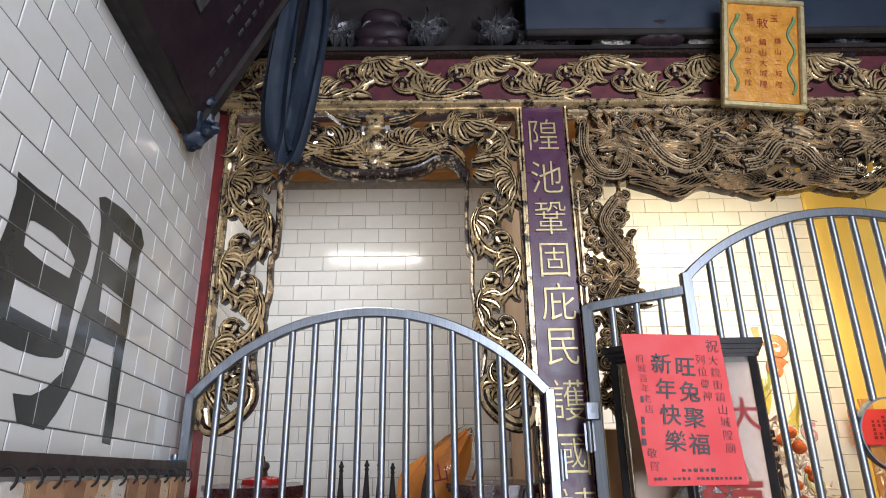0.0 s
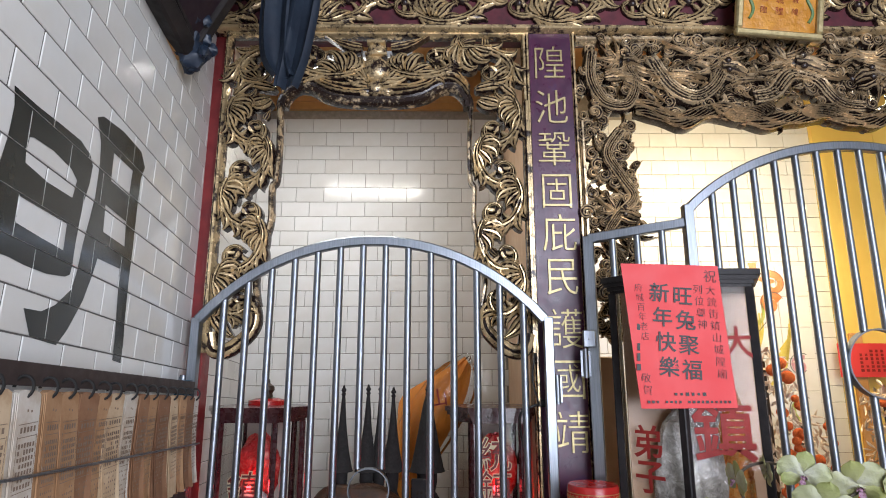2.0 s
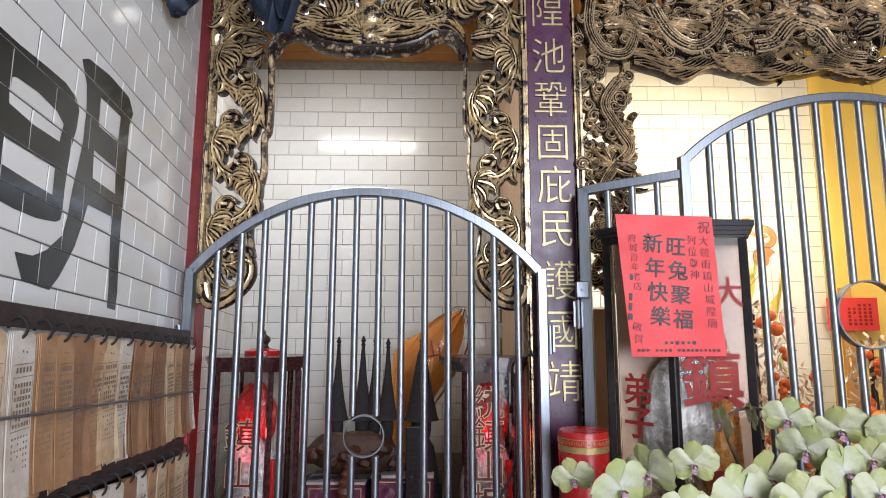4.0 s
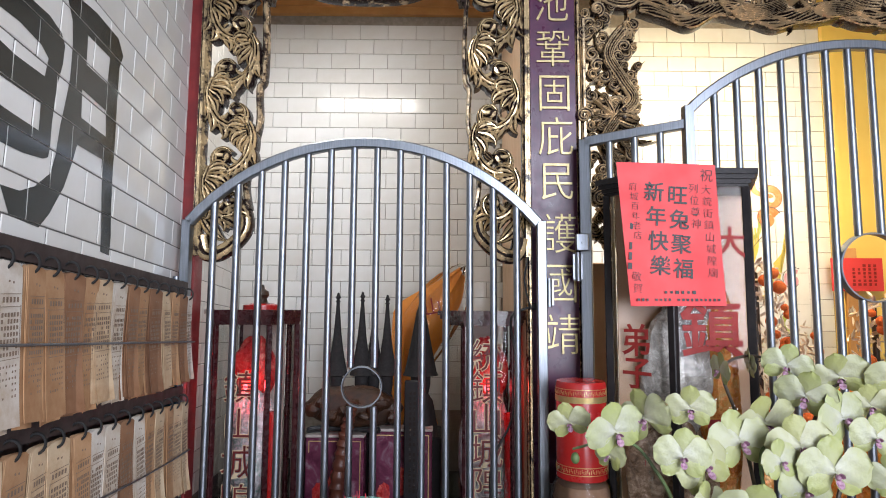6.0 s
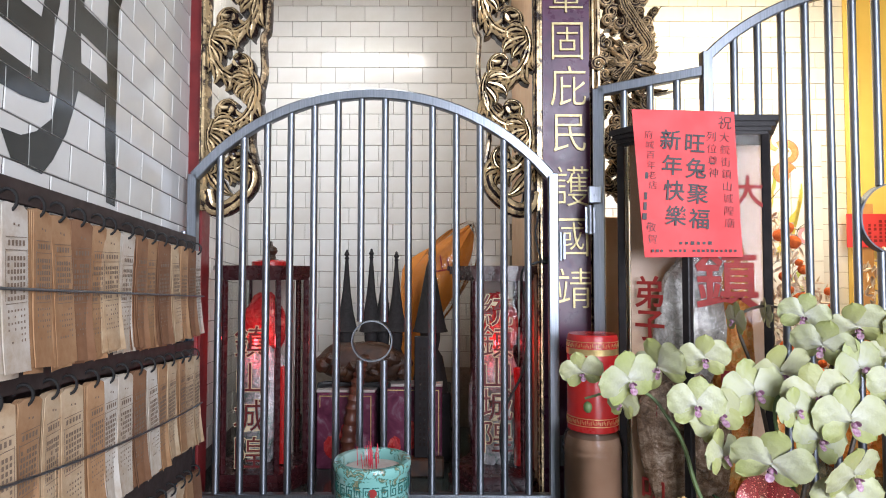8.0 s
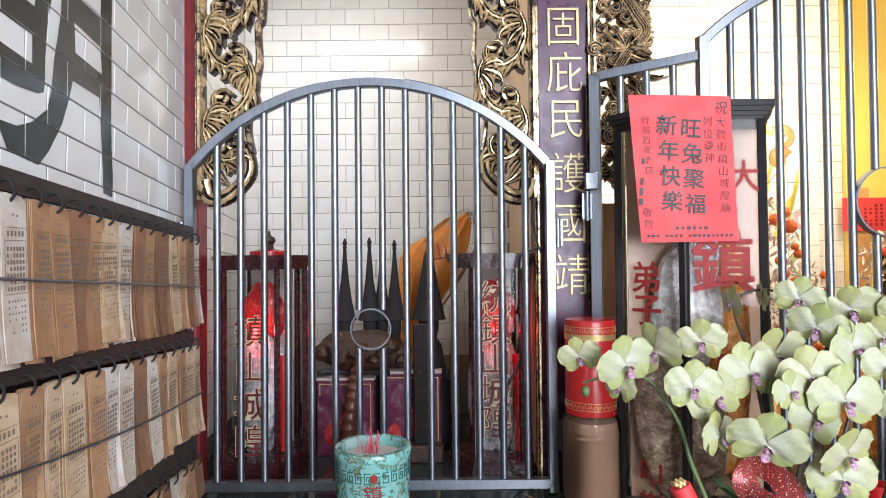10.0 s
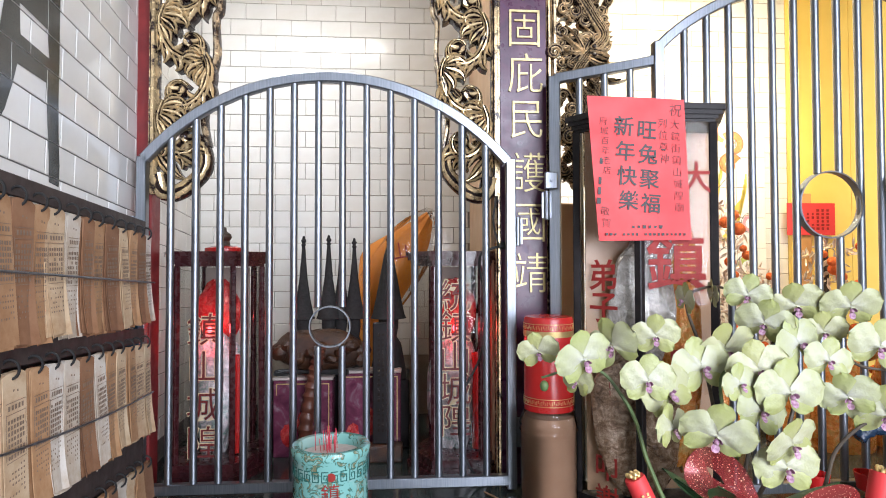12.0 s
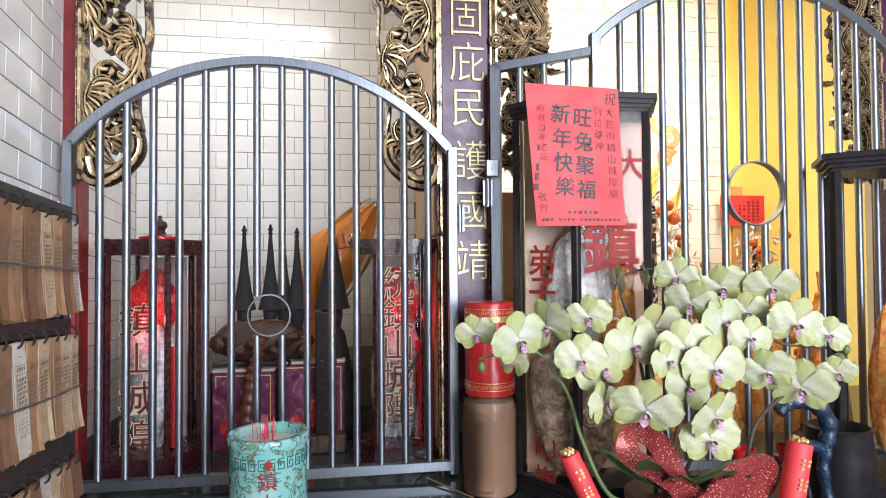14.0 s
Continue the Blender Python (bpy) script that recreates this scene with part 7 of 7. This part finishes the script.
# carved blocks that stand on the frieze


def over(u, z, d=0.0):
    return fac(u, z, d + 0.0)


def block_lotus(u):
    t_ = thing("lotus_block", (u, 0.03, 3.56), "dark red carved lotus bracket block on the frieze", "bracket block", "lotus blocks")
    b = bmesh.new()
    for du, z, rx, rz in ((0, 3.735, 0.095, 0.05), (0, 3.66, 0.12, 0.055), (-0.05, 3.60, 0.06, 0.035), (0.05, 3.60, 0.06, 0.035), (0, 3.595, 0.09, 0.03)):
        blob(b, pose(u + du, 0.045, z), rx, 0.05, rz, 24, 10, 0.03, int(z * 100))
    part("cushion", b, PLUM, t_, smooth=True)
    c = Carve(over)
    for k in (-1, 1):
        c.scroll(u + k * 0.045, 3.665, 0.04, math.pi / 2, -k, 0.014, 0.012, 0.045, 0, 1.2)
    part("swirl", c.b, SOOT, t_, "sooty carved swirl", smooth=55)


def butterfly(u, z, s, w):
    t_ = thing("carved_butterfly", (u, 0.04, z), "sooty silvered butterfly carving above the frieze", "carving", "butterfly carvings")
    c = Carve(over)
    for a, L, cu in ((0.5, 0.12, 0.5), (1.1, 0.11, 0.4), (-0.3, 0.11, 0.6), (-1.1, 0.09, -0.4), (2.2, 0.09, 0.5), (2.8, 0.08, -0.5), (-2.2, 0.07, 0.5)):
        c.leaf((u, z), a if w > 0 else math.pi - a, L * s, 0.05 * s, 0.03, cu * w, 0.01, 3)
    c.scroll(u + w * 0.06 * s, z + 0.02 * s, 0.04 * s, 0.3, w, 0.018, 0.02, 0.02, 3)
    c.scroll(u - w * 0.04 * s, z - 0.01 * s, 0.03 * s, 2.0, -w, 0.016, 0.02, 0.02, 3)
    parts_by_island("wing", c.b, SOOT if s > 0.9 else WHITE_CARVE, t_, smooth=55)


block_lotus(0.0)
block_lotus(1.22)
butterfly(-0.19, 3.67, 1.1, -1)
butterfly(0.19, 3.67, 1.1, 1)
butterfly(0.50, 3.67, 1.1, 1)
butterfly(0.66, 3.62, 1.0, 1)
butterfly(0.80, 3.64, 1.0, -1)
butterfly(1.04, 3.60, 0.85, -1)
butterfly(1.40, 3.60, 0.85, 1)
butterfly(2.05, 3.58, 0.95, 1)
b = bmesh.new()
prism(b, [(-0.738, 3.555), (3.3, 3.555), (3.3, 3.575), (-0.738, 3.575)], -0.08, 0.05, fac)
solid("ledge", b, DARK, kind="structure")
# seated altar statue in the main shrine, a plain draped shape
b = bmesh.new()
lathe(b, [(0, 0), (0.16, 0), (0.17, 0.1), (0.13, 0.3), (0.1, 0.42), (0.04, 0.48), (0, 0.48)], 22, pose(2.12, 0.46, COUNTER))
blob(b, pose(2.12, 0.44, 1.5), 0.05, 0.05, 0.065, 16, 12)
sweep(b, smooth_line([(2.2, 0.45, 1.36), (2.29, 0.43, 1.36), (2.36, 0.41, 1.43), (2.385, 0.4, 1.52)], 6), lambda s: 0.045 - 0.024 * s, 12)
blob(b, pose(2.387, 0.4, 1.535), 0.022, 0.018, 0.026, 12, 8)
sweep(b, [(2.39, 0.395, 1.5), (2.375, 0.395, 1.65)], 0.006, 8)
solid("altar_statue", b, BROCADE, "draped altar statue raising a rod", "statue", smooth=60)

beam = thing("blue_name_board", (1.9, -0.1, 3.53), "blue-black name board leaning over the main shrine", "name board")
b = bmesh.new()
mb = pose(0.63, 0.02, 3.615, 8, 0, FYAW)
cbox(b, (0, -0.03, 0), (2.6, 0.0, 0.95), 0.004, mb)
part("panel", b, BLUEBLACK, beam)
b = bmesh.new()
cbox(b, (0, -0.045, -0.02), (2.6, 0.005, 0.012), 0.006, mb)
part("lower_frame", b, DARK, beam, "dark frame edge")

pic = thing("framed_edict", (1.58, 0.0, 3.23), "gold framed orange silk edict with green dragons", "framed picture")
mf = pose(1.575, 0.0, 3.212, 9, 0, FYAW) @ pose(0, 0, 0, 0, 4.5, 0)
W2, H2 = 0.172, 0.485
for a_, c_ in (((-W2, -0.03, 0), (W2, 0, 0.026)), ((-W2, -0.03, H2 - 0.026), (W2, 0, H2)), ((-W2, -0.03, 0.026), (-W2 + 0.026, 0, H2 - 0.026)), ((W2 - 0.026, -0.03, 0.026), (W2, 0, H2 - 0.026))):
    b = bmesh.new()
    cbox(b, a_, c_, 0.006, mf)
    part("frame", b, OLDGOLD, pic, "gold moulded frame")
b = bmesh.new()
cbox(b, (-W2 + 0.02, -0.014, 0.02), (W2 - 0.02, -0.004, H2 - 0.02), 0, mf)
part("silk", b, EDICT_SILK, pic, "wrinkled orange silk")
for k in (-1, 1):
    b = bmesh.new()
    sweep(b, [mf @ Vector((k * 0.118 + 0.014 * math.sin(q * 1.5), -0.016, 0.07 + 0.036 * q)) for q in np.linspace(0, 9.5, 40)], lambda s: 0.006 + 0.012 * max(0, s - 0.75), 6)
    part("embroidered_dragon", b, simple("green_embroidery", (0.05, 0.16, 0.09), (0.2, 0.3, 0.1), 60), pic, "green embroidered dragon")
for col, (u, txt, z0, dz, sz) in enumerate(((0.062, "鎮山二城隍", 0.30, 0.048, 0.03), (-0.062, "鎮山三城隍", 0.30, 0.048, 0.03), (0.0, "鎮山大城隍", 0.29, 0.046, 0.034))):
    for i, ch in enumerate(txt):
        words("letter", ch, REDTEXT, mf @ pose(u, -0.0165, z0 - dz * i) @ pose(0, 0, 0, 90), sz, pic, depth=0.0006, bold=-0.0004)
for u, z, ch, sz in ((0.0, 0.375, "敕", 0.05), (-0.05, 0.40, "旨", 0.036), (0.05, 0.40, "玉", 0.036)):
    words("letter", ch, REDTEXT, mf @ pose(u, -0.0165, z) @ pose(0, 0, 0, 90), sz, pic, depth=0.0006, bold=-0.0004)
tube = thing("tube_lamp", (-0.22, 0.2, 3.24), "lit white tube lamp fixed behind the carved lintel", "lamp")
b = bmesh.new()
sweep(b, [(-0.54, 0.225, 3.225), (0.10, 0.225, 3.225)], 0.013, 12)
part("tube", b, TUBE_ON, tube, "lit tube", smooth=True)
b = bmesh.new()
cbox(b, (-0.56, 0.165, 3.245), (0.12, 0.2, 3.275), 0.004)
part("holder", b, simple("white_holder", (0.7, 0.7, 0.7), (0.75, 0.75, 0.74), 10), tube, "white lamp holder")

# ---------------------------------------------------------------- wall tiles, piece by piece
rest = bmesh.new()
sizes = {}


def lay(parent, m, w, h, key):
    """One tile as an object of its own, sharing its mesh with tiles of the same size."""
    k = (round(w, 3), round(h, 3), key)
    if k not in sizes:
        sizes[k] = tile_mesh(k[0] - (0.0042 if key else 0.0024), k[1] - (0.0038 if key else 0.0024), "tile")
    ob = new("tile", sizes[k])
    ob.parent = parent
    ob.matrix_basis = m
    return ob


myaw = FYAW
for k, zc in tile_rows(3.118, 1.2, 3.40):
    for a, e in brick_spans(-0.512 + (0 if k % 2 == 0 else TW / 2), -0.815, 2.37):
        u = (a + e) / 2
        tilt = pose(0, 0, 0, rng.uniform(-0.25, 0.25), 0, myaw + rng.uniform(-0.25, 0.25))
        m = Matrix.Translation(back(u, zc, -0.008)) @ tilt
        if a > 0.58 and e < 0.74:
            continue
        if e < 0.70 and zc > 1.55:
            lay(wall_back, m, e - a, TH, 0)
        elif e < 0.70 or not (1.4 < a and e < 2.24 and zc + TH / 2 < 2.50):
            if 0.64 < e and a < 0.74:
                continue
            cbox(rest, (-(e - a) / 2 + 0.0012, -0.008, -TH / 2 + 0.0012), ((e - a) / 2 - 0.0012, 0, TH / 2 - 0.0012), 0.0014, m)
for k in range(-10, 26):
    zc = LZ + (k + 0.5) * LH
    off = LJ + (LW / 2 if k % 2 else 0)
    j = -16
    while off + j * LW < 1.05:
        a, e = off + j * LW, min(off + (j + 1) * LW, 1.05)
        j += 1
        if e - a < 0.02 or zc + LS * a > 4.2:
            continue
        y = (a + e) / 2
        m = Matrix.Translation(left(y, zc + LS * y, -0.008)) @ pose(0, 0, 0, 0, 0, 90 + LYAW + rng.uniform(-0.2, 0.2)) @ pose(0, 0, 0, rng.uniform(-0.2, 0.2), -math.degrees(math.atan(LS)), 0)
        w = (e - a) * 1.0084
        if -1.25 < y < 0.05 and 1.85 < zc < 3.2:
            lay(wall_left, m, w, LH, 1)
        else:
            cbox(rest, (-w / 2 + 0.0012, -0.008, -LH / 2 + 0.0012), (w / 2 - 0.0012, 0, LH / 2 - 0.0012), 0.0014, m)
tagged(part("tiles_further_off", rest, TILE_REST, wall_back), kind="stuff")
